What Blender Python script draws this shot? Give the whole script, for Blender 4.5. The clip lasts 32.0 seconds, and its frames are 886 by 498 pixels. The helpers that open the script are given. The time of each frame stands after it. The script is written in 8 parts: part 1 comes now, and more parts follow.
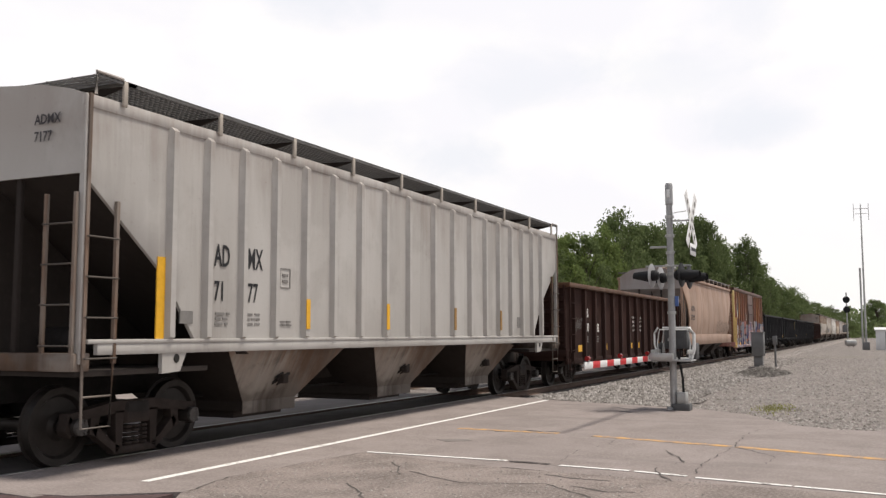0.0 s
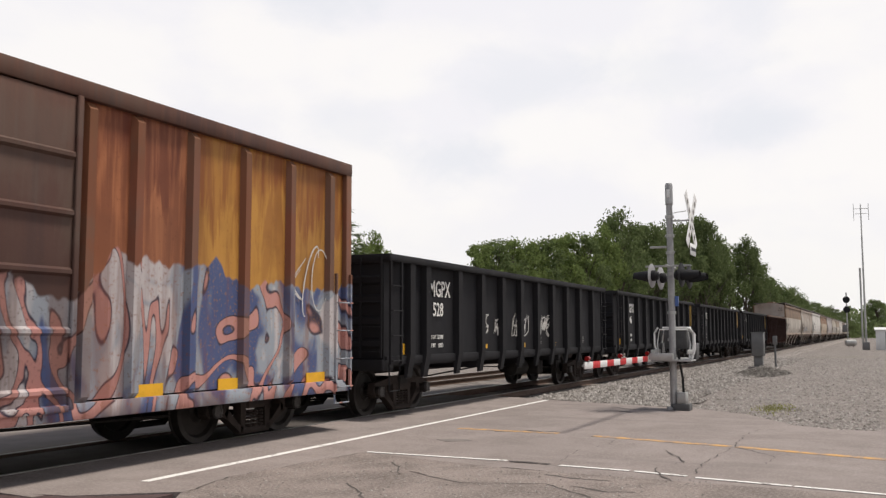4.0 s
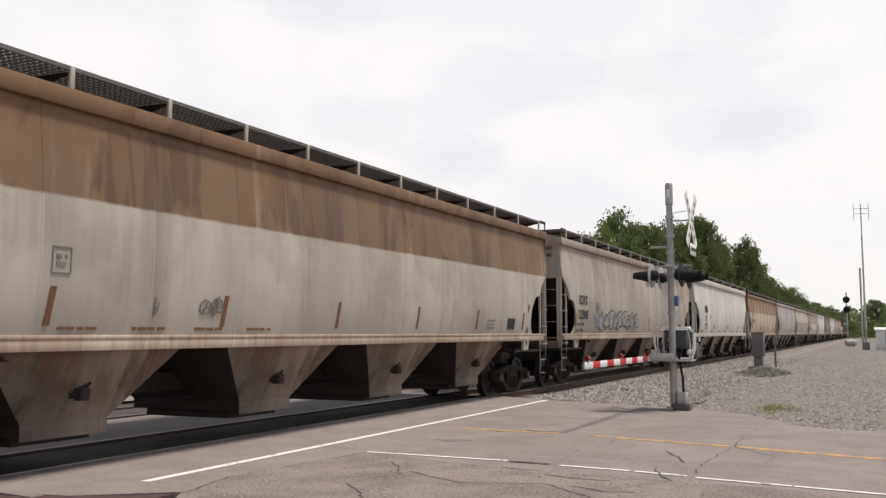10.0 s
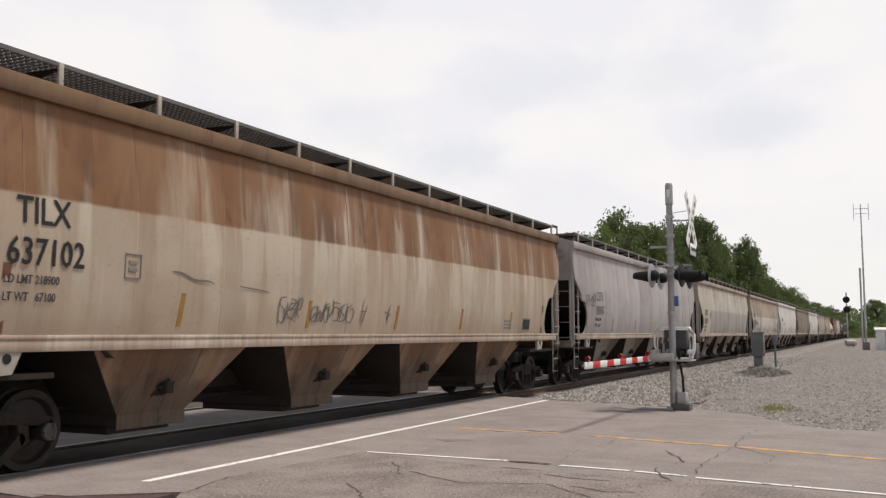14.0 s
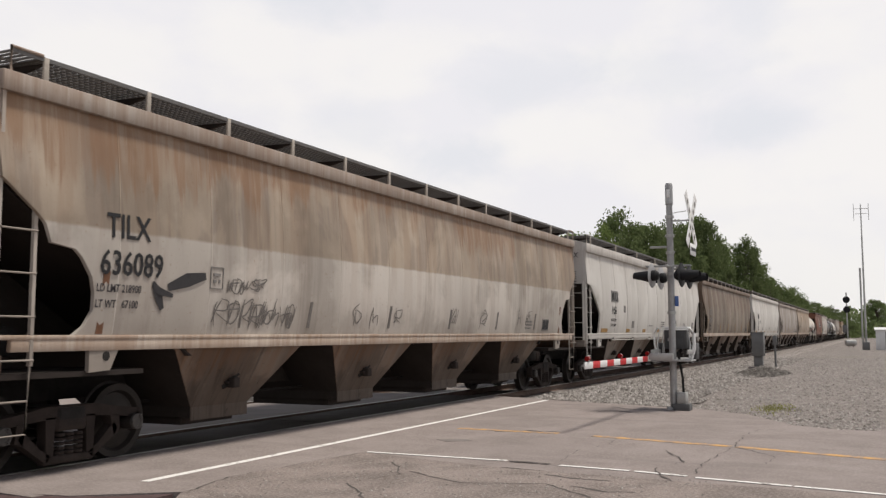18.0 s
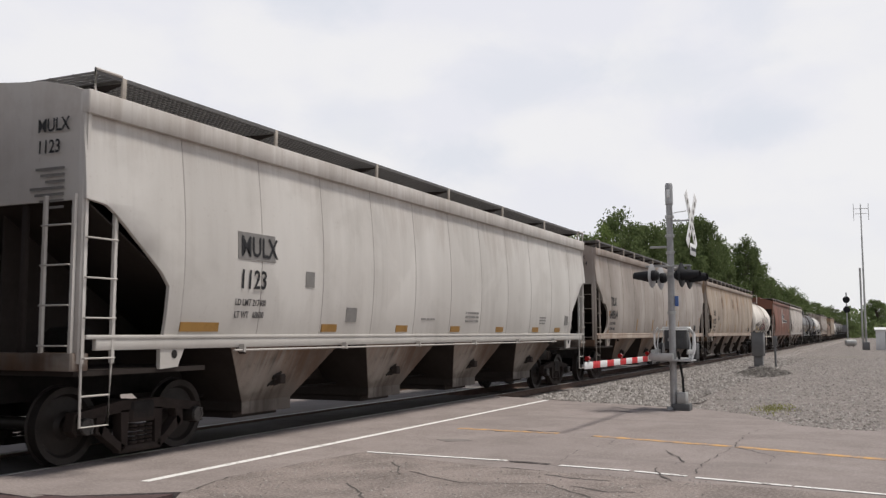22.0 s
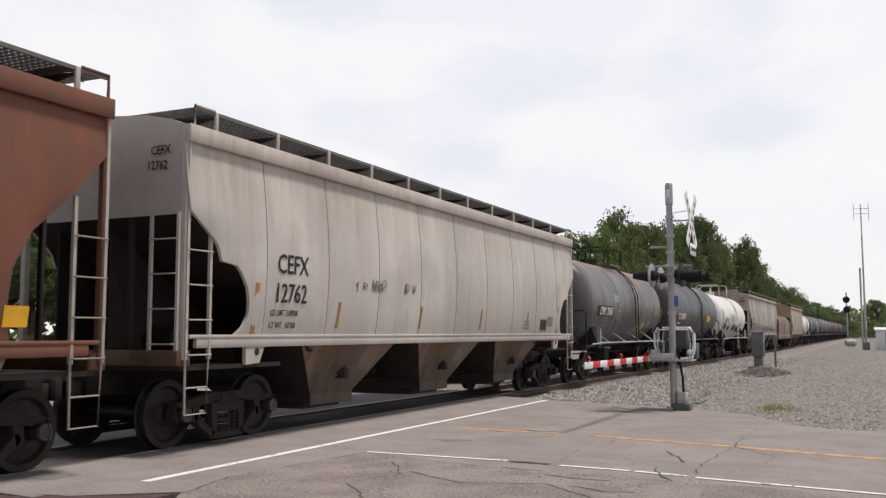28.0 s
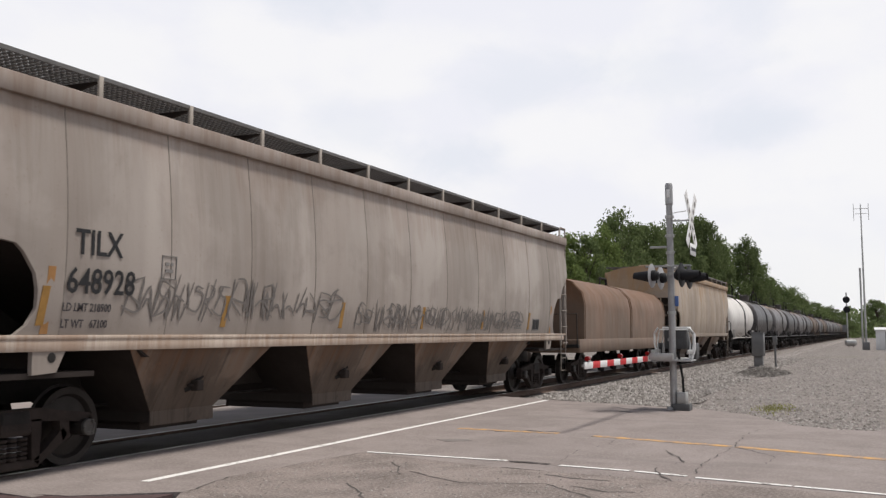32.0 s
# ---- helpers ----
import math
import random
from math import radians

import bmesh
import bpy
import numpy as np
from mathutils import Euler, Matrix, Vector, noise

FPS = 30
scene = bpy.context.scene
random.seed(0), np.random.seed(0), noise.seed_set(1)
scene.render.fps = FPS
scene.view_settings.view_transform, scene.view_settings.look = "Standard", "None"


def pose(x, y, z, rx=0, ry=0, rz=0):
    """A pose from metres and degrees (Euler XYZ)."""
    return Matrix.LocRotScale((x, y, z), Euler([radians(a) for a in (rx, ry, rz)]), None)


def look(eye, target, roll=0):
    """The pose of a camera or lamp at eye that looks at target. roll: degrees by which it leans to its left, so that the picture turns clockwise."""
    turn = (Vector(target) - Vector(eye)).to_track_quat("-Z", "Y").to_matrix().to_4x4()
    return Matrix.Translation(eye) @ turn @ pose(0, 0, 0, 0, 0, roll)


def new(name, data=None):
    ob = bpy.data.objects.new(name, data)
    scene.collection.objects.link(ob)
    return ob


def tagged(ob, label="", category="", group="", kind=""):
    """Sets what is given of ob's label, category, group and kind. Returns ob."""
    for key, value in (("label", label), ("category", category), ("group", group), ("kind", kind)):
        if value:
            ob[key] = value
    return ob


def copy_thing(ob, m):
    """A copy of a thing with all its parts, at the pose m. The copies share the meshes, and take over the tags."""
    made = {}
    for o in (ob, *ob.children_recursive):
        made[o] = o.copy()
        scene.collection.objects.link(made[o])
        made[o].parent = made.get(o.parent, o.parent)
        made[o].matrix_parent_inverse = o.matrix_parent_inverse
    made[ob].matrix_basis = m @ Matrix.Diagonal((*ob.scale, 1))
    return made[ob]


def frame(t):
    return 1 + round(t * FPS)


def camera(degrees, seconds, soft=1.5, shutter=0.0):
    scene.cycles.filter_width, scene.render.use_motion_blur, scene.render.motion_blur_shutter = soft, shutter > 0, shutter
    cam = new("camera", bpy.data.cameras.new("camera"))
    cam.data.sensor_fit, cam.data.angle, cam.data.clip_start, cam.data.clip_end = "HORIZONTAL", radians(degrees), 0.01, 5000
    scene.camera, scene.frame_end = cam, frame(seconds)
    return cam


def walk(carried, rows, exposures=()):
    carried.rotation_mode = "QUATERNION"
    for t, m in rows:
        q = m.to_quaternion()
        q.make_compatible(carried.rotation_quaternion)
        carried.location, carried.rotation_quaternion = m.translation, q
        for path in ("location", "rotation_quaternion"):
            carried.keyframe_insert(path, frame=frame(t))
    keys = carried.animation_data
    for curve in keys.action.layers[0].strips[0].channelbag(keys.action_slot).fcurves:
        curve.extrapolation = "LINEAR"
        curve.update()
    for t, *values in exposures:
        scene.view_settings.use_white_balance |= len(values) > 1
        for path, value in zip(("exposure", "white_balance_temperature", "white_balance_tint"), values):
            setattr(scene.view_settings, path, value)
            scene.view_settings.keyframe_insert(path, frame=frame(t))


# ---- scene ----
# A static camera beside a level crossing; the train runs along x, away from the
# camera is +x and +y; z is measured from the top of the rails.
CENTRE = 9.447          # centre line of the near track
SPEED = 15.375          # metres a second, towards -x
CLIP = 32.0

cam = camera(51.48, CLIP, soft=1.35, shutter=0.03)
EYE = (0.0, 0.0, 1.528)
AIM = (EYE[0] + 0.90152, EYE[1] + 0.42298, EYE[2] + 0.091606)
walk(cam, [(0, look(EYE, AIM, -0.118)), (CLIP, look(EYE, AIM, -0.118))],
     exposures=[(t, stops, 6650 if t < 21 else 6430, 11) for t, stops in ((0, 0.05), (1.2, -0.03), (3, -0.05), (6, -0.06), (9, -0.05), (11, -0.03), (12, -0.05), (13, -0.15), (14, -0.1), (17, -0.14), (19, -0.17), (20, -0.27), (22, -0.2), (23, -0.3), (24, -0.24), (25.5, -0.18), (28, -0.08), (30, -0.1), (31, -0.22), (CLIP, -0.1))])


# ---- node helper ----
class Nodes:
    def __init__(self, tree):
        self.t = tree
        tree.nodes.clear()

    def put(self, socket, value):
        if isinstance(value, bpy.types.NodeSocket):
            self.t.links.new(value, socket)
        elif isinstance(value, tuple) and len(value) == 3 and socket.type == "RGBA":
            socket.default_value = (*value, 1)
        else:
            socket.default_value = value

    def add(self, kind, out=0, **inputs):
        n = self.t.nodes.new("ShaderNode" + kind)
        for k, v in inputs.items():
            if k == "p_operation":
                n.operation = v
            elif k == "p_use_clamp":
                n.use_clamp = v
            elif k == "p_clamp":
                n.clamp = v
            elif k == "p_interpolation_type":
                n.interpolation_type = v
        for k, v in inputs.items():
            if not k.startswith("p_"):
                self.put(n.inputs[int(k[1:])] if k[0] == "i" and k[1:].isdigit() else n.inputs[k.replace("_", " ")], v)
        return n.outputs[out]

    def math(self, op, a, b=0.0, c=0.0, clamp=False):
        return self.add("Math", p_operation=op, p_use_clamp=clamp, i0=a, i1=b, i2=c)

    def mix(self, fac, a, b, how="MIX"):
        n = self.t.nodes.new("ShaderNodeMix")
        n.data_type, n.blend_type = "RGBA", how
        self.put(n.inputs[0], fac), self.put(n.inputs[6], a), self.put(n.inputs[7], b)
        return n.outputs[2]

    def noise(self, where, scale, detail=4.0, rough=0.55, distort=0.0):
        return self.add("TexNoise", Vector=where, Scale=scale, Detail=detail, Roughness=rough, Distortion=distort)

    def stretch(self, where, x, y, z, shift=(0, 0, 0)):
        return self.add("Mapping", Vector=where, Scale=(x, y, z), Location=shift)

    def ramp(self, fac, lo, hi):
        return self.add("MapRange", p_clamp=True, p_interpolation_type="SMOOTHSTEP", i0=fac, i1=lo, i2=hi)

    def place(self):
        return self.add("TexCoord", out=3)

    def axis(self, vec, i):
        return self.add("SeparateXYZ", out=i, i0=vec)

    def finish(self, color, rough=0.6, metal=0.0, height=None, bump=0.2, far=0.02, gloss=0.16, under=None, **more):
        b = self.t.nodes.new("ShaderNodeBsdfPrincipled")
        self.put(b.inputs["Base Color"], color)
        self.put(b.inputs["Roughness"], rough)
        self.put(b.inputs["Metallic"], metal)
        b.inputs["Specular IOR Level"].default_value = gloss
        for k, v in more.items():
            self.put(b.inputs[k.replace("_", " ")], v)
        if height is not None:
            relief = dict(Height=height, Strength=bump, Distance=far)
            if under is not None:
                relief["Normal"] = under
            self.put(b.inputs["Normal"], self.add("Bump", **relief))
        o = self.t.nodes.new("ShaderNodeOutputMaterial")
        self.t.links.new(b.outputs[0], o.inputs[0])


def material(name):
    m = bpy.data.materials.new(name)
    m.use_nodes = True
    return m, Nodes(m.node_tree)


# ---- light ----
SUN_DIR = Vector((0.17, -0.30, 0.94)).normalized()
world = bpy.data.worlds.new("overcast_sky")
scene.world = world
world.use_nodes = True
w = Nodes(world.node_tree)
sky = w.t.nodes.new("ShaderNodeTexSky")
sky.sky_type, sky.sun_disc = "NISHITA", False
sky.sun_elevation = math.asin(SUN_DIR.z)
sky.sun_rotation = math.atan2(SUN_DIR.x, SUN_DIR.y)
sky.air_density, sky.dust_density, sky.ozone_density = 1.0, 3.0, 1.0
ray = w.add("TexCoord", out=0)
puffs = w.noise(w.stretch(ray, 1.0, 1.0, 2.0, (3.1, 1.7, 0)), 4.6, 6.0, 0.5, 0.1)
wide = w.noise(w.stretch(ray, 1.0, 1.0, 1.6, (7.4, 2.2, 0)), 2.1, 3.0, 0.5)
cloud = w.mix(w.ramp(puffs, 0.42, 0.62), (9.75, 9.75, 10.2), (10.5, 10.4, 10.35))
cloud = w.mix(w.math("MULTIPLY", w.ramp(wide, 0.52, 0.70), w.ramp(puffs, 0.58, 0.46)), cloud, (9.35, 9.4, 9.9))
# single grey-blue undersides of clouds: bearing, elevation, width and depth in degrees
ragged = w.noise(w.stretch(ray, 1.0, 1.0, 1.5, (1.3, 4.2, 0)), 9.0, 5.0, 0.6, 0.3)
for bearing, rise, wide_by, deep_by, depth in ((6.2, 12.4, 3.6, 2.0, 0.85), (24.4, 10.8, 4.0, 1.7, 0.75), (20.0, 15.4, 5.0, 2.4, 0.6), (33.5, 20.5, 4.5, 1.8, 0.8), (11.5, 15.8, 5.0, 2.2, 0.5), (5.6, 18.5, 3.0, 3.0, 0.5), (30.5, 12.8, 3.0, 1.8, 0.4)):
    a, e = radians(bearing), radians(rise)
    side = w.add("VectorMath", p_operation="DOT_PRODUCT", out=1, i0=ray, i1=(-math.sin(a), math.cos(a), 0.0))
    lift_by = w.add("VectorMath", p_operation="DOT_PRODUCT", out=1, i0=ray, i1=(-math.sin(e) * math.cos(a), -math.sin(e) * math.sin(a), math.cos(e)))
    off = w.math("SQRT", w.math("ADD", w.math("POWER", w.math("ABSOLUTE", w.math("DIVIDE", side, radians(wide_by))), 2.0), w.math("POWER", w.math("ABSOLUTE", w.math("DIVIDE", lift_by, radians(deep_by))), 2.0)))
    off = w.math("ADD", off, w.math("MULTIPLY", w.math("SUBTRACT", ragged, 0.5), 2.6))
    ahead = w.ramp(w.add("VectorMath", p_operation="DOT_PRODUCT", out=1, i0=ray, i1=(math.cos(a), math.sin(a), 0.2)), 0.2, 0.4)
    cloud = w.mix(w.math("MULTIPLY", w.math("MULTIPLY", w.ramp(off, 1.25, 0.2), ahead), depth), cloud, (8.75, 9.05, 9.65))
cloud = w.mix(w.ramp(w.axis(ray, 2), 0.16, 0.0), cloud, (10.2, 10.2, 10.1))
cloud = w.mix(w.ramp(w.axis(ray, 2), 0.36, 0.62), cloud, (2.0, 2.4, 3.2))
hazed = w.mix(0.93, sky.outputs[0], cloud)
hazed = w.mix(w.ramp(w.axis(ray, 2), -0.02, -0.2), hazed, (1.6, 1.5, 1.4))
background = w.add("Background", Color=hazed, Strength=0.1)
w.t.links.new(background, w.t.nodes.new("ShaderNodeOutputWorld").inputs[0])

lamp = bpy.data.lights.new("sun", "SUN")
lamp.energy, lamp.angle, lamp.color = 3.9, radians(11), (1.0, 0.95, 0.87)
sun = new("sun", lamp)
sun.matrix_world = look((0, 0, 60), Vector((0, 0, 60)) - SUN_DIR)


# ---- materials ----
def paint(name, col, rust=0.25, rust_col=(0.16, 0.075, 0.035), dirt=0.35, dirt_col=(0.12, 0.095, 0.075), rough=0.55,
          band=None, z0=1.3, z1=4.2, seed=0.0, patches=None, low=0.35, metal=0.0, mural=None, runs=0.25, reach=0.9, spread=0.46, band_var=None, band_gap=(0.12, 0.42), gloss=0.16):
    """Weathered car paint: streaks that run down, blotches, a dirty foot, and where given a band of another colour above a height."""
    m, n = material(name)
    p = n.place()
    q = n.stretch(p, 1, 1, 1, (seed * 7.3, seed * 3.1, seed))
    z = n.axis(p, 2)
    streak = n.noise(n.stretch(q, 1.9, 0.4, 0.17), 1.0, 6, 0.62, 0.5)
    fine = n.noise(n.stretch(q, 5.0, 1.0, 0.3), 1.0, 5, 0.7, 0.5)
    blotch = n.noise(q, 0.55, 5, 0.6, 0.3)
    speck = n.noise(q, 22.0, 4, 0.6)
    up = n.ramp(z, z0, z1)
    c = col
    if band:
        lo_z, hi_z, bcol, bmix = band
        edge = n.math("ADD", z, n.math("MULTIPLY", n.math("SUBTRACT", streak, 0.5), 0.05))
        patchy = n.math("MULTIPLY", n.ramp(n.noise(n.stretch(q, 0.65, 0.3, 0.3), 1.0, 4, 0.6, 0.8), 0.46, 0.525), n.math("MULTIPLY_ADD", n.ramp(n.noise(n.stretch(q, 3.5, 0.4, 0.3), 1.0, 6, 0.65, 0.6), 0.45, 0.54), 0.6, 0.4))
        deep = n.mix(patchy, bcol, band_var or tuple(v * 0.55 for v in bcol))
        c = n.mix(n.math("MULTIPLY", n.math("MULTIPLY", n.ramp(edge, lo_z - 0.025, lo_z + 0.025), n.ramp(streak, *band_gap)), bmix), c, deep)
    if patches:
        x0, x1, pz, pcol = patches
        x = n.axis(p, 0)
        inside = n.math("MULTIPLY", n.math("MULTIPLY", n.ramp(x, x0, x0 + 0.04), n.ramp(x, x1 + 0.04, x1)), n.ramp(z, pz + 0.03, pz))
        c = n.mix(n.math("MULTIPLY", inside, 0.85), c, pcol)
    c = n.mix(n.math("MULTIPLY", n.math("MULTIPLY", n.ramp(streak, 0.475, 0.555), n.math("MULTIPLY_ADD", up, 0.8, 0.2)), rust), c, rust_col)
    c = n.mix(n.math("MULTIPLY", n.math("MULTIPLY", n.ramp(fine, 0.48, 0.62), n.ramp(blotch, 0.38, 0.55)), dirt * 0.7), c, dirt_col)
    c = n.mix(n.math("MULTIPLY", n.ramp(blotch, 0.47, 0.58), min(0.6, dirt * 0.95)), c, dirt_col)
    foot = n.math("MULTIPLY", n.ramp(n.math("ADD", z, n.math("MULTIPLY", blotch, 0.8)), z0 + 1.3, z0 + 0.2), low)
    c = n.mix(foot, c, dirt_col)
    c = n.mix(n.math("MULTIPLY", n.ramp(speck, 0.62, 0.72), min(0.5, rust + 0.1)), c, rust_col)
    tone = n.noise(n.stretch(q, 0.55, 0.3, 0.06), 1.0, 3, 0.5, 0.3)
    c = n.mix(n.math("MULTIPLY", n.ramp(tone, 0.45, 0.56), min(0.6, dirt * 1.05)), c, dirt_col)
    drip = n.noise(n.stretch(q, 7.0, 0.6, 0.5), 1.0, 5, 0.7, 0.8)
    eave = n.math("MULTIPLY", n.ramp(n.math("MULTIPLY_ADD", streak, -1.6, z), z1 - 1.7, z1 - 0.75), n.ramp(drip, 0.4, 0.62))
    c = n.mix(n.math("MULTIPLY", eave, min(0.6, rust + dirt * 0.7)), c, rust_col)
    # rusty runs that hang down from the eave in groups
    group = n.ramp(n.noise(n.stretch(q, 0.33, 0.1, 0.05), 1.0, 3, 0.55), spread, spread + 0.07)
    fall = n.noise(n.stretch(q, 3.4, 0.4, 0.22), 1.0, 7, 0.68, 0.7)
    hang = n.math("MULTIPLY", n.math("MULTIPLY", n.math("SUBTRACT", fall, 0.2), reach * 2.4), n.math("MULTIPLY_ADD", group, 0.85, 0.15))
    run = n.ramp(n.math("SUBTRACT", n.math("ADD", z, hang), z1 - 0.2), -0.12, 0.16)
    c = n.mix(n.math("MULTIPLY", n.math("MULTIPLY", run, n.math("MULTIPLY_ADD", n.ramp(fine, 0.43, 0.55), 0.55, 0.45)), runs), c, rust_col)
    scuff = n.math("MULTIPLY", n.ramp(n.noise(n.stretch(q, 3.0, 1.0, 2.0), 2.0, 6, 0.75, 1.0), 0.60, 0.70), n.ramp(z, z0 + 1.6, z0 + 0.3))
    c = n.mix(n.math("MULTIPLY", scuff, dirt * 1.2), c, dirt_col)
    if mural:
        slant = n.add("Mapping", Vector=p, Rotation=(0, 0.5, 0), Scale=(0.58, 0.0, 0.36))
        warp = n.noise(slant, 1.0, 2.0, 0.5, 1.6)
        bands = n.math("SINE", n.math("MULTIPLY", warp, 40.0))
        other = n.noise(n.stretch(slant, 1.0, 1.0, 1.0, (4, 0, 2)), 1.7, 3, 0.55, 0.8)
        art = n.mix(n.ramp(other, 0.44, 0.52), (0.075, 0.10, 0.21), (0.30, 0.33, 0.37))
        art = n.mix(n.ramp(other, 0.56, 0.62), art, (0.50, 0.46, 0.46))
        art = n.mix(n.ramp(bands, 0.2, 0.45), art, (0.05, 0.04, 0.06))
        art = n.mix(n.ramp(bands, 0.5, 0.7), art, (0.50, 0.25, 0.22))
        art = n.mix(n.math("MULTIPLY", n.ramp(streak, 0.48, 0.62), 0.55), art, rust_col)
        crest = n.math("MULTIPLY_ADD", n.noise(n.stretch(p, 1.1, 0.0, 0.1), 1.0, 3, 0.6), 1.5, mural - 0.75)
        inside = n.math("MULTIPLY", n.ramp(n.math("SUBTRACT", crest, z), 0.0, 0.05), n.ramp(n.axis(p, 0), 2.2, 3.4))
        low_part = n.ramp(z, 1.25, 1.18)
        inside = n.math("MAXIMUM", inside, low_part)
        c = n.mix(n.math("MULTIPLY", inside, n.math("SUBTRACT", 1.0, n.math("MULTIPLY", n.ramp(speck, 0.55, 0.68), 0.5))), c, art)
    c = n.mix(n.math("MULTIPLY", n.add("ObjectInfo", out=5), 0.05), c, (0.21, 0.18, 0.155) if max(col) > 0.2 else tuple(v * 0.6 for v in col))
    wave = n.add("Bump", Height=n.noise(n.stretch(q, 0.9, 0.6, 0.45), 1.0, 2, 0.45), Strength=0.8, Distance=0.12)
    n.finish(c, n.math("MULTIPLY_ADD", blotch, 0.3, rough - 0.15), metal, n.math("ADD", speck, blotch), 0.12, 0.01, gloss=gloss, under=wave)
    return m


def plain(name, col, rough=0.6, metal=0.0, vary=0.25, scale=6.0, bump=0.1, **more):
    m, n = material(name)
    p = n.place()
    a, b = n.noise(p, scale, 5, 0.6), n.noise(p, scale * 9, 3, 0.6)
    c = n.mix(n.math("MULTIPLY", n.ramp(a, 0.35, 0.7), vary), col, tuple(v * 0.45 for v in col))
    c = n.mix(n.math("MULTIPLY", n.ramp(b, 0.5, 0.75), vary * 0.6), c, tuple(min(1, v * 1.5) for v in col))
    n.finish(c, n.math("MULTIPLY_ADD", a, 0.25, rough - 0.12), metal, b, bump, 0.008, **more)
    return m


STEEL_DARK = plain("grimy_running_gear", (0.024, 0.021, 0.02), 0.75, 0.1, 0.5, 5)
RUSTY = plain("rust_brown_casting", (0.034, 0.026, 0.023), 0.85, 0.0, 0.5, 5)
WHEEL = plain("wheel_steel", (0.03, 0.026, 0.024), 0.5, 0.4, 0.4, 4)
BLACKISH = plain("soot_black", (0.028, 0.026, 0.025), 0.8, 0.0, 0.4, 3)
WHITE = plain("white_lettering", (0.78, 0.77, 0.74), 0.6, 0.0, 0.12, 8)
BLACK = plain("black_lettering", (0.03, 0.03, 0.032), 0.6, 0.0, 0.2, 8)
GREYED = plain("faded_lettering", (0.22, 0.21, 0.2), 0.7, 0.0, 0.3, 8)
YELLOW = plain("yellow_reflector", (0.78, 0.42, 0.035), 0.4, 0.0, 0.25, 7)
AMBER = plain("dirty_reflector", (0.33, 0.185, 0.055), 0.5, 0.0, 0.35, 7)
GALV = plain("galvanised_steel", (0.42, 0.42, 0.41), 0.5, 0.6, 0.3, 6)
GRATING = plain("galvanised_grating", (0.16, 0.155, 0.15), 0.6, 0.4, 0.3, 6)
RED = plain("red_sheeting", (0.55, 0.03, 0.035), 0.4, 0.0, 0.15, 6)
HOSE = plain("black_rubber", (0.02, 0.02, 0.02), 0.7, 0.0, 0.2, 6)


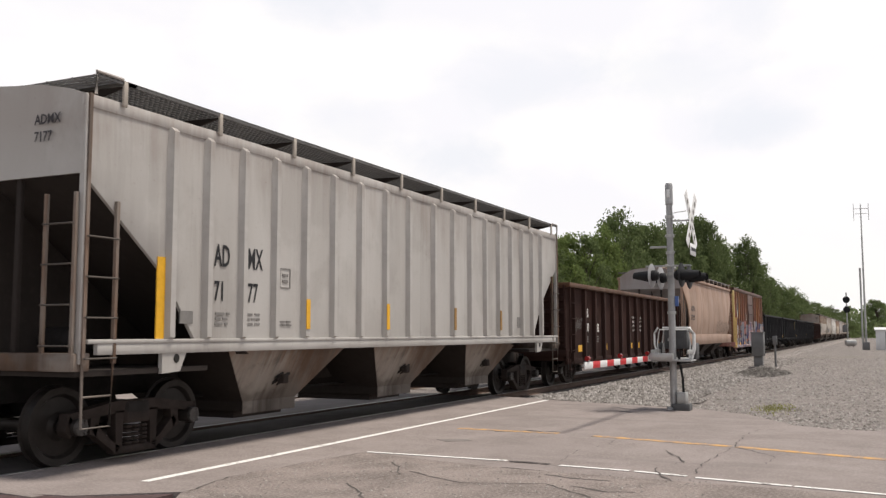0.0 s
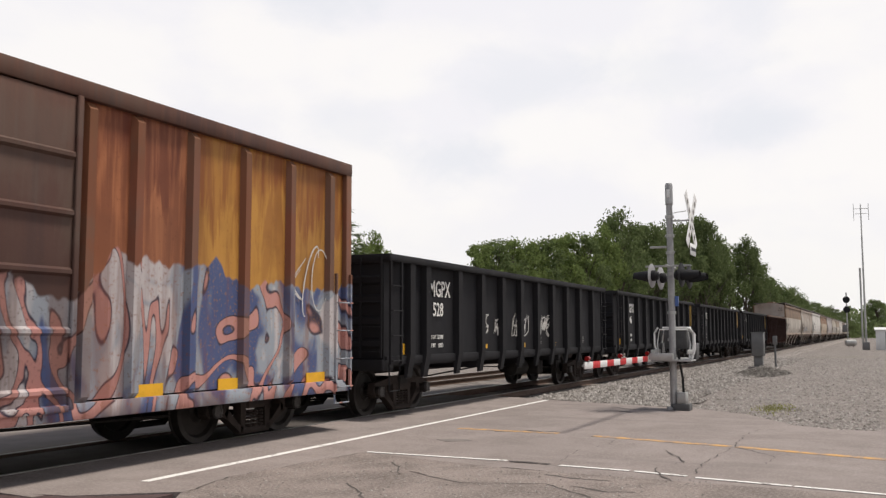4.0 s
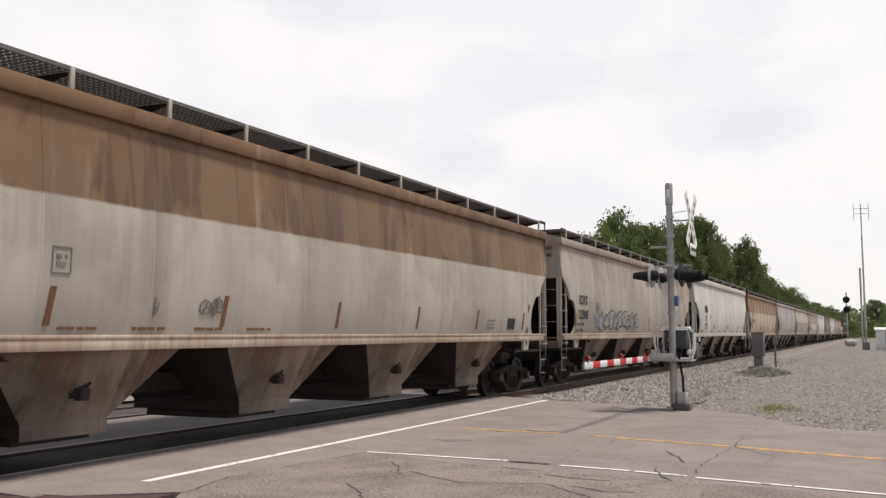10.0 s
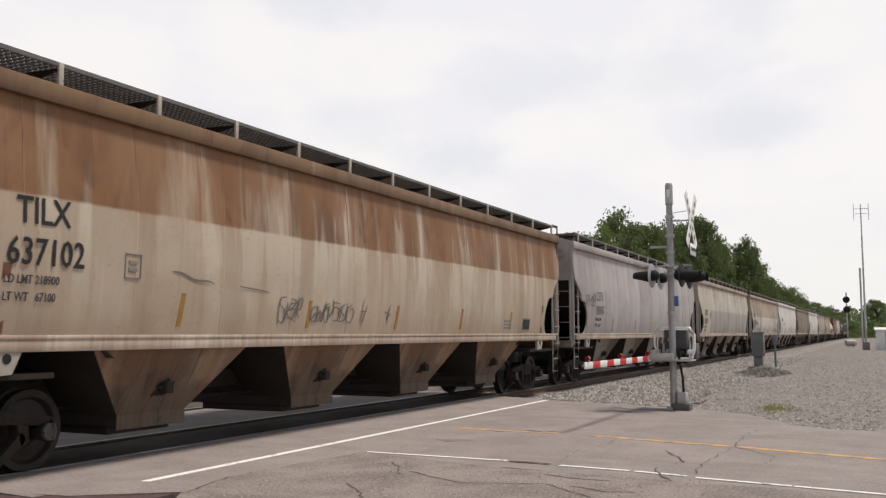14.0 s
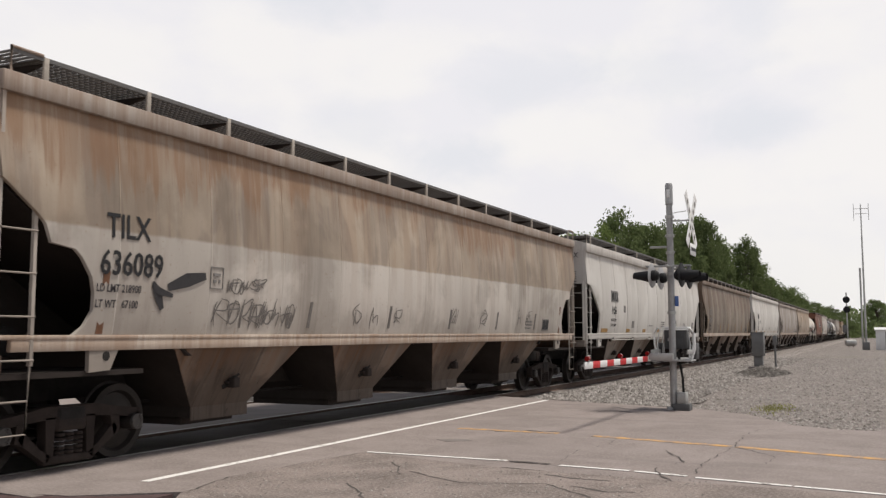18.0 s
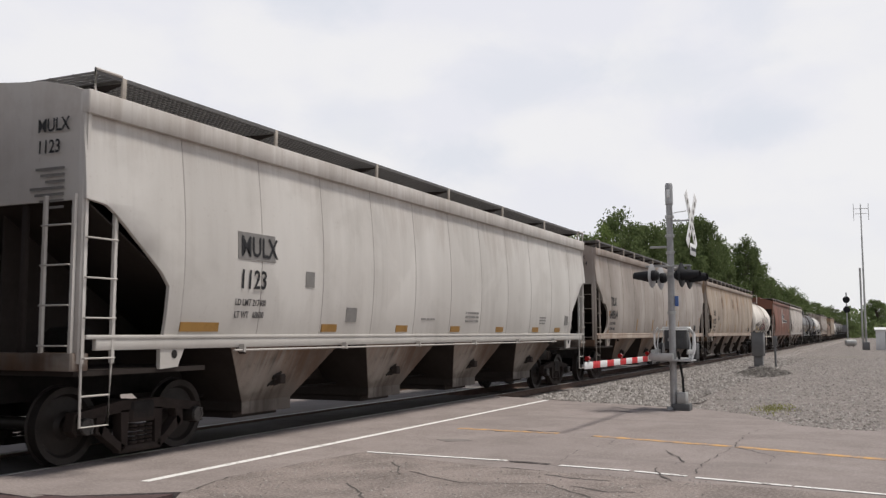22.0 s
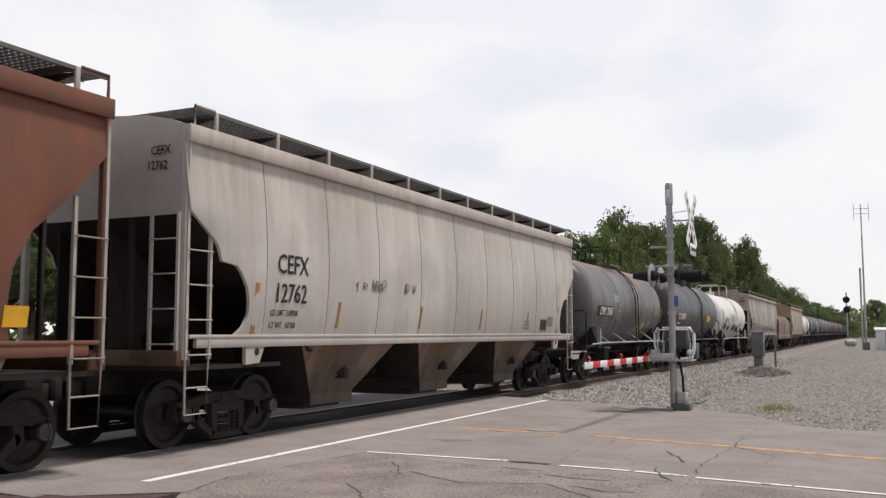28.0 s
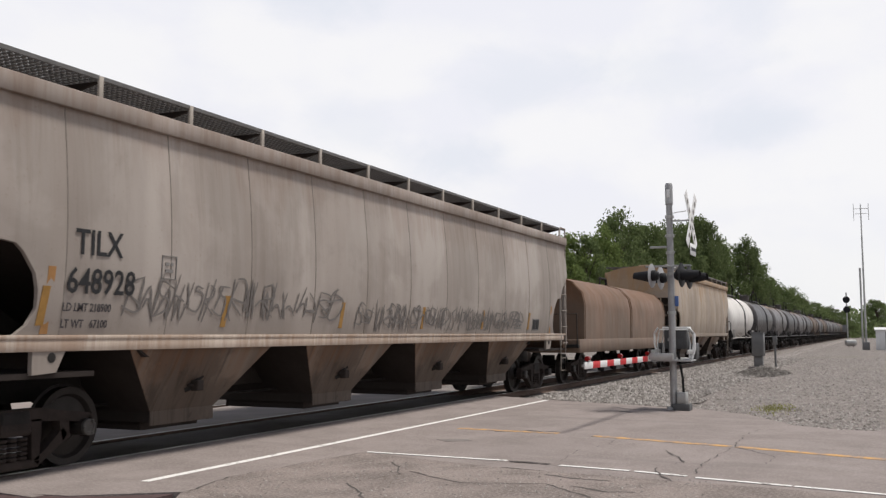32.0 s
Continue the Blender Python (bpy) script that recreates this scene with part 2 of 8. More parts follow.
# ---- mesh helper ----
class Shape:
    def __init__(self):
        self.v, self.f = [], []

    def quadbox(self, c):
        """Eight corners, bottom ring then top ring."""
        k = len(self.v)
        self.v += [tuple(p) for p in c]
        self.f += [(k + 3, k + 2, k + 1, k), (k + 4, k + 5, k + 6, k + 7)]
        self.f += [(k + i, k + (i + 1) % 4, k + 4 + (i + 1) % 4, k + 4 + i) for i in range(4)]
        return self

    def box(self, x0, x1, y0, y1, z0, z1, b=0.0):
        if b <= 0:
            return self.quadbox([(x0, y0, z0), (x1, y0, z0), (x1, y1, z0), (x0, y1, z0), (x0, y0, z1), (x1, y0, z1), (x1, y1, z1), (x0, y1, z1)])

        def ring(z, e):
            return [(x0 + e, y0 + b, z), (x0 + b, y0 + e, z), (x1 - b, y0 + e, z), (x1 - e, y0 + b, z), (x1 - e, y1 - b, z), (x1 - b, y1 - e, z), (x0 + b, y1 - e, z), (x0 + e, y1 - b, z)]
        return self.loft([ring(z0, b * 0.6), ring(z0 + b, 0), ring(z1 - b, 0), ring(z1, b * 0.6)])

    def loft(self, rings, caps=True, closed=True):
        k, n = len(self.v), len(rings[0])
        for r in rings:
            self.v += [tuple(p) for p in r]
        for i in range(len(rings) - 1):
            for j in range(n if closed else n - 1):
                a, b = k + i * n + j, k + i * n + (j + 1) % n
                self.f.append((a, b, b + n, a + n))
        if caps and closed:
            self.f.append(tuple(k + j for j in reversed(range(n))))
            self.f.append(tuple(k + (len(rings) - 1) * n + j for j in range(n)))
        return self

    def tube(self, pts, r, n=6):
        pts = [Vector(p) for p in pts]
        rings = []
        for i, p in enumerate(pts):
            d = (pts[min(i + 1, len(pts) - 1)] - pts[max(i - 1, 0)]).normalized()
            a = d.cross(Vector((0, 0, 1)) if abs(d.z) < 0.9 else Vector((1, 0, 0))).normalized()
            b = a.cross(d)
            rr = r[i] if isinstance(r, (list, tuple)) else r
            rings.append([p + (a * math.cos(t) + b * math.sin(t)) * rr for t in (2 * math.pi * k / n for k in range(n))])
        return self.loft(rings)

    def lathe(self, prof, at, axis="y", n=24):
        """prof: rows of (distance along the axis, radius)."""
        rings = []
        for d, r in prof:
            ring = []
            for k in range(n):
                c, s = math.cos(2 * math.pi * k / n) * r, math.sin(2 * math.pi * k / n) * r
                ring.append({"x": (at[0] + d, at[1] + c, at[2] + s), "y": (at[0] + s, at[1] + d, at[2] + c), "z": (at[0] + c, at[1] + s, at[2] + d)}[axis])
            rings.append(ring)
        return self.loft(rings)

    def prism(self, poly, y0, y1):
        """A polygon in x and z, drawn from y0 to y1."""
        return self.loft([[(x, y0, z) for x, z in poly], [(x, y1, z) for x, z in poly]])

    def ribbon(self, pts, r, y):
        """A flat stroke in x and z at the depth y."""
        k = len(self.v)
        for i, (x, z) in enumerate(pts):
            a, b = pts[max(i - 1, 0)], pts[min(i + 1, len(pts) - 1)]
            d = Vector((b[0] - a[0], b[1] - a[1]))
            d = d.normalized() if d.length > 1e-6 else Vector((1, 0))
            rr = r * (1.0 - 0.5 * abs(2 * i / max(1, len(pts) - 1) - 1) ** 3)
            self.v += [(x - d.y * rr, y(x, z), z + d.x * rr), (x + d.y * rr, y(x, z), z - d.x * rr)]
            if i:
                self.f.append((k + 2 * i - 2, k + 2 * i - 1, k + 2 * i + 1, k + 2 * i))
        return self

    def mesh(self, name, smooth=None):
        me = bpy.data.meshes.new(name)
        me.from_pydata(self.v, [], self.f)
        bm = bmesh.new()
        bm.from_mesh(me)
        bmesh.ops.recalc_face_normals(bm, faces=bm.faces)
        bm.to_mesh(me)
        bm.free()
        if smooth is not None:
            me.polygons.foreach_set("use_smooth", [True] * len(me.polygons))
            me.set_sharp_from_angle(angle=radians(smooth))
        me.materials.append(None)
        return me


def part(name, shape, mat, parent, label="", at=None, smooth=32):
    """Links a shape, or a mesh made before, as one mesh object under a thing or a part."""
    me = shape.mesh(name, smooth) if isinstance(shape, Shape) else shape
    ob = new(name, me)
    ob.material_slots[0].link = "OBJECT"
    ob.material_slots[0].material = mat
    if parent:
        ob.parent = parent
    if at is not None:
        ob.matrix_basis = at
    if label:
        ob["label"] = label
    return ob


def thing(name, label, category, at=None, group="", kind=""):
    ob = new(name)
    ob.empty_display_size = 0.3
    if at is not None:
        ob.matrix_basis = at
    return tagged(ob, label, category, group, kind)


MESHES = {}


def cached(key, make, smooth=32):
    if key not in MESHES:
        MESHES[key] = make().mesh(key[0], smooth)
    return MESHES[key]


def lettering(text, size, mat, parent, at, name="lettering", squeeze=1.0):
    key = ("letters", text, size, squeeze)
    if key not in MESHES:
        cu = bpy.data.curves.new("letters", "FONT")
        cu.body, cu.size, cu.extrude, cu.resolution_u, cu.offset = text, size, 0.0015, 2, size * 0.012
        ob = bpy.data.objects.new("letters", cu)
        scene.collection.objects.link(ob)
        ob.scale = (squeeze, 1, 1)
        bpy.context.view_layer.update()
        me = bpy.data.meshes.new_from_object(ob.evaluated_get(bpy.context.evaluated_depsgraph_get()))
        me.transform(Matrix.Diagonal((squeeze, 1, 1, 1)))
        me.materials.clear()
        me.materials.append(None)
        MESHES[key] = me
        bpy.data.objects.remove(ob)
    return part(name, MESHES[key], mat, parent, at=at)


# ---- ground, road and tracks ----
def ground_material(name, kind):
    m, n = material(name)
    p = n.place()
    big, mid, fine = n.noise(p, 0.12, 4, 0.6), n.noise(p, 1.3, 5, 0.6, 0.2), n.noise(p, 28, 4, 0.65)
    stones = n.add("TexVoronoi", Vector=p, Scale=26.0)
    if kind == "gravel":
        c = n.mix(n.ramp(mid, 0.35, 0.7), (0.222, 0.191, 0.175), (0.128, 0.111, 0.100))
        ruts = n.noise(n.stretch(p, 0.16, 0.9, 1), 1.0, 4, 0.6, 0.4)
        c = n.mix(n.math("MULTIPLY", n.ramp(ruts, 0.48, 0.68), 0.4), c, (0.143, 0.121, 0.110))
        c = n.mix(n.math("MULTIPLY", n.ramp(stones, 0.3, 0.6), 0.45), c, (0.398, 0.364, 0.340))
        c = n.mix(n.math("MULTIPLY", n.ramp(fine, 0.48, 0.62), 0.6), c, (0.081, 0.070, 0.063))
        c = n.mix(n.math("MULTIPLY", n.ramp(big, 0.56, 0.7), 0.35), c, (0.133, 0.141, 0.065))
        n.finish(c, 0.95, 0, n.math("ADD", stones, fine), 0.6, 0.03)
    elif kind == "asphalt":
        c = n.mix(n.ramp(mid, 0.3, 0.75), (0.284, 0.241, 0.226), (0.214, 0.181, 0.168))
        c = n.mix(n.math("MULTIPLY", n.ramp(fine, 0.47, 0.60), 0.5), c, (0.351, 0.309, 0.284))
        stain = n.noise(p, 0.55, 5, 0.62, 0.4)
        c = n.mix(n.math("MULTIPLY", n.ramp(stain, 0.47, 0.58), 0.22), c, (0.175, 0.149, 0.138))
        grain = n.noise(p, 70, 3, 0.6)
        c = n.mix(n.math("MULTIPLY", n.ramp(grain, 0.5, 0.62), 0.27), c, (0.143, 0.124, 0.113))
        lane = n.noise(n.stretch(p, 1.6, 0.12, 1), 1.0, 4, 0.6)
        c = n.mix(n.math("MULTIPLY", n.ramp(lane, 0.5, 0.75), 0.35), c, (0.152, 0.133, 0.123))
        n.finish(c, 0.88, 0, fine, 0.35, 0.012)
    elif kind == "old":
        c = n.mix(n.ramp(mid, 0.35, 0.65), (0.275, 0.229, 0.207), (0.166, 0.139, 0.125))
        c = n.mix(n.math("MULTIPLY", n.ramp(fine, 0.47, 0.60), 0.6), c, (0.351, 0.304, 0.279))
        grain = n.noise(p, 60, 3, 0.6)
        c = n.mix(n.math("MULTIPLY", n.ramp(grain, 0.48, 0.60), 0.38), c, (0.113, 0.097, 0.089))
        n.finish(c, 0.95, 0, n.math("ADD", fine, n.math("MULTIPLY", stones, 0.6)), 0.6, 0.02)
    elif kind == "concrete":
        c = n.mix(n.ramp(mid, 0.3, 0.75), (0.289, 0.247, 0.227), (0.223, 0.191, 0.177))
        c = n.mix(n.math("MULTIPLY", n.ramp(fine, 0.5, 0.75), 0.3), c, (0.190, 0.163, 0.149))
        tyre = n.noise(n.stretch(p, 1.2, 0.1, 1), 1.0, 4, 0.6)
        c = n.mix(n.math("MULTIPLY", n.ramp(tyre, 0.5, 0.72), 0.3), c, (0.161, 0.141, 0.131))
        n.finish(c, 0.85, 0, fine, 0.25, 0.01)
    elif kind == "ballast":
        c = n.mix(n.ramp(stones, 0.1, 0.7), (0.123, 0.107, 0.097), (0.398, 0.364, 0.340))
        c = n.mix(n.math("MULTIPLY", n.ramp(mid, 0.4, 0.7), 0.5), c, (0.133, 0.107, 0.089))
        n.finish(c, 0.95, 0, n.math("ADD", stones, fine), 0.9, 0.05)
    elif kind == "grass":
        c = n.mix(n.ramp(mid, 0.35, 0.7), (0.081, 0.086, 0.040), (0.123, 0.111, 0.063))
        c = n.mix(n.math("MULTIPLY", n.ramp(fine, 0.45, 0.7), 0.5), c, (0.048, 0.056, 0.024))
        n.finish(c, 0.95, 0, fine, 0.7, 0.04)
    return m


GRAVEL, ASPHALT, OLD = ground_material("grey_gravel", "gravel"), ground_material("worn_asphalt", "asphalt"), ground_material("broken_asphalt", "old")
CONCRETE, BALLAST, GRASS = ground_material("crossing_surface", "concrete"), ground_material("track_ballast", "ballast"), ground_material("rough_grass", "grass")


def sheet(name, poly, z, mat, label, category, thick=0.0, kind="structure"):
    """A flat piece of ground; with a thickness it is a slab whose top is at z."""
    s = Shape()
    if thick:
        s.loft([[(x, y, z - thick) for x, y in poly], [(x, y, z) for x, y in poly]])
    else:
        s.v = [(x, y, z) for x, y in poly]
        s.f = [tuple(range(len(poly)))]
    return tagged(part(name, s, mat, None, label), category=category, kind=kind)


def road_x(y, side):
    return 14.3 + 0.14 * (y - 6.2) + side


sheet("ground", [(-900, -1500), (3000, -1500), (3000, 1500), (-900, 1500)], -0.16, GRAVEL, "flat grey gravel ground beside the railway", "ground")
sheet("verge", [(-200, 31), (60, 31), (900, 20.5), (900, 200), (-200, 200)], -0.145, GRASS, "rough green grass beyond the second track", "grass")
ROAD = [(road_x(-60, -3.9), -60), (road_x(-60, 3.4), -60), (14.0, -14), (15.2, -4), (16.5, -0.1), (16.5, 0.62), (16.95, 1.35), (18.8, 2.3), (19.68, 3.3), (19.98, 4.1), (21.05, 7.1), (21.5, 8.66), (6.58, 8.66), (6.62, 8.0), (6.75, 7.2), (6.95, 6.95), (7.5, 6.2), (9.6, 5.6), (10.3, 4.0), (road_x(-10, -3.9), -10)]
road = sheet("road", ROAD, -0.045, ASPHALT, "worn grey asphalt road with cracks and faded lines", "road", 0.12)
sheet("apron", [(-14, -20), (road_x(-20, -3.5), -20), (road_x(0, -3.5), 0), (10.2, 4.0), (10.75, 6.22), (9.8, 6.34), (8.3, 6.5), (7.3, 6.3), (6.0, 5.5), (-14, 5.0)], -0.038, OLD, "broken old asphalt apron littered with grit", "pavement", 0.1)
sheet("far_road", [(6.4, 15.6), (22.8, 15.6), (road_x(24, 5.5), 24), (road_x(90, 5), 90), (road_x(90, -5), 90), (road_x(24, -5.5), 24)], -0.08, CONCRETE, "pale road that goes on beyond the tracks", "road", 0.1)
RED_EARTH = plain("reddish_dirt", (0.10, 0.066, 0.066), 0.95, 0.0, 0.4, 3, 0.4)
sheet("dirt_strip", [(-6, 6.4), (7.3, 6.4), (6.9, 6.95), (6.56, 8.2), (-6, 8.2)], -0.055, RED_EARTH, "reddish dirt along the edge of the crossing", "ground", 0.06)

# crossing surface in slabs between and beside the rails
RAIL = plain("rail_steel", (0.11, 0.075, 0.06), 0.7, 0.3, 0.4, 5)
RAILTOP = plain("rail_head", (0.42, 0.40, 0.385), 0.35, 0.8, 0.15, 3)
RUBBER = plain("flangeway_rubber", (0.035, 0.033, 0.032), 0.85, 0.0, 0.3, 5)
TIE = plain("weathered_tie_wood", (0.085, 0.07, 0.058), 0.9, 0.0, 0.5, 3, 0.4)
# Dark panels, coloured darker still for the train's shadow over them.
DARK_SLAB = plain("shadow_dark_panel", (0.085, 0.075, 0.07), 0.8, 0.0, 0.4, 2, 0.3)
crossing = tagged(thing("crossing_surface", "pale concrete level crossing surface with rubber flangeways", "level crossing"), kind="structure")
TRACKS = (CENTRE, CENTRE + 4.2)
strips = [(CENTRE - 0.60, CENTRE + 0.60), (CENTRE + 0.86, TRACKS[1] - 0.86), (TRACKS[1] - 0.60, TRACKS[1] + 0.60), (TRACKS[1] + 0.86, 15.7)]
for y0, y1 in strips:
    for x, x1 in ((6.55, 14.0), (14.0, 21.5)):
        me = cached(("slab", round(y1 - y0, 3), round(x1 - x, 3)), lambda: Shape().box(0, x1 - x - 0.012, 0, y1 - y0, -0.2, 0, 0.012))
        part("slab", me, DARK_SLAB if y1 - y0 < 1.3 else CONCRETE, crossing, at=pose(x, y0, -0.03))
for c in TRACKS:
    for s in (-1, 1):
        r = c + s * 0.7525
        for e0, e1 in ((r - 0.107, r - 0.042), (r + 0.042, r + 0.152) if s < 0 else (r + 0.042, r + 0.107)):
            part("flangeway", Shape().box(6.55, 21.5, e0, e1, -0.2, -0.045), RUBBER, crossing)

part("asphalt_lip", Shape().loft([[(x, y, z) for y, z in ((7.5, -0.05), (8.2, -0.03), (8.645, -0.004), (8.645, -0.2), (7.5, -0.2))] for x in (6.56, 21.4)]), ASPHALT, crossing, "asphalt ramped up to the rail")
for c in TRACKS:
    tr = tagged(thing("railway_track", "steel rails on wooden ties in grey ballast", "railway track", group="railway tracks"), kind="structure")
    for s in (-1, 1):
        y = c + s * 0.7525
        part("rail", Shape().loft([[(x, y + dy, z) for dy, z in ((-0.07, -0.18), (0.07, -0.18), (0.07, -0.165), (0.012, -0.14), (0.012, -0.05), (0.036, -0.035), (0.036, -0.006), (-0.036, -0.006), (-0.036, -0.035), (-0.012, -0.05), (-0.012, -0.14), (-0.07, -0.165))] for x in (-80, 0, 60, 250, 900)]), RAIL, tr, smooth=None)
        part("rail_head", Shape().box(-80, 900, y - 0.031, y + 0.031, -0.006, 0.0, 0.002), RAILTOP, tr, "shiny worn running surface")
    ties = Shape()
    for k in range(250):
        x = 21.8 + k * 0.52
        ties.box(x, x + 0.22, c - 1.3, c + 1.3, -0.34, -0.165 + 0.01 * math.sin(k * 2.3))
    tagged(part("ties", ties, TIE, tr), kind="stuff")
for x0, x1 in ((-120, 6.52), (21.52, 900)):
    sec = [(5.0, -0.17), (6.6, -0.14), (7.6, -0.185), (CENTRE - 1.4, -0.19), (CENTRE + 5.6, -0.19), (16.2, -0.2), (17.5, -0.2), (17.5, -0.5), (5.0, -0.5)]
    b = Shape().loft([[(x, y, z) for y, z in sec] for x in (x0, x1)])
    tagged(part("ballast_bed", b, BALLAST, None, "grey crushed stone ballast bed under the tracks", smooth=None), category="ballast", kind="structure")

# loose stones


def stones(name, count, spot, size, label, pale=1.0):
    rnd = random.Random(len(name) * 7 + count)
    s = Shape()
    for _ in range(count):
        x, y, z = spot(rnd)
        r = size * rnd.uniform(0.5, 1.4)
        k = len(s.v)
        a = rnd.uniform(0, 6.28)
        ring = [(x + math.cos(a + t * 1.571) * r * rnd.uniform(0.7, 1.3), y + math.sin(a + t * 1.571) * r * rnd.uniform(0.7, 1.3), z + r * rnd.uniform(-0.1, 0.3)) for t in range(4)]
        s.v += ring + [(x + rnd.uniform(-0.3, 0.3) * r, y, z + r * rnd.uniform(0.6, 1.0))]
        s.f += [(k + t, k + (t + 1) % 4, k + 4) for t in range(4)]
    m, n = material(name + "_mix")
    isl = n.add("NewGeometry", out=8)
    g = n.noise(n.place(), 30, 3, 0.6)
    c = n.mix(isl, (0.15 * pale, 0.135 * pale, 0.124 * pale), (0.45 * pale, 0.42 * pale, 0.395 * pale))
    c = n.mix(n.math("MULTIPLY", g, 0.4), c, (0.15, 0.13, 0.11))
    n.finish(c, 0.92)
    return tagged(part(name, s, m, None, label, smooth=None), category="stones", kind="stuff")


def shoulder(r):
    x = 20 + 45 * r.random() ** 1.6
    y = r.uniform(4.2 - 0.3 * (x < 24), 8.1)
    return (x, max(y, 3.7 + (22 - x) * 1.2), -0.15 + 0.02 * r.random()) if x > 22.45 or y < 7.2 - (22.4 - x) * 1.2 else (22.5 + r.random() * 8, y, -0.15)


stones("ballast_stones", 11000, shoulder, 0.055, "loose grey crushed stones along the track shoulder")


def lot(r):
    x = 17 + 50 * r.random() ** 1.5
    return (x, r.uniform(-4 + (x < 22) * 4, 4.6) - 0.0, -0.165)


def off_road(r):
    while True:
        x, y, z = lot(r)
        if x > 16.3 + 0.78 * y + 0.3 or x > 23:
            return x, y, z


stones("lot_gravel", 9000, off_road, 0.036, "fine loose gravel strewn over the ground")


def grit(r):
    return (r.uniform(5.5, 10.2), r.uniform(1.5, 6.2), -0.04)


stones("apron_grit", 1600, grit, 0.012, "small grit scattered over broken asphalt")


def mound(r):
    a, d = r.uniform(0, 6.28), r.random() ** 0.7
    return (40.5 + math.cos(a) * d * 3.6, 4.35 + math.sin(a) * d * 1.1, -0.16 + 0.3 * (1 - d) ** 1.2)


heap = Shape()
heap.loft([[(40.5 + math.cos(t) * 3.6 * k, 4.35 + math.sin(t) * 1.15 * k, -0.17 + 0.27 * (1 - k) ** 1.1) for t in (i * math.pi / 10 for i in range(20))] for k in (1.0, 0.7, 0.4, 0.1)])
tagged(part("stone_heap", heap, plain("dark_heap_stone", (0.10, 0.09, 0.082), 0.95, 0.0, 0.5, 3, 0.5), None, "low heap of dark ballast stone on the gravel"), category="heap", kind="structure")
stones("heap_stones", 900, mound, 0.06, "dark loose stones on a low heap", 0.45)

# a weedy patch on the gravel
weeds = Shape()
rw = random.Random(12)
for _ in range(700):
    x, y = rw.gauss(21.8, 0.7), rw.gauss(2.1, 0.2)
    h, a, b = rw.uniform(0.02, 0.07), rw.uniform(0, 6.28), rw.uniform(-0.04, 0.04)
    dx, dy = math.cos(a) * 0.008, math.sin(a) * 0.008
    k = len(weeds.v)
    weeds.v += [(x - dx, y - dy, -0.165), (x + dx, y + dy, -0.165), (x + b, y + b * 0.6, -0.16 + h)]
    weeds.f.append((k, k + 1, k + 2))
tagged(part("weeds", weeds, plain("dry_weeds", (0.30, 0.30, 0.10), 0.9, 0.0, 0.5, 4), None, "low yellowish-green weeds growing in gravel", smooth=None), category="weeds", kind="stuff")

# road markings, worn through
LINE_W, nn = material("worn_white_line")
gaps = nn.noise(nn.place(), 9, 5, 0.7)
nn.finish(nn.mix(nn.ramp(gaps, 0.56, 0.66), (0.74, 0.72, 0.69), (0.27, 0.245, 0.225)), 0.8)
LINE_Y, nn = material("worn_yellow_line")
gaps = nn.noise(nn.place(), 5, 5, 0.7)
nn.finish(nn.mix(nn.ramp(gaps, 0.42, 0.6), (0.56, 0.33, 0.13), (0.3, 0.23, 0.185)), 0.85)
CRACK = plain("crack_filler", (0.095, 0.084, 0.078), 0.8, 0.0, 0.3, 6)


def marking(name, a, b, width, z, mat, label):
    d = Vector((b[0] - a[0], b[1] - a[1])).normalized()
    ox, oy = -d.y * width / 2, d.x * width / 2
    s = Shape().loft([[(x + ox, y + oy, z0), (x - ox, y - oy, z0), (x - ox, y - oy, z0 + 0.004), (x + ox, y + oy, z0 + 0.004)] for x, y, z0 in ((a[0], a[1], z), (b[0], b[1], z))])
    return tagged(part(name, s, mat, None, label, smooth=None), category="road marking", kind="structure")


marking("stop_line", (7.72, 7.16), (14.0, 7.14), 0.11, -0.0445, LINE_W, "straight white painted line before the tracks")
marking("stop_line", (14.03, 7.14), (21.0, 7.11), 0.10, -0.0445, LINE_W, "straight white painted line before the tracks")
for a, b in (((10.83, 6.2), (10.8, 4.2)), ((10.68, 3.48), (10.59, 2.62)), ((10.58, 2.56), (10.46, 1.95)), ((10.39, 1.84), (10.23, 0.85)), ((10.225, 0.82), (9.4, -4.0))):
    marking("edge_line", a, b, 0.075, -0.0405, LINE_W, "thin worn white edge line on the asphalt")
for a, b in (((14.15, 6.35), (14.06, 4.6)), ((13.95, 4.0), (13.45, 1.9)), ((13.42, 1.8), (11.6, -4.0))):
    marking("centre_line", a, b, 0.17, -0.0445, LINE_Y, "faded orange-yellow centre line on the asphalt")


def crack(pts, width, z, seed):
    r = random.Random(seed)
    fine = []
    for a, b in zip(pts, pts[1:]):
        steps = max(2, int(math.dist(a, b) / 0.12))
        for k in range(steps):
            t = k / steps
            fine.append((a[0] + (b[0] - a[0]) * t + r.uniform(-0.03, 0.03), a[1] + (b[1] - a[1]) * t + r.uniform(-0.03, 0.03)))
    s = Shape()
    for i, (x, y) in enumerate(fine):
        ww = width * r.uniform(0.3, 1.0)
        s.v += [(x - ww, y + ww * 0.4, z), (x + ww, y - ww * 0.4, z)]
        if i:
            s.f.append((2 * i - 2, 2 * i - 1, 2 * i + 1, 2 * i))
    return tagged(part("crack", s, CRACK, None, "thin dark crack in the road surface", smooth=None), category="crack", group="road cracks", kind="structure")


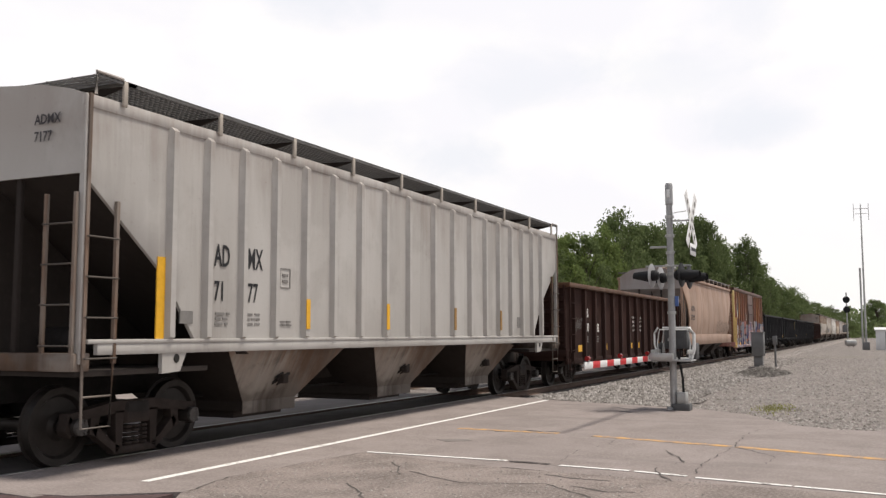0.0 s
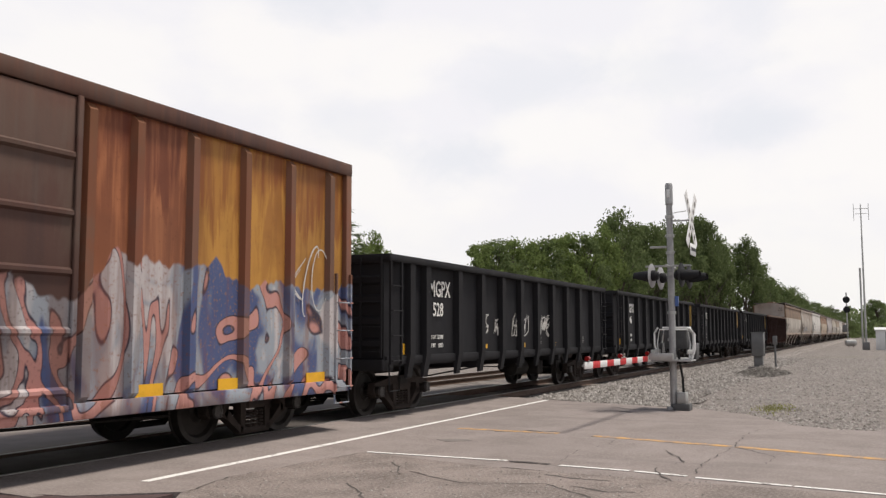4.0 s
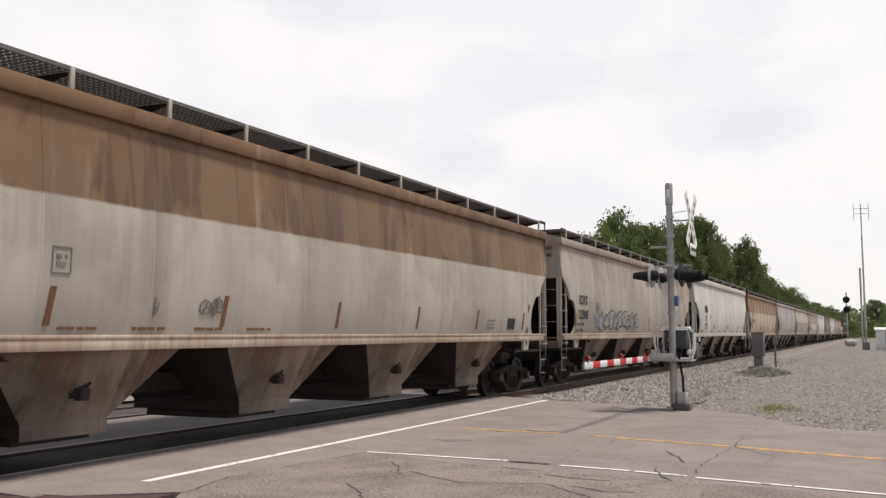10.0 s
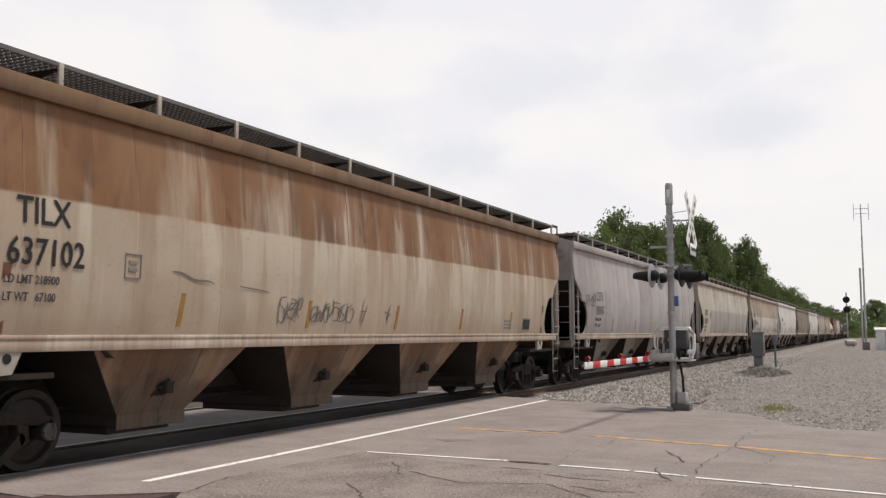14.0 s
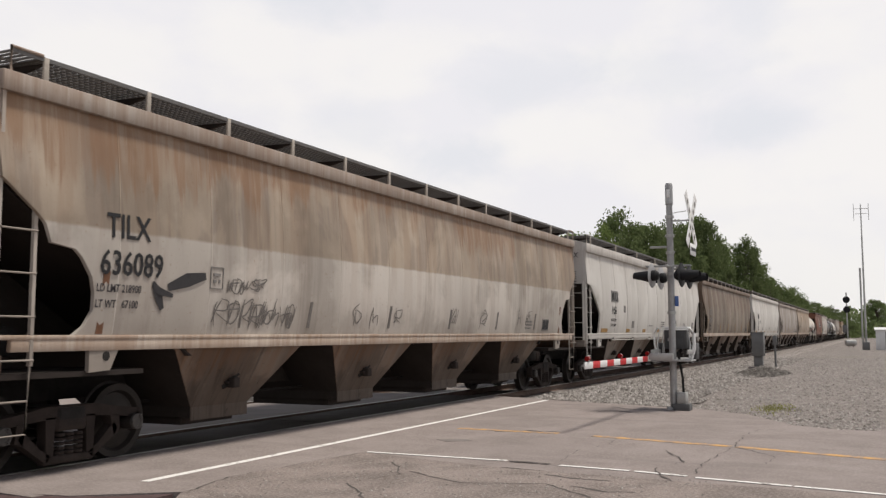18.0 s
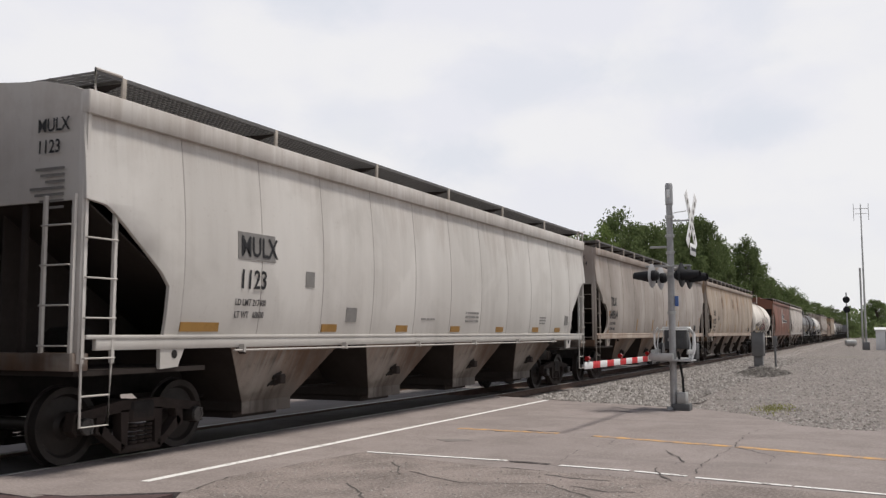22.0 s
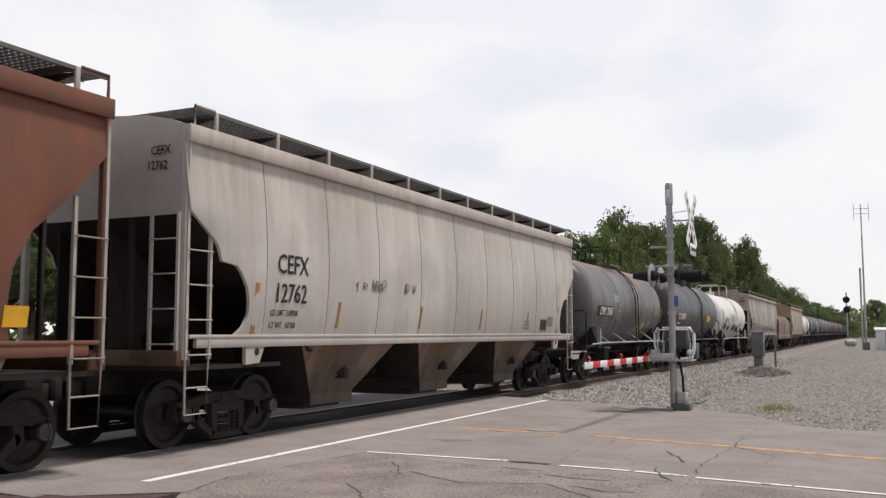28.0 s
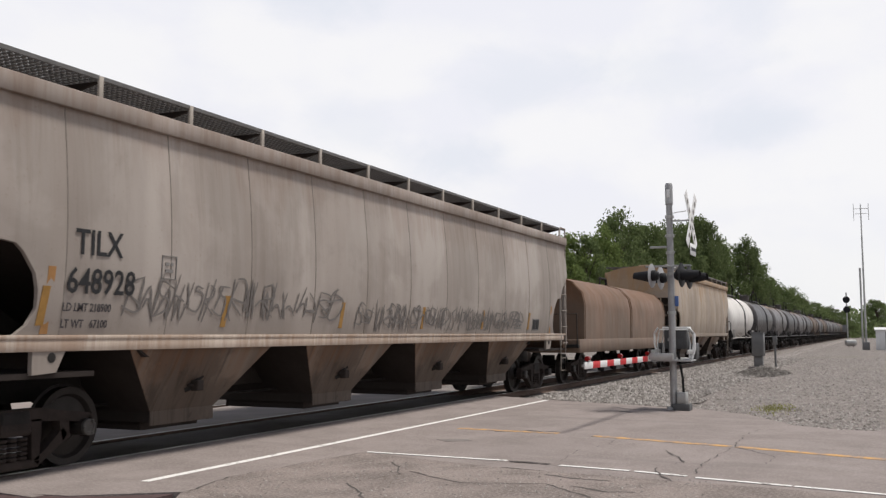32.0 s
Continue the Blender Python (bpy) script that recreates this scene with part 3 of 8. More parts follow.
crack([(13.9, 5.6), (14.3, 5.2), (14.15, 4.9), (14.4, 4.62)], 0.05, -0.0395, 2)
crack([(18.3, 5.3), (18.6, 4.9), (18.4, 4.5), (18.9, 4.05)], 0.07, -0.0425, 3)
crack([(19.6, 5.2), (19.1, 4.7), (19.3, 4.2)], 0.05, -0.0425, 14)
crack([(16.3, 1.75), (14.9, 1.9), (13.4, 1.85), (11.9, 1.95), (10.42, 1.9)], 0.018, -0.0395, 4)
crack([(10.76, 4.16), (10.74, 3.9), (10.7, 3.5)], 0.05, -0.0355, 10)
crack([(13.9, 3.6), (13.0, 3.5), (12.3, 3.7), (10.9, 3.6)], 0.012, -0.0425, 11)
crack([(9.9, 3.4), (9.75, 2.9), (9.8, 2.5)], 0.035, -0.0355, 12)
crack([(9.3, 2.9), (9.1, 2.5), (9.2, 2.1)], 0.03, -0.0355, 13)
crack([(12.6, 2.6), (11.6, 2.2), (10.9, 2.4), (9.9, 2.0)], 0.02, -0.0355, 5)
crack([(7.4, 6.28), (8.3, 6.5), (9.8, 6.35), (10.75, 6.22)], 0.03, -0.0355, 6)
crack([(9.5, 4.9), (9.0, 4.0), (9.3, 3.2), (8.6, 2.4)], 0.02, -0.0355, 7)
crack([(10.1, 5.4), (9.3, 4.9), (8.5, 5.1), (7.7, 4.4)], 0.02, -0.0355, 8)
crack([(13.4, 1.8), (12.5, 1.2), (11.7, 1.3)], 0.016, -0.0425, 9)
TAR = plain("asphalt_patch", (0.2, 0.178, 0.165), 0.85, 0.0, 0.4, 4, 0.3)
for poly in ([(12.55, 6.0), (12.75, 5.6), (12.6, 5.45), (12.35, 5.75)],):
    sheet("asphalt_patch", poly, -0.0415, TAR, "dark patch of newer asphalt in the road", "asphalt patch", 0.02)

# ---- crossing signal with its lowered gate ----
SIGNAL_GREY = plain("weathered_aluminium", (0.36, 0.36, 0.36), 0.5, 0.5, 0.35, 4)
HOUSING = plain("signal_black", (0.018, 0.018, 0.02), 0.55, 0.0, 0.3, 5)
SHEETING = plain("white_sheeting", (0.74, 0.74, 0.73), 0.45, 0.0, 0.15, 5)
BLUE = plain("blue_plate", (0.08, 0.14, 0.34), 0.4, 0.0, 0.2, 6)
LENS = plain("red_lens", (0.22, 0.012, 0.012), 0.15, 0.0, 0.1, 6)
MECH = plain("dull_grey_housing", (0.10, 0.10, 0.102), 0.6, 0.2, 0.4, 4)
MX, MY = 19.31, 3.82
mast = thing("crossing_signal", "grey crossing signal mast with crossbuck, flashers and gate mechanism", "crossing signal", pose(MX, MY, 0))
part("pole", Shape().lathe([(-0.1, 0.072), (3.2, 0.072), (3.25, 0.068), (4.2, 0.066), (4.22, 0.08), (4.62, 0.08), (4.66, 0.06)], (0, 0, 0), "z", 16), SIGNAL_GREY, mast)
part("pole_cap_plate", Shape().box(-0.09, -0.082, -0.03, 0.03, 4.35, 4.52, 0.003), SHEETING, mast)
for z in (3.95, 3.55, 3.2, 2.75, 1.95):
    part("clamp", cached(("clamp",), lambda: Shape().lathe([(-0.03, 0.075), (-0.03, 0.09), (0.03, 0.09), (0.03, 0.075)], (0, 0, 0), "z", 14)), GALV, mast, at=pose(0, 0, z))
base = part("base_box", Shape().box(-0.16, 0.16, -0.34, 0.02, -0.12, 0.09, 0.02), MECH, mast, "grey cast base")
part("junction_box", Shape().box(-0.12, 0.12, -0.27, -0.08, 0.09, 0.32, 0.015), GALV, mast)
part("foot", Shape().box(-0.16, 0.16, -0.05, 0.12, -0.12, 0.02, 0.02), SIGNAL_GREY, mast)
part("cable_conduit", Shape().tube([(0, -0.2, 0.3), (0, -0.19, 0.6), (0.02, -0.14, 0.9), (0.02, -0.1, 1.15)], 0.025, 8), HOSE, mast, "black cable conduit")
for a in (38, -38):
    c = part("crossbuck_board", cached(("crossbuck",), lambda: Shape().box(-0.68, 0.68, -0.006, 0.006, -0.115, 0.115, 0.004)), SHEETING, mast, "white crossbuck board", pose(0, -0.45 + (0.012 if a > 0 else 0), 3.86, 0, 0, -3) @ pose(0, 0, 0, 0, 90 - a, 0))
    bars = Shape()
    for k in range(5):
        bars.box(-0.5 + k * 0.22, -0.40 + k * 0.22, -0.011, -0.008, -0.045, 0.045)
    part("stencil_block", bars, GREYED, c)
part("crossbuck_bracket", Shape().tube([(0, 0, 3.86), (0, -0.44, 3.86)], 0.018, 8), GALV, mast)
part("crossbuck_strut", Shape().tube([(0, 0, 4.02), (0, -0.35, 4.06)], 0.008, 6), GALV, mast)
sign = part("track_sign", Shape().box(-0.3, 0.3, -0.47, -0.458, 3.12, 3.36, 0.004), SHEETING, mast, "small white sign under the crossbuck")
part("stencil_block", Shape().box(-0.24, 0.24, -0.476, -0.473, 3.21, 3.28), BLACK, sign)
part("cross_arm", Shape().tube([(-0.48, 0, 2.9), (0.48, 0, 2.9)], 0.03, 10), GALV, mast)
part("arm_plate", Shape().box(-0.05, 0.05, 0.06, 0.42, 3.30, 3.34, 0.01), GALV, mast)
part("arm_plate", Shape().box(-0.04, 0.04, -0.42, 0.52, 2.9, 2.94, 0.01), GALV, mast)


DISC = plain("worn_disc_aluminium", (0.38, 0.38, 0.39), 0.45, 0.2, 0.3, 7)


def flasher(x, y, face):
    f = face
    d = part("flasher_disc", cached(("disc", f), lambda: Shape().lathe([(-0.006 * f, 0.0), (-0.006 * f, 0.24), (0.0, 0.25), (0.006 * f, 0.24), (0.006 * f, 0.0)], (0, 0, 0), "y", 24)), DISC if f > 0 else HOUSING, mast, "round flasher background", pose(x, y, 2.70, 0, 0, -6.5))
    part("lamp_housing", cached(("housing", f), lambda: Shape().lathe([(-0.008 * f, 0.11), (-0.09 * f, 0.11), (-0.14 * f, 0.07), (-0.15 * f, 0.0)], (0, 0, 0), "y", 18)), HOUSING, d)
    part("lens", cached(("lens", f), lambda: Shape().lathe([(0.007 * f, 0.105), (0.03 * f, 0.09), (0.045 * f, 0.04), (0.048 * f, 0.0)], (0, 0, 0), "y", 18)), LENS, d)
    hood = Shape()
    rings = []
    for dist, cut in ((0.006, 2.9), (0.19, 2.3), (0.37, 1.7)):
        ts = [-cut + 2 * cut * k / 14 for k in range(15)]
        rings.append([(math.sin(t) * 0.115, dist * f, math.cos(t) * 0.115 - dist * 0.1) for t in ts] + [(math.sin(t) * 0.111, dist * f, math.cos(t) * 0.111 - dist * 0.1) for t in reversed(ts)])
    hood.loft(rings)
    part("hood", hood, HOUSING, d, "black hood")


for x in (-0.43, 0.43):
    flasher(x, -0.30, -1)
    flasher(x, 0.30, 1)
part("blue_plate", Shape().box(-0.03, 0.03, -0.145, -0.075, 2.08, 2.29, 0.004), BLUE, mast, "small blue emergency plate")
mech = part("gate_mechanism", Shape().box(-0.2, 0.2, -0.24, 0.22, 1.2, 1.62, 0.03), MECH, mast, "grey gate mechanism housing", pose(0.32, -0.02, 0))
part("mechanism_door", Shape().box(-0.215, -0.202, -0.16, 0.16, 1.25, 1.57, 0.004), MECH, mech)
part("latch", Shape().box(-0.23, -0.216, 0.1, 0.14, 1.36, 1.42, 0.004), GALV, mech)
part("mechanism_lid", Shape().box(-0.22, 0.22, -0.27, 0.25, 1.62, 1.66, 0.012), SHEETING, mech)
for y in (-0.38, 0.34):
    part("gate_side_arm", Shape().box(-0.45, 0.55, y - 0.018, y + 0.018, 1.10, 1.19, 0.008), GALV, mast)
    part("counterweight", Shape().box(0.35, 0.7, y - 0.04, y + 0.04, 0.98, 1.32, 0.02), MECH, mast)
    part("side_loop", Shape().tube([(0.05, y, 1.15), (0.05, y * 1.12, 1.3), (0.05, y * 1.12, 1.52), (0.05, y * 0.9, 1.64)], 0.02, 8), SHEETING, mast)
for x in (0.08, 0.54):
    part("guard_frame", Shape().tube([(x, -0.32, 1.0), (x, -0.35, 1.3), (x, -0.3, 1.6), (x, 0.28, 1.6), (x, 0.33, 1.3), (x, 0.3, 1.0), (x, -0.32, 1.0)], 0.016, 6), SHEETING, mast)
part("gate_cradle", Shape().box(-0.5, -0.4, -0.1, 0.4, 0.99, 1.12, 0.012), GALV, mast)
part("gate_cradle_shelf", Shape().box(-0.3, 0.3, -0.42, 0.44, 0.95, 0.985, 0.01), SIGNAL_GREY, mast)
part("conduit_guard", Shape().tube([(0.1, -0.36, 1.0), (0.1, -0.42, 1.2), (0.1, -0.42, 1.5), (0.1, -0.33, 1.62)], 0.035, 10), SHEETING, mast)
gate = thing("gate_arm", "lowered red and white striped crossing gate arm with red lamps", "gate arm", pose(MX, 4.22, 0))
x, k = -5.02, 0
while x < 0.2:
    x1 = min(x + 0.444, 0.3)
    part("stripe", cached(("stripe", round(x1 - x, 2)), lambda: Shape().box(0, x1 - x, -0.012, 0.012, -0.055, 0.055, 0.003)), RED if k % 2 else SHEETING, gate, at=pose(x, 0, 1.011))
    x, k = x1, k + 1
part("arm_tube", Shape().box(-5.02, 0.3, 0.013, 0.05, 0.99, 1.03, 0.006), SIGNAL_GREY, gate)
for x in (-4.84, -2.75, -0.55):
    g = part("gate_lamp", cached(("gatelamp",), lambda: Shape().lathe([(-0.045, 0.022), (-0.045, 0.04), (0.045, 0.04), (0.045, 0.022)], (0, 0, 0.05), "x", 14)), LENS, gate, "red gate lamp", pose(x, 0, 1.07))
    part("lamp_stem", Shape().box(-0.012, 0.012, -0.012, 0.012, 0.0, 0.03), HOUSING, g)
part("arm_hinge", Shape().box(-0.25, 0.45, -0.05, -0.013, 0.93, 1.09, 0.012), GALV, gate)

# ---- far equipment ----
CABINET = plain("grey_cabinet_paint", (0.17, 0.17, 0.17), 0.55, 0.2, 0.25, 2)
cab = thing("signal_cabinet", "grey steel signal cabinet on a stand beside the track", "cabinet", pose(45.6, 5.04, 0))
part("body", Shape().box(-0.28, 0.28, -0.27, 0.27, 0.45, 1.52, 0.02), CABINET, cab)
part("door", Shape().box(-0.295, -0.282, -0.23, 0.23, 0.5, 1.47, 0.004), CABINET, cab)
part("roof", Shape().box(-0.31, 0.31, -0.30, 0.30, 1.52, 1.56, 0.012), CABINET, cab)
part("pedestal", Shape().box(-0.18, 0.18, -0.2, 0.2, -0.16, 0.45, 0.02), CABINET, cab)
part("foundation", Shape().box(-0.35, 0.35, -0.45, 0.45, -0.2, -0.05, 0.02), CONCRETE, cab)
post = thing("cable_post", "short grey post with a junction box", "post", pose(47.4, 4.46, 0))
part("pole", Shape().tube([(0, 0, -0.16), (0, 0, 1.0)], 0.05, 10), CABINET, post)
part("junction_box", Shape().box(-0.1, 0.1, -0.1, 0.1, 0.95, 1.38, 0.02), CABINET, post)
bs = thing("block_signal", "tall black railway signal with two round heads", "railway signal", pose(137, 3.5, 0))
part("pole", Shape().tube([(0, 0, -0.16), (0, 0, 7.0)], 0.09, 10), GALV, bs)
part("base", Shape().box(-0.4, 0.4, -0.4, 0.4, -0.2, 0.5, 0.05), CONCRETE, bs)
for z in (6.0, 4.65):
    h = part("signal_head", cached(("sighead",), lambda: Shape().lathe([(-0.18, 0.0), (-0.18, 0.42), (-0.14, 0.45), (0.12, 0.4), (0.3, 0.22), (0.3, 0.0)], (-0.25, 0, 0), "x", 24)), HOUSING, bs, "round black signal head", pose(0, 0, z))
    part("hood", cached(("sighood",), lambda: Shape().lathe([(-0.6, 0.12), (-0.6, 0.15), (-0.44, 0.15), (-0.44, 0.0)], (0, 0, 0.12), "x", 16)), HOUSING, h)
part("relay_case", Shape().box(-0.3, 0.3, 0.0, 0.6, 1.6, 2.6, 0.05), CABINET, bs)
tk = thing("gas_tank", "small silver horizontal gas tank on the gravel", "tank", pose(118, 2.7, 0))
part("shell", Shape().lathe([(-0.62, 0.0), (-0.6, 0.2), (-0.52, 0.32), (-0.45, 0.37), (0.45, 0.37), (0.52, 0.32), (0.6, 0.2), (0.62, 0.0)], (0, 0, 0.36), "y", 20), GALV, tk)
for y in (-0.25, 0.25):
    part("saddle", Shape().box(-0.2, 0.2, y - 0.06, y + 0.06, -0.17, 0.05, 0.01), CONCRETE, tk)
tower = thing("radio_mast", "slim radio mast with antenna rods beside the railway", "radio mast", pose(99.6, 0.9, 0))
part("pole", Shape().tube([(0, 0, -0.16), (-0.0, 0, 8), (0, 0, 14.2)], [0.11, 0.08, 0.05], 8), GALV, tower)
part("second_pole", Shape().tube([(0, 0.3, -0.16), (0, 0.3, 7.9)], 0.09, 8), GALV, tower)
part("antenna_boom", Shape().tube([(0, -0.7, 13.8), (0, 0.7, 13.8)], 0.03, 6), GALV, tower)
part("antenna_boom", Shape().tube([(0, -0.6, 13.3), (0, 0.6, 13.3)], 0.025, 6), GALV, tower)
for y in (-0.7, 0.0, 0.65):
    part("antenna_rod", Shape().tube([(0, y, 12.6 if y else 13.2), (0, y, 14.3)], 0.025, 6), GALV, tower)
part("base", Shape().box(-0.3, 0.3, -0.3, 0.3, -0.2, 0.6, 0.05), CABINET, tower)
hut = thing("equipment_hut", "white metal equipment hut beside the railway", "equipment hut", pose(100, -1.0, 0))
HUTW = plain("hut_white", (0.66, 0.66, 0.66), 0.6, 0.0, 0.15, 2)
part("wall", Shape().box(-1.3, 1.3, -1.5, 1.05, -0.16, 1.75, 0.02), HUTW, hut)
part("roof", Shape().prism([(-1.45, 1.75), (1.45, 1.75), (1.45, 1.82), (0, 2.05), (-1.45, 1.82)], -1.6, 1.15), HUTW, hut)
part("door", Shape().box(-1.32, -1.302, -0.7, 0.2, -0.05, 1.6, 0.004), CABINET, hut)


# ---- trees ----
def leaf_material(name, a, b):
    m, n = material(name)
    isl = n.add("NewGeometry", out=8)
    g = n.noise(n.place(), 0.5, 3, 0.6)
    c = n.mix(isl, a, b)
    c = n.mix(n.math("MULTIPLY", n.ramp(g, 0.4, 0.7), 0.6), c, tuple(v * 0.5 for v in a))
    d = n.add("BsdfDiffuse", Color=c, Roughness=0.9)
    t = n.add("BsdfTranslucent", Color=n.mix(0.35, c, (0.2, 0.26, 0.075)))
    n.t.links.new(n.add("MixShader", i0=0.4, i1=d, i2=t), n.t.nodes.new("ShaderNodeOutputMaterial").inputs[0])
    return m


LEAF = leaf_material("green_leaves", (0.112, 0.15, 0.07), (0.235, 0.285, 0.138))
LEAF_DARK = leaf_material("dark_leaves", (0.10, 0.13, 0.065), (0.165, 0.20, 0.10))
LEAF_BRIGHT = leaf_material("bright_leaves", (0.155, 0.21, 0.075), (0.295, 0.36, 0.14))
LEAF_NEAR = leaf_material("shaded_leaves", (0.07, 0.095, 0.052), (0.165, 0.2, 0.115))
LEAF_FIR = leaf_material("fir_needles", (0.085, 0.10, 0.075), (0.165, 0.185, 0.14))
BARK = plain("grey_bark", (0.12, 0.1, 0.085), 0.9, 0.0, 0.5, 3, 0.5)


def crown_mesh(seed, lobes, leaves, size, spread=1.0, low=0.25, ball=(0.055, 0.12)):
    """A unit crown: clumps of small leaves round twig ends inside uneven lobes, from z 0.25 to 1."""
    r = random.Random(seed)
    balls = []
    for k in range(lobes):
        a = r.uniform(0, 6.283)
        z = r.uniform(low + 0.08, 0.9)
        wid = math.sin(max(0.08, min(1.0, (1.02 - z) / (1 - low))) * 2.0) * 0.34 * spread
        d = wid * r.uniform(0.3, 1.0)
        balls.append((math.cos(a) * d, math.sin(a) * d, z, r.uniform(*ball)))
    balls.append((0, 0, 0.88, 0.11))
    s = Shape()
    for _ in range(leaves):
        bx, by, bz, br = balls[r.randrange(len(balls))]
        v = Vector((r.gauss(0, 1), r.gauss(0, 1), r.gauss(0, 1))).normalized() * br * (r.random() ** 0.35)
        c = Vector((bx, by, bz)) + Vector((v.x, v.y, v.z * 0.75))
        n1 = Vector((r.gauss(0, 1), r.gauss(0, 1), r.gauss(0, 0.6))).normalized()
        n2 = n1.cross(Vector((r.gauss(0, 1), r.gauss(0, 1), r.gauss(0, 1)))).normalized()
        h = size * r.uniform(0.6, 1.4)
        k = len(s.v)
        s.v += [tuple(c - n1 * h), tuple(c + n2 * h * 0.55), tuple(c + n1 * h), tuple(c - n2 * h * 0.55)]
        s.f.append((k, k + 1, k + 2, k + 3))
    me = bpy.data.meshes.new("crown")
    me.from_pydata(s.v, [], s.f)
    me.materials.append(None)
    limbs = Shape()
    limbs.tube([(0, 0, -0.02), (0.004, 0.003, low), (-0.006, 0.004, 0.6), (0, 0, 0.86)], [0.022, 0.016, 0.009, 0.003], 8)
    for bx, by, bz, br in balls[::2]:
        z0 = max(low * 0.7, bz - 0.3)
        limbs.tube([(0, 0, z0), (bx * 0.45, by * 0.45, (z0 + bz) / 2 + 0.02), (bx, by, bz)], [0.008, 0.005, 0.002], 5)
    tm = limbs.mesh("trunk", 40)
    return me, tm


KINDS = ((46, 1.0), (36, 1.15), (52, 0.95), (30, 0.95), (44, 1.3))
CROWNS = [crown_mesh(11 + k, round(n * 1.4), 7500, 0.0135, sp) for k, (n, sp) in enumerate(KINDS)]
OPEN_CROWNS = [crown_mesh(91 + k, n, leaves, 0.0105, sp, 0.3, (0.032, 0.07)) for k, (n, leaves, sp) in enumerate(((58, 6200, 1.0), (34, 3800, 1.1)))]
NEAR_CROWNS = [crown_mesh(61 + k, round(n * 1.9), 15000, 0.0095, sp, 0.22, (0.036, 0.08)) for k, (n, sp) in enumerate(KINDS)]


def fir_mesh(seed):
    r = random.Random(seed)
    s = Shape()
    for k in range(40):
        z = 0.10 + 0.87 * k / 40
        for j in range(7):
            a = j * 0.9 + k * 2.4 + r.uniform(-0.4, 0.4)
            ln = (1 - z) * 0.40 * r.uniform(0.45, 1.2) + 0.012
            for t in range(14):
                f = (t + 1) / 14
                c = Vector((math.cos(a) * ln * f, math.sin(a) * ln * f, z + r.uniform(-0.008, 0.008) - 0.28 * ln * f + 0.2 * ln * f * f))
                for _ in range(3):
                    d = Vector((math.cos(a + r.uniform(-1, 1)), math.sin(a + r.uniform(-1, 1)), r.uniform(-0.9, 0.15))) * 0.026 * r.uniform(0.6, 1.2)
                    p = Vector((-d.y, d.x, r.uniform(-0.01, 0.01))) * 0.28
                    q = len(s.v)
                    s.v += [tuple(c - p), tuple(c + p), tuple(c + d)]
                    s.f.append((q, q + 1, q + 2))
    me = bpy.data.meshes.new("crown")
    me.from_pydata(s.v, [], s.f)
    me.materials.append(None)
    return me, Shape().tube([(0, 0, -0.02), (0, 0, 0.5), (0, 0, 0.98)], [0.018, 0.01, 0.002], 8).mesh("trunk", 40)


FIR = fir_mesh(5)


def tree(x, y, height, which, mat, width=1.0, label="leafy green tree behind the railway", turn=None, ground=-0.16):
    crown, trunk = FIR if which == "fir" else OPEN_CROWNS[int(which[4:])] if isinstance(which, str) else (NEAR_CROWNS if x < 70 else CROWNS)[which]
    r = random.Random(int(x * 31 + y * 17))
    t = thing("tree", label, "tree", pose(x, y, ground, 0, 0, r.uniform(0, 360) if turn is None else turn), "trees along the railway")
    t.scale = (height * width, height * width, height)
    part("trunk", trunk, BARK, t)
    part("crown", crown, mat, t)
    return t


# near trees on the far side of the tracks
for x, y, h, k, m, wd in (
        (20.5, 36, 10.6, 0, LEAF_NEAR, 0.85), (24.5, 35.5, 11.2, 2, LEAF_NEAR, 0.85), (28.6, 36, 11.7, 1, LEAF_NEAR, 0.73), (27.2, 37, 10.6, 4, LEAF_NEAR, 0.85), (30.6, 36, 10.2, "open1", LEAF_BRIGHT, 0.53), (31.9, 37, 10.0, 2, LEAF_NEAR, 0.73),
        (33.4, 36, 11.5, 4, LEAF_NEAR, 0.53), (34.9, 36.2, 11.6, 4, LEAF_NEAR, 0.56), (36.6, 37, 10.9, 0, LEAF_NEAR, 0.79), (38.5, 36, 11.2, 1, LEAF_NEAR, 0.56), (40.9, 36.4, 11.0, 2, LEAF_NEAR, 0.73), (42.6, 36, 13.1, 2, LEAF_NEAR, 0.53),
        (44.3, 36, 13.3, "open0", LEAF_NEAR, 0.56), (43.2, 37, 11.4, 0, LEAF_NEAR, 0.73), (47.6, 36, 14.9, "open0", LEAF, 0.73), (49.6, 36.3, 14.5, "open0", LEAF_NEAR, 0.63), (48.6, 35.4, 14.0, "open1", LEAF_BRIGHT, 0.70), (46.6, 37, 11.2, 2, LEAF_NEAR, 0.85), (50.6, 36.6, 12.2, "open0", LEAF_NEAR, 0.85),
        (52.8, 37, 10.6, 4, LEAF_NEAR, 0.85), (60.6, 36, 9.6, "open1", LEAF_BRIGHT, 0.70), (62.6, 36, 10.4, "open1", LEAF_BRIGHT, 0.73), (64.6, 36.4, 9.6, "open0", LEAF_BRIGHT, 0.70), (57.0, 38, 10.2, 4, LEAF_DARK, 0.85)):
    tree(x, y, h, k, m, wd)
tree(54.4, 36, 14.0, "fir", LEAF_FIR, 1.65, "tall grey-green fir tree behind the railway")
tree(56.4, 37, 12.2, "fir", LEAF_FIR, 1.1, "grey-green fir tree behind the railway")
rt = random.Random(42)
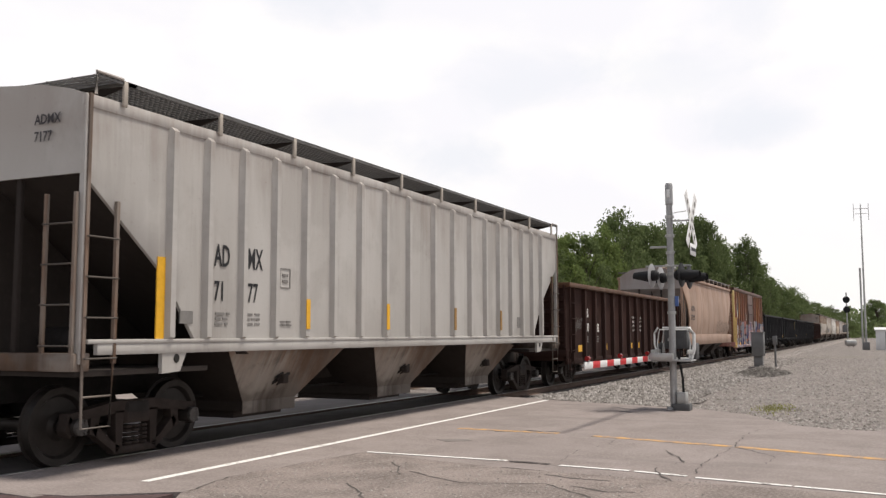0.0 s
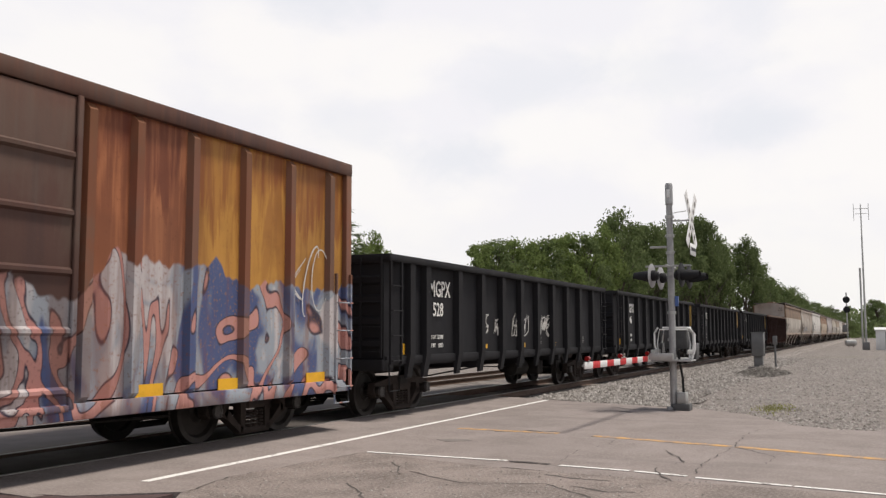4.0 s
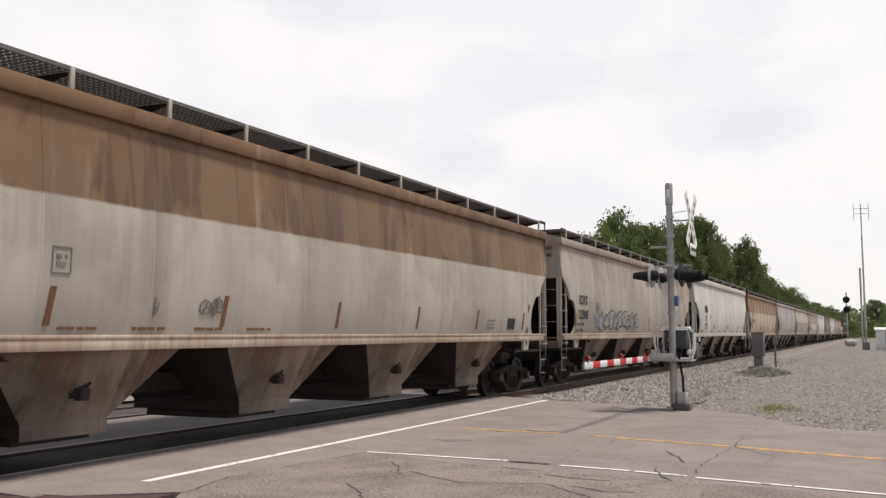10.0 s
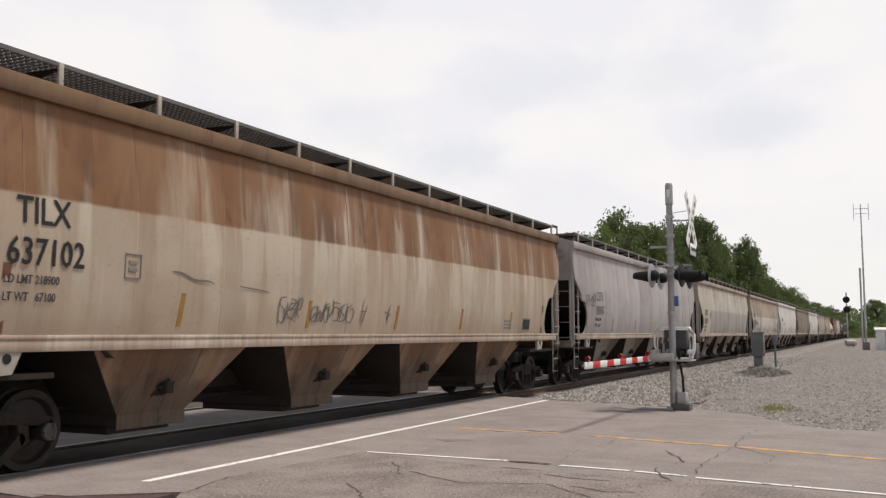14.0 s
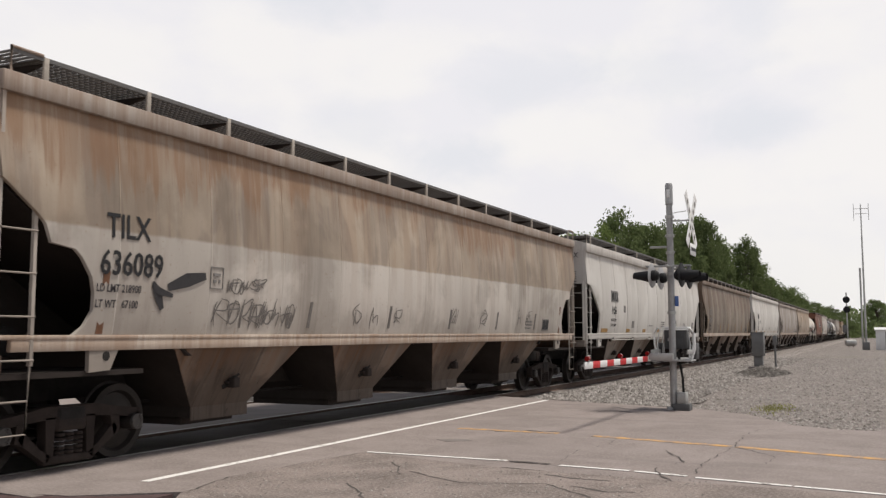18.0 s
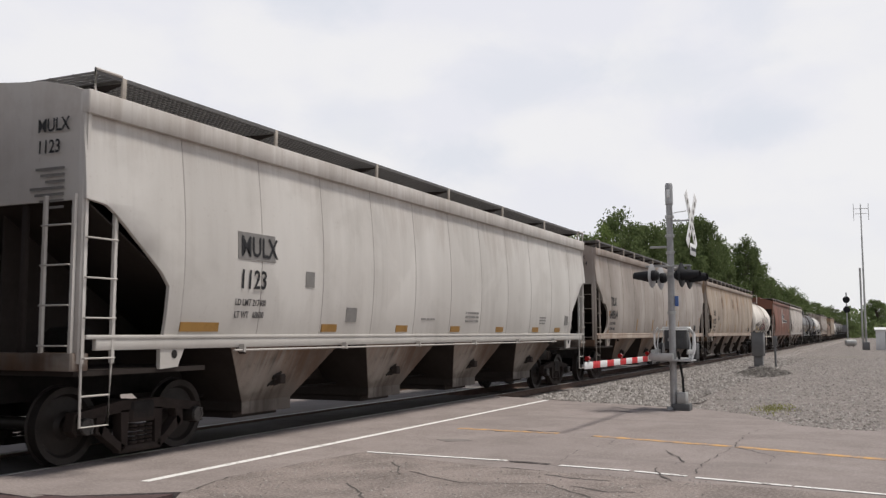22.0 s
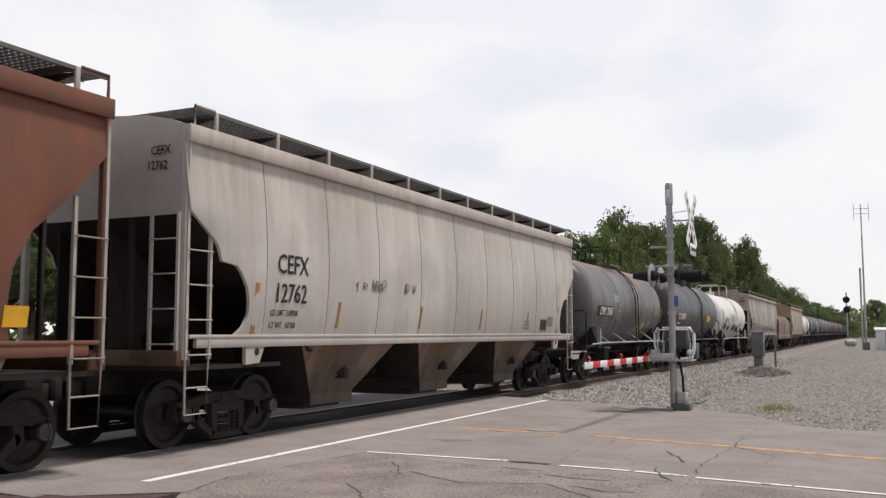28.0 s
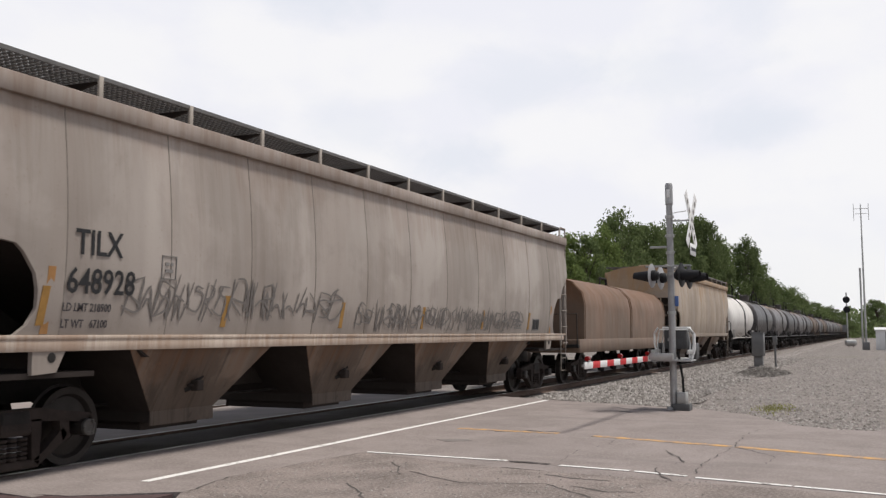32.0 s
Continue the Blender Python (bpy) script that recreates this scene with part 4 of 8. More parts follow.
for k in range(26):
    x = 78 + k * 4.6 + rt.uniform(-2, 2)
    y = 41 - 0.42 * min(k, 34) + rt.uniform(-2, 2)
    tree(x, y, (9.2 + 0.17 * k) * rt.uniform(0.72, 1.16), ("open0", 0, 1, 2, "open1", 4)[rt.randrange(6)], (LEAF, LEAF_BRIGHT, LEAF, LEAF_DARK)[rt.randrange(4)], rt.uniform(0.95, 1.3))
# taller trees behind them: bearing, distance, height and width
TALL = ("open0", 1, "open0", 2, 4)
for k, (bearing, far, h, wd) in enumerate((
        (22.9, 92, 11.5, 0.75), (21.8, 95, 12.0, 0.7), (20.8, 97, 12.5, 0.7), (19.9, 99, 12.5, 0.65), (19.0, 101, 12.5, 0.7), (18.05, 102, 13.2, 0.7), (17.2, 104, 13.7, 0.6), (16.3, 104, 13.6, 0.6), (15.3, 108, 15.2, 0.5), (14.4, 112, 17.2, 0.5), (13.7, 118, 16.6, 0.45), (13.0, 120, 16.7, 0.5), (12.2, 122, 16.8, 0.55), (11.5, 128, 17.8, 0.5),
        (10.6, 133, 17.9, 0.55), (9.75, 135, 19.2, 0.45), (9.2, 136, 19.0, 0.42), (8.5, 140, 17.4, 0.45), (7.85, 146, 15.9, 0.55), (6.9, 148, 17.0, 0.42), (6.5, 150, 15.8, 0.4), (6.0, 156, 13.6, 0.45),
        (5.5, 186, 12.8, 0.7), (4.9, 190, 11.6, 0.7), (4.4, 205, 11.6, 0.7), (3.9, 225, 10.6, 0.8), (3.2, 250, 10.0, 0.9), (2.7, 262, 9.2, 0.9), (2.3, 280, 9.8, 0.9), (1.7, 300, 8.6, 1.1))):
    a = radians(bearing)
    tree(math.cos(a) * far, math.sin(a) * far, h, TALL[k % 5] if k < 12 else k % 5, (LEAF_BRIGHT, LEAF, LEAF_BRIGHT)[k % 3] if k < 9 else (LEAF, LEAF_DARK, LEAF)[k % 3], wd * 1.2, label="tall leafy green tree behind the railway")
for k in range(22):
    tree(236 + k * 15 + rt.uniform(-4, 4), 23 + rt.uniform(0, 5), 9.0 * rt.uniform(0.8, 1.15), rt.randrange(5), (LEAF, LEAF_DARK)[k % 2], 1.15)
for x, y, h in ((330, -0.5, 13), (345, -5, 12), (352, -11, 14), (365, -17, 13), (340, -24, 14)):
    tree(x, y, h, rt.randrange(5), LEAF, 1.1)
# one joined belt of woods that closes the distance
belt = Shape()
rb = random.Random(3)
for k in range(31000):
    t = rb.random()
    if k >= 26000:
        x, y = rb.uniform(300, 430), rb.uniform(-60, 24)
        top = 4 + 1.5 * math.sin(x * 0.09 + y * 0.2)
    elif t < 0.62:
        x, y = 60 + 640 * rb.random() ** 1.3, rb.uniform(44, 60)
        top = 8 + 3 * math.sin(x * 0.11) + 2 * math.sin(x * 0.043 + 1)
    elif t < 0.8:
        x, y = rb.uniform(560, 640), rb.uniform(-60, 40)
        top = 14 + 3 * math.sin(y * 0.2) + 2 * math.sin(y * 0.53)
    else:
        x, y = rb.uniform(-20, 62), rb.uniform(42, 50)
        top = 7 + 1.5 * math.sin(x * 0.3)
    c = Vector((x, y, rb.random() ** 0.8 * top))
    a = Vector((rb.gauss(0, 1), rb.gauss(0, 1), rb.gauss(0, 1))).normalized()
    b = a.orthogonal().normalized()
    h = rb.uniform(0.3, 0.8) * (1.0 if x < 150 else 1.8)
    q = len(belt.v)
    belt.v += [tuple(c - a * h), tuple(c + b * h * 0.6), tuple(c + a * h), tuple(c - b * h * 0.6)]
    belt.f.append((q, q + 1, q + 2, q + 3))
me = bpy.data.meshes.new("far_woods")
me.from_pydata(belt.v, [], belt.f)
me.materials.append(None)
tagged(part("far_woods", me, LEAF, None, "dense green woods in the distance"), category="woods", kind="stuff")

# ---- running gear ----
HALF = 1.565            # half the width of a car
WHEEL_R = 0.46


def wheelset_shape():
    s = Shape()
    for side in (-1, 1):
        y = side * 0.7525
        s.lathe([(y + side * 0.075, 0.0), (y + side * 0.075, 0.12), (y + side * 0.03, 0.17), (y + side * 0.01, 0.34), (y + side * 0.062, 0.375), (y + side * 0.066, WHEEL_R - 0.008), (y - side * 0.045, WHEEL_R), (y - side * 0.055, WHEEL_R + 0.026), (y - side * 0.07, WHEEL_R + 0.024), (y - side * 0.075, 0.36), (y - side * 0.03, 0.33), (y - side * 0.03, 0.0)], (0, 0, 0), "y", 30)
        s.lathe([(side * 0.9, 0.0), (side * 0.9, 0.10), (side * 1.10, 0.10), (side * 1.13, 0.085), (side * 1.13, 0.0)], (0, 0, 0), "y", 12)
        for k in range(3):
            a = k * 2.094
            s.box(math.sin(a) * 0.055 - 0.016, math.sin(a) * 0.055 + 0.016, *sorted((side * 1.13, side * 1.15)), math.cos(a) * 0.055 - 0.016, math.cos(a) * 0.055 + 0.016)
    s.lathe([(-0.9, 0.08), (0.9, 0.08)], (0, 0, 0), "y", 12)
    return s


def frame_shape(side):
    """Cast side frame of a truck, with its openings, springs and bearing pedestals."""
    y0, y1 = (0.93, 1.07) if side > 0 else (-1.07, -0.93)
    s = Shape()
    s.prism([(-1.08, 0.50), (-1.05, 0.62), (-0.72, 0.66), (-0.35, 0.72), (0.35, 0.72), (0.72, 0.66), (1.05, 0.62), (1.08, 0.50), (0.72, 0.55), (0.3, 0.58), (-0.3, 0.58), (-0.72, 0.55)], y0, y1)
    for m in (-1, 1):
        s.prism([(m * 1.08, 0.62), (m * 1.12, 0.42), (m * 1.04, 0.34), (m * 1.02, 0.56)], y0, y1)
        s.prism([(m * 0.74, 0.56), (m * 0.76, 0.36), (m * 0.66, 0.32), (m * 0.60, 0.56)], y0, y1)
        s.prism([(m * 0.72, 0.40), (m * 0.66, 0.32), (m * 0.34, 0.10), (m * 0.26, 0.16), (m * 0.42, 0.26), (m * 0.66, 0.48)], y0, y1)
        s.prism([(m * 0.34, 0.16), (m * 0.24, 0.16), (m * 0.22, 0.60), (m * 0.36, 0.60)], y0, y1)
    s.box(-0.36, 0.36, y0, y1, 0.08, 0.17, 0.02)
    s.box(-0.22, 0.22, y0 - 0.03, y1 + 0.03, 0.44, 0.60, 0.03)
    for x in (-0.13, 0.0, 0.13):
        for k in range(5):
            s.lathe([(0.18 + k * 0.05, 0.05), (0.20 + k * 0.05, 0.058), (0.215 + k * 0.05, 0.05)], (x, (y0 + y1) / 2 - 0.04 * side * -1, 0), "z", 8)
    return s


CAP = plain("dull_bearing_steel", (0.075, 0.07, 0.067), 0.5, 0.3, 0.5, 9)


def bearing_cap():
    s = Shape().lathe([(0.0, 0.098), (-0.03, 0.098), (-0.04, 0.088), (-0.04, 0.058), (-0.032, 0.055), (-0.032, 0.0)], (0, 0, 0), "y", 16)
    for k in range(3):
        a = k * 2.094 + 0.5
        s.lathe([(-0.03, 0.018), (-0.055, 0.018), (-0.056, 0.0)], (math.sin(a) * 0.082, 0, math.cos(a) * 0.082), "y", 6)
    return s


def truck(car, x, wheels):
    """One truck: bolster with two side frames, and two wheelsets that turn."""
    t = part("truck", cached(("truck",), lambda: Shape().box(-0.2, 0.2, -1.1, 1.1, 0.46, 0.70, 0.03).lathe([(0.66, 0.2), (0.84, 0.2)], (0, 0, 0), "z", 14)), STEEL_DARK, car, at=pose(x, 0, 0))
    for side in (-1, 1):
        part("side_frame", cached(("side_frame", side), lambda: frame_shape(side), 40), RUSTY if side < 0 else STEEL_DARK, t, "cast steel truck side frame")
        if side < 0:
            for dx in (-0.96, 0.96):
                part("bearing_cap", cached(("bearing_cap",), bearing_cap), CAP, t, "dull grey bearing end cap", pose(dx, -1.125, WHEEL_R))
    part("brake_beam", cached(("brake",), lambda: Shape().box(-0.42, -0.36, -0.75, 0.75, 0.28, 0.36).box(0.36, 0.42, -0.75, 0.75, 0.28, 0.36)), STEEL_DARK, t)
    for dx in (-0.96, 0.96):
        ws = part("wheelset", cached(("wheelset",), wheelset_shape, 35), WHEEL, t, at=pose(dx, 0, WHEEL_R))
        wheels.append((ws, dx))
    return t


def coupler(car, x, way):
    s = Shape().box(*sorted((x, x + way * 0.62)), -0.09, 0.09, 0.74, 0.92, 0.02)
    s.box(*sorted((x + way * 0.48, x + way * 0.72)), -0.16, 0.14, 0.70, 0.98, 0.04)
    part("coupler", s, RUSTY, car)
    part("air_hose", Shape().tube([(x + way * 0.1, 0.3, 0.75), (x + way * 0.3, 0.34, 0.5), (x + way * 0.5, 0.28, 0.34), (x + way * 0.68, 0.2, 0.4)], 0.025, 6), HOSE, car)


def ladder(car, x0, x1, y, z0, z1, rungs, mat, name="ladder", low=None):
    s = Shape()
    for x in (x0, x1):
        s.box(x - 0.022, x + 0.022, y - 0.022, y + 0.022, z0, z1 if x == x0 else min(z1, low or z1))
    part(name, s, mat, car)
    for k in range(rungs):
        z = z0 + 0.06 + k * 0.45
        part("rung", cached(("rung", round(x1 - x0, 2)), lambda: Shape().tube([(0, 0, 0), (0.0, -0.03, 0), (x1 - x0, -0.03, 0), (x1 - x0, 0, 0)], 0.012, 6)), mat, car, at=pose(x0, y - 0.02, z))


def end_ladder(car, x, way, y0, y1, z0, rungs, mat):
    s = Shape()
    for y in (y0, y1):
        s.box(x - 0.02, x + 0.02, y - 0.02, y + 0.02, z0, z0 + rungs * 0.45)
    part("end_ladder", s, mat, car)
    for k in range(rungs):
        part("rung", cached(("end_rung", round(y1 - y0, 2)), lambda: Shape().tube([(0, 0, 0), (0, y1 - y0, 0)], 0.012, 6)), mat, car, at=pose(x + way * 0.05, y0, z0 + 0.1 + k * 0.45))


# ---- covered hopper ----
def bulge(z, flat=False):
    """Half width of a hopper's side at a height."""
    if flat:
        return HALF
    t = max(0.0, min(1.0, (z - 1.5) / 2.55))
    return 1.47 + 0.10 * math.sin(math.pi * (t ** 0.85)) - 0.02 * t


CUTS = {
    "round": [(1.50, 1.04), (1.62, 1.2), (1.8, 1.30), (2.0, 1.29), (2.17, 1.24), (2.38, 1.08), (2.46, 0.98), (2.5, 0.66), (2.7, 0.58), (2.8, 0.47), (3.06, 0.12), (3.12, 0.04), (3.5, 0.0), (4.05, 0.0)],
    "notch": [(1.50, 1.36), (2.12, 1.36), (2.28, 1.22), (2.9, 0.46), (3.0, 0.3), (3.04, 0.0), (3.5, 0.0), (4.05, 0.0)],
    "straight": [(1.45, 1.92), (2.26, 1.32), (3.27, 0.06), (3.32, 0.0), (4.0, 0.0), (4.1, 0.0)],
    "bow": [(1.44, 1.28), (1.8, 1.36), (2.2, 1.34), (2.6, 1.12), (3.1, 0.55), (3.57, 0.08), (3.7, 0.0), (4.05, 0.0)],
}


def cut_at(cut, z):
    rows = CUTS[cut]
    for (z0, x0), (z1, x1) in zip(rows, rows[1:]):
        if z <= z1:
            return x0 + (x1 - x0) * max(0.0, (z - z0) / (z1 - z0))
    return 0.0


def side_panel_shape(xa, xb, length, cut, side, flat, seam=0.004):
    """One side sheet of a hopper between xa and xb, trimmed to the sloping end."""
    rows = CUTS[cut]
    zs = sorted({round(rows[0][0] + (rows[-1][0] - rows[0][0]) * k / 12, 3) for k in range(13)} | {r[0] for r in rows})
    if xa > 2.0 and xb < length - 2.0:
        zs = [rows[0][0] + (rows[-1][0] - rows[0][0]) * k / 10 for k in range(11)]
    s = Shape()
    outer, inner = [], []
    cols = [0.0, 0.012, 0.5, 0.988, 1.0]
    for z in zs:
        e = cut_at(cut, z)
        a, b = max(xa, e), min(xb, length - e)
        b = max(b, a)
        row_o, row_i = [], []
        for c in cols:
            y = bulge(z, flat) - (seam if c in (0.0, 1.0) else 0.0) + (0.006 if c == 0.5 else 0)
            row_o.append((a + (b - a) * c, side * y, z))
            row_i.append((a + (b - a) * c, side * (bulge(z, flat) - 0.05), z))
        outer.append(row_o), inner.append(row_i)
    s.loft([r + list(reversed(i)) for r, i in zip(outer, inner)])
    return s


def lift(mat_y, z, flat):
    return -(bulge(z, flat) + 0.012)


def side_text(car, text, size, x, z, mat, flat=False, squeeze=0.85, extra=0.0):
    y = lift(0, z + size * 0.35, flat) - extra
    slope = 0.0 if flat else math.degrees(math.atan2(bulge(z + 0.2) - bulge(z - 0.05), 0.25))
    return lettering(text, size * 1.38, mat, car, pose(x, y, z, 90 + slope, 0, 0), squeeze=squeeze)


def side_bars(car, x, z, width, height, rows, mat, flat=False, name="stencil_block"):
    s = Shape()
    step = height / rows
    r = random.Random(int(x * 100 + z * 10))
    for k in range(rows):
        zz = z + height - (k + 0.75) * step
        a = x
        while a < x + width - 0.02:
            b = min(a + r.uniform(0.05, 0.2), x + width)
            y = lift(0, zz, flat)
            s.quadbox([(a, y, zz), (b, y, zz), (b, y + 0.01, zz), (a, y + 0.01, zz), (a, y - 0.001, zz + step * 0.5), (b, y - 0.001, zz + step * 0.5), (b, y + 0.01, zz + step * 0.5), (a, y + 0.01, zz + step * 0.5)])
            a = b + r.uniform(0.02, 0.05)
    return part(name, s, mat, car, smooth=None)


def plate(car, x, z, width, height, mat, flat=False, name="reflector", label="", lean=0.0):
    y0, y1 = lift(0, z, flat), lift(0, z + height, flat)
    s = Shape().quadbox([(x, y0, z), (x + width, y0, z), (x + width, y0 + 0.02, z), (x, y0 + 0.02, z), (x + lean, y1, z + height), (x + width + lean, y1, z + height), (x + width + lean, y1 + 0.02, z + height), (x + lean, y1 + 0.02, z + height)])
    return part(name, s, mat, car, label, smooth=None)


def end_text(car, text, size, y, z, mat, squeeze=0.85):
    return lettering(text, size * 1.38, mat, car, pose(-0.012, y, z, 90, 0, -90), squeeze=squeeze)


def strokes(x0, x1, z0, z1, seed, count):
    """Wild sprayed curves without letters, one list of points each."""
    r = random.Random(seed)
    step = (x1 - x0) / count
    for k in range(count):
        cx = x0 + (k + 0.5) * step
        a, f1, f2 = r.uniform(0, 6.28), r.uniform(0.5, 2.2), r.uniform(0.6, 2.6)
        lean, tall, wide = r.uniform(-0.35, 0.35), r.uniform(0.25, 0.6), r.uniform(0.35, 0.95)
        mid = (z0 + z1) / 2 + r.uniform(-0.12, 0.12) * (z1 - z0)
        pts = []
        for i in range(24):
            t = i / 23 * r.choice((5.0, 5.1))
            dz = math.sin(a * 2 + t * f2) * (z1 - z0) * tall
            pts.append((cx + math.cos(a + t * f1) * step * wide + lean * dz, mid + dz))
        yield [pts[0]] + [((p[0] + q[0] + o[0]) / 3, (p[1] + q[1] + o[1]) / 3) for p, q, o in zip(pts, pts[1:], pts[2:])] + [pts[-1]], r.uniform(0.5, 1.3)


def scrawl(car, x0, x1, z0, z1, mat, seed, flat=False, count=14, width=0.018, out=0.0):
    for pts, wd in strokes(x0, x1, z0, z1, seed, count):
        part("graffiti_stroke", Shape().ribbon(pts, width * wd, lambda x, z: lift(0, z, flat) - out), mat, car, smooth=None)


def tag_glyphs(x0, x1, z0, z1, seed, fill=1.0):
    """Rows of quick spray marks, none of them a letter; one list of points a stroke."""
    r = random.Random(seed)
    h, x = z1 - z0, x0
    while x < x1:
        w_ = h * r.uniform(0.4, 0.85)
        if r.random() > fill:
            x += w_ * 1.6
            continue
        gh = h * r.uniform(0.6, 1.0)
        zb, lean = z0 + r.uniform(0, h - gh), r.uniform(0.05, 0.3)
        forms = (
            (((0, 0), (0.05, 0.5), (0.1, 1.0)), ((0.1, 1.0), (0.9, 0.95), (0.85, 0.5), (0.1, 0.42), (1.0, 0.0))),
            (((0, 1), (0.22, 0.02), (0.48, 0.7), (0.74, 0.0), (1, 1.05)),),
            (((0.5, 1), (0.05, 0.7), (0.2, 0.1), (0.8, 0.1), (0.95, 0.7), (0.5, 1.0), (0.3, 0.8)),),
            (((0, 1.05), (0.05, 0.0)), ((0.05, 0.3), (0.5, 0.6), (0.8, 0.0))),
            (((0.3, 0), (0.6, 1.0)), ((0.0, 0.45), (0.95, 0.6))),
            (((0.9, 0.95), (0.2, 0.9), (0.2, 0.6), (0.85, 0.4), (0.7, 0.02), (0.0, 0.1)),))
        for stroke in forms[r.randrange(6)] + forms[r.randrange(6)][:1]:
            pts = [Vector((x + (u + r.uniform(-0.22, 0.22)) * w_ + lean * v * gh, zb + (v + r.uniform(-0.2, 0.2)) * gh)) for u, v in stroke]
            out = []
            for i in range(len(pts) - 1):
                a, b, c, d = pts[max(i - 1, 0)], pts[i], pts[i + 1], pts[min(i + 2, len(pts) - 1)]
                for t in (0.0, 0.25, 0.5, 0.75):
                    q = 0.5 * ((2 * b) + (c - a) * t + (2 * a - 5 * b + 4 * c - d) * t * t + (3 * b - a - 3 * c + d) * t ** 3)
                    out.append((q.x, q.y))
            yield out + [tuple(pts[-1])]
        x += w_ * r.uniform(0.75, 1.05)


def tag(car, x0, x1, z0, z1, mat, seed, width=0.016, fill=1.0, depth=None, label="sprayed graffiti marks"):
    depth = depth or (lambda x, z: lift(0, z, False))
    for k, pts in enumerate(tag_glyphs(x0, x1, z0, z1, seed, fill)):
        part("graffiti_mark", Shape().ribbon(pts, width, lambda x, z: depth(x, z) - 0.0004 * (k % 9)), mat, car, smooth=None)


def bubble_piece(car, x0, x1, z0, z1, count, fill_mat, line_mat, seed, uneven=0.65):
    """A row of plump sprayed shapes with dark outlines."""
    r = random.Random(seed)
    step = (x1 - x0) / count
    for k in range(count):
        cx, cz = x0 + (k + 0.5) * step, (z0 + z1) / 2 + r.uniform(-0.04, 0.06)
        hw, hh = step * r.uniform(0.5, 0.68), (z1 - z0) * r.uniform(0.38, 0.52) * (1.0 - 0.35 * (k / count))
        ring = []
        for i in range(14):
            a = i / 14 * 6.283
            e = (abs(math.cos(a)) ** 3 + abs(math.sin(a)) ** 3) ** (-1 / 3) * r.uniform(1.2 - uneven, 1.2) if uneven > 0.4 else r.uniform(1.06 - uneven, 1.06)
            ring.append((cx + math.cos(a) * hw * e + 0.12 * math.sin(a) * hh, max(z0 - 0.02, cz + math.sin(a) * hh * e)))
        out = 0.001 * (k % 3)
        s = Shape()
        s.v = [(cx, lift(0, cz, False) - 0.004 - out, cz)] + [(x, lift(0, z, False) - 0.002 - out, z) for x, z in ring]
        s.f = [(0, i + 1, (i + 1) % 14 + 1) for i in range(14)]
        part("graffiti_fill", s, fill_mat, car, "pale grey sprayed fill", smooth=None)
        line = Shape().ribbon(ring + ring[:2], 0.014, lambda x, z: lift(0, z, False) - 0.008 - out)
        line.ribbon([(cx + hw * (0.3 * math.cos(i * 0.8) + r.uniform(-0.1, 0.1)), cz + hh * 0.42 * math.sin(i * 0.8)) for i in range(r.choice((4, 6, 9)))], 0.016, lambda x, z: lift(0, z, False) - 0.009 - out)
        part("graffiti_outline", line, line_mat, car, smooth=None)


def grating_shape(x0, x1, y0, y1, z):
    s = Shape()
    s.box(x0, x1, y0, y0 + 0.012, z - 0.035, z + 0.012)
    s.box(x0, x1, y1 - 0.012, y1, z - 0.035, z + 0.012)
    n = int((x1 - x0) / 0.085)
    for k in range(n):
        x = x0 + (k + 0.5) * (x1 - x0) / n
        s.box(x - 0.016, x + 0.016, y0, y1, z - 0.012, z + 0.008)
    for y in np.linspace(y0, y1, 9)[1:-1]:
        s.box(x0, x1, y - 0.009, y + 0.009, z - 0.014, z + 0.004)
    return s


SEAM = plain("dirty_weld_seam", (0.2, 0.175, 0.15), 0.8, 0.0, 0.5, 2)
RIBS = (1.41, 2.10, 2.84, 3.60, 4.38, 5.18, 6.03, 6.92, 7.82)
POST = plain("cream_post_paint", (0.44, 0.395, 0.345), 0.6, 0.0, 0.4, 4)
# Deep shade under the cars is put into this near-black colour.
SHADE_DARK = plain("shade_dark_sheet", (0.036, 0.029, 0.026), 0.85, 0.0, 0.4, 1.2)


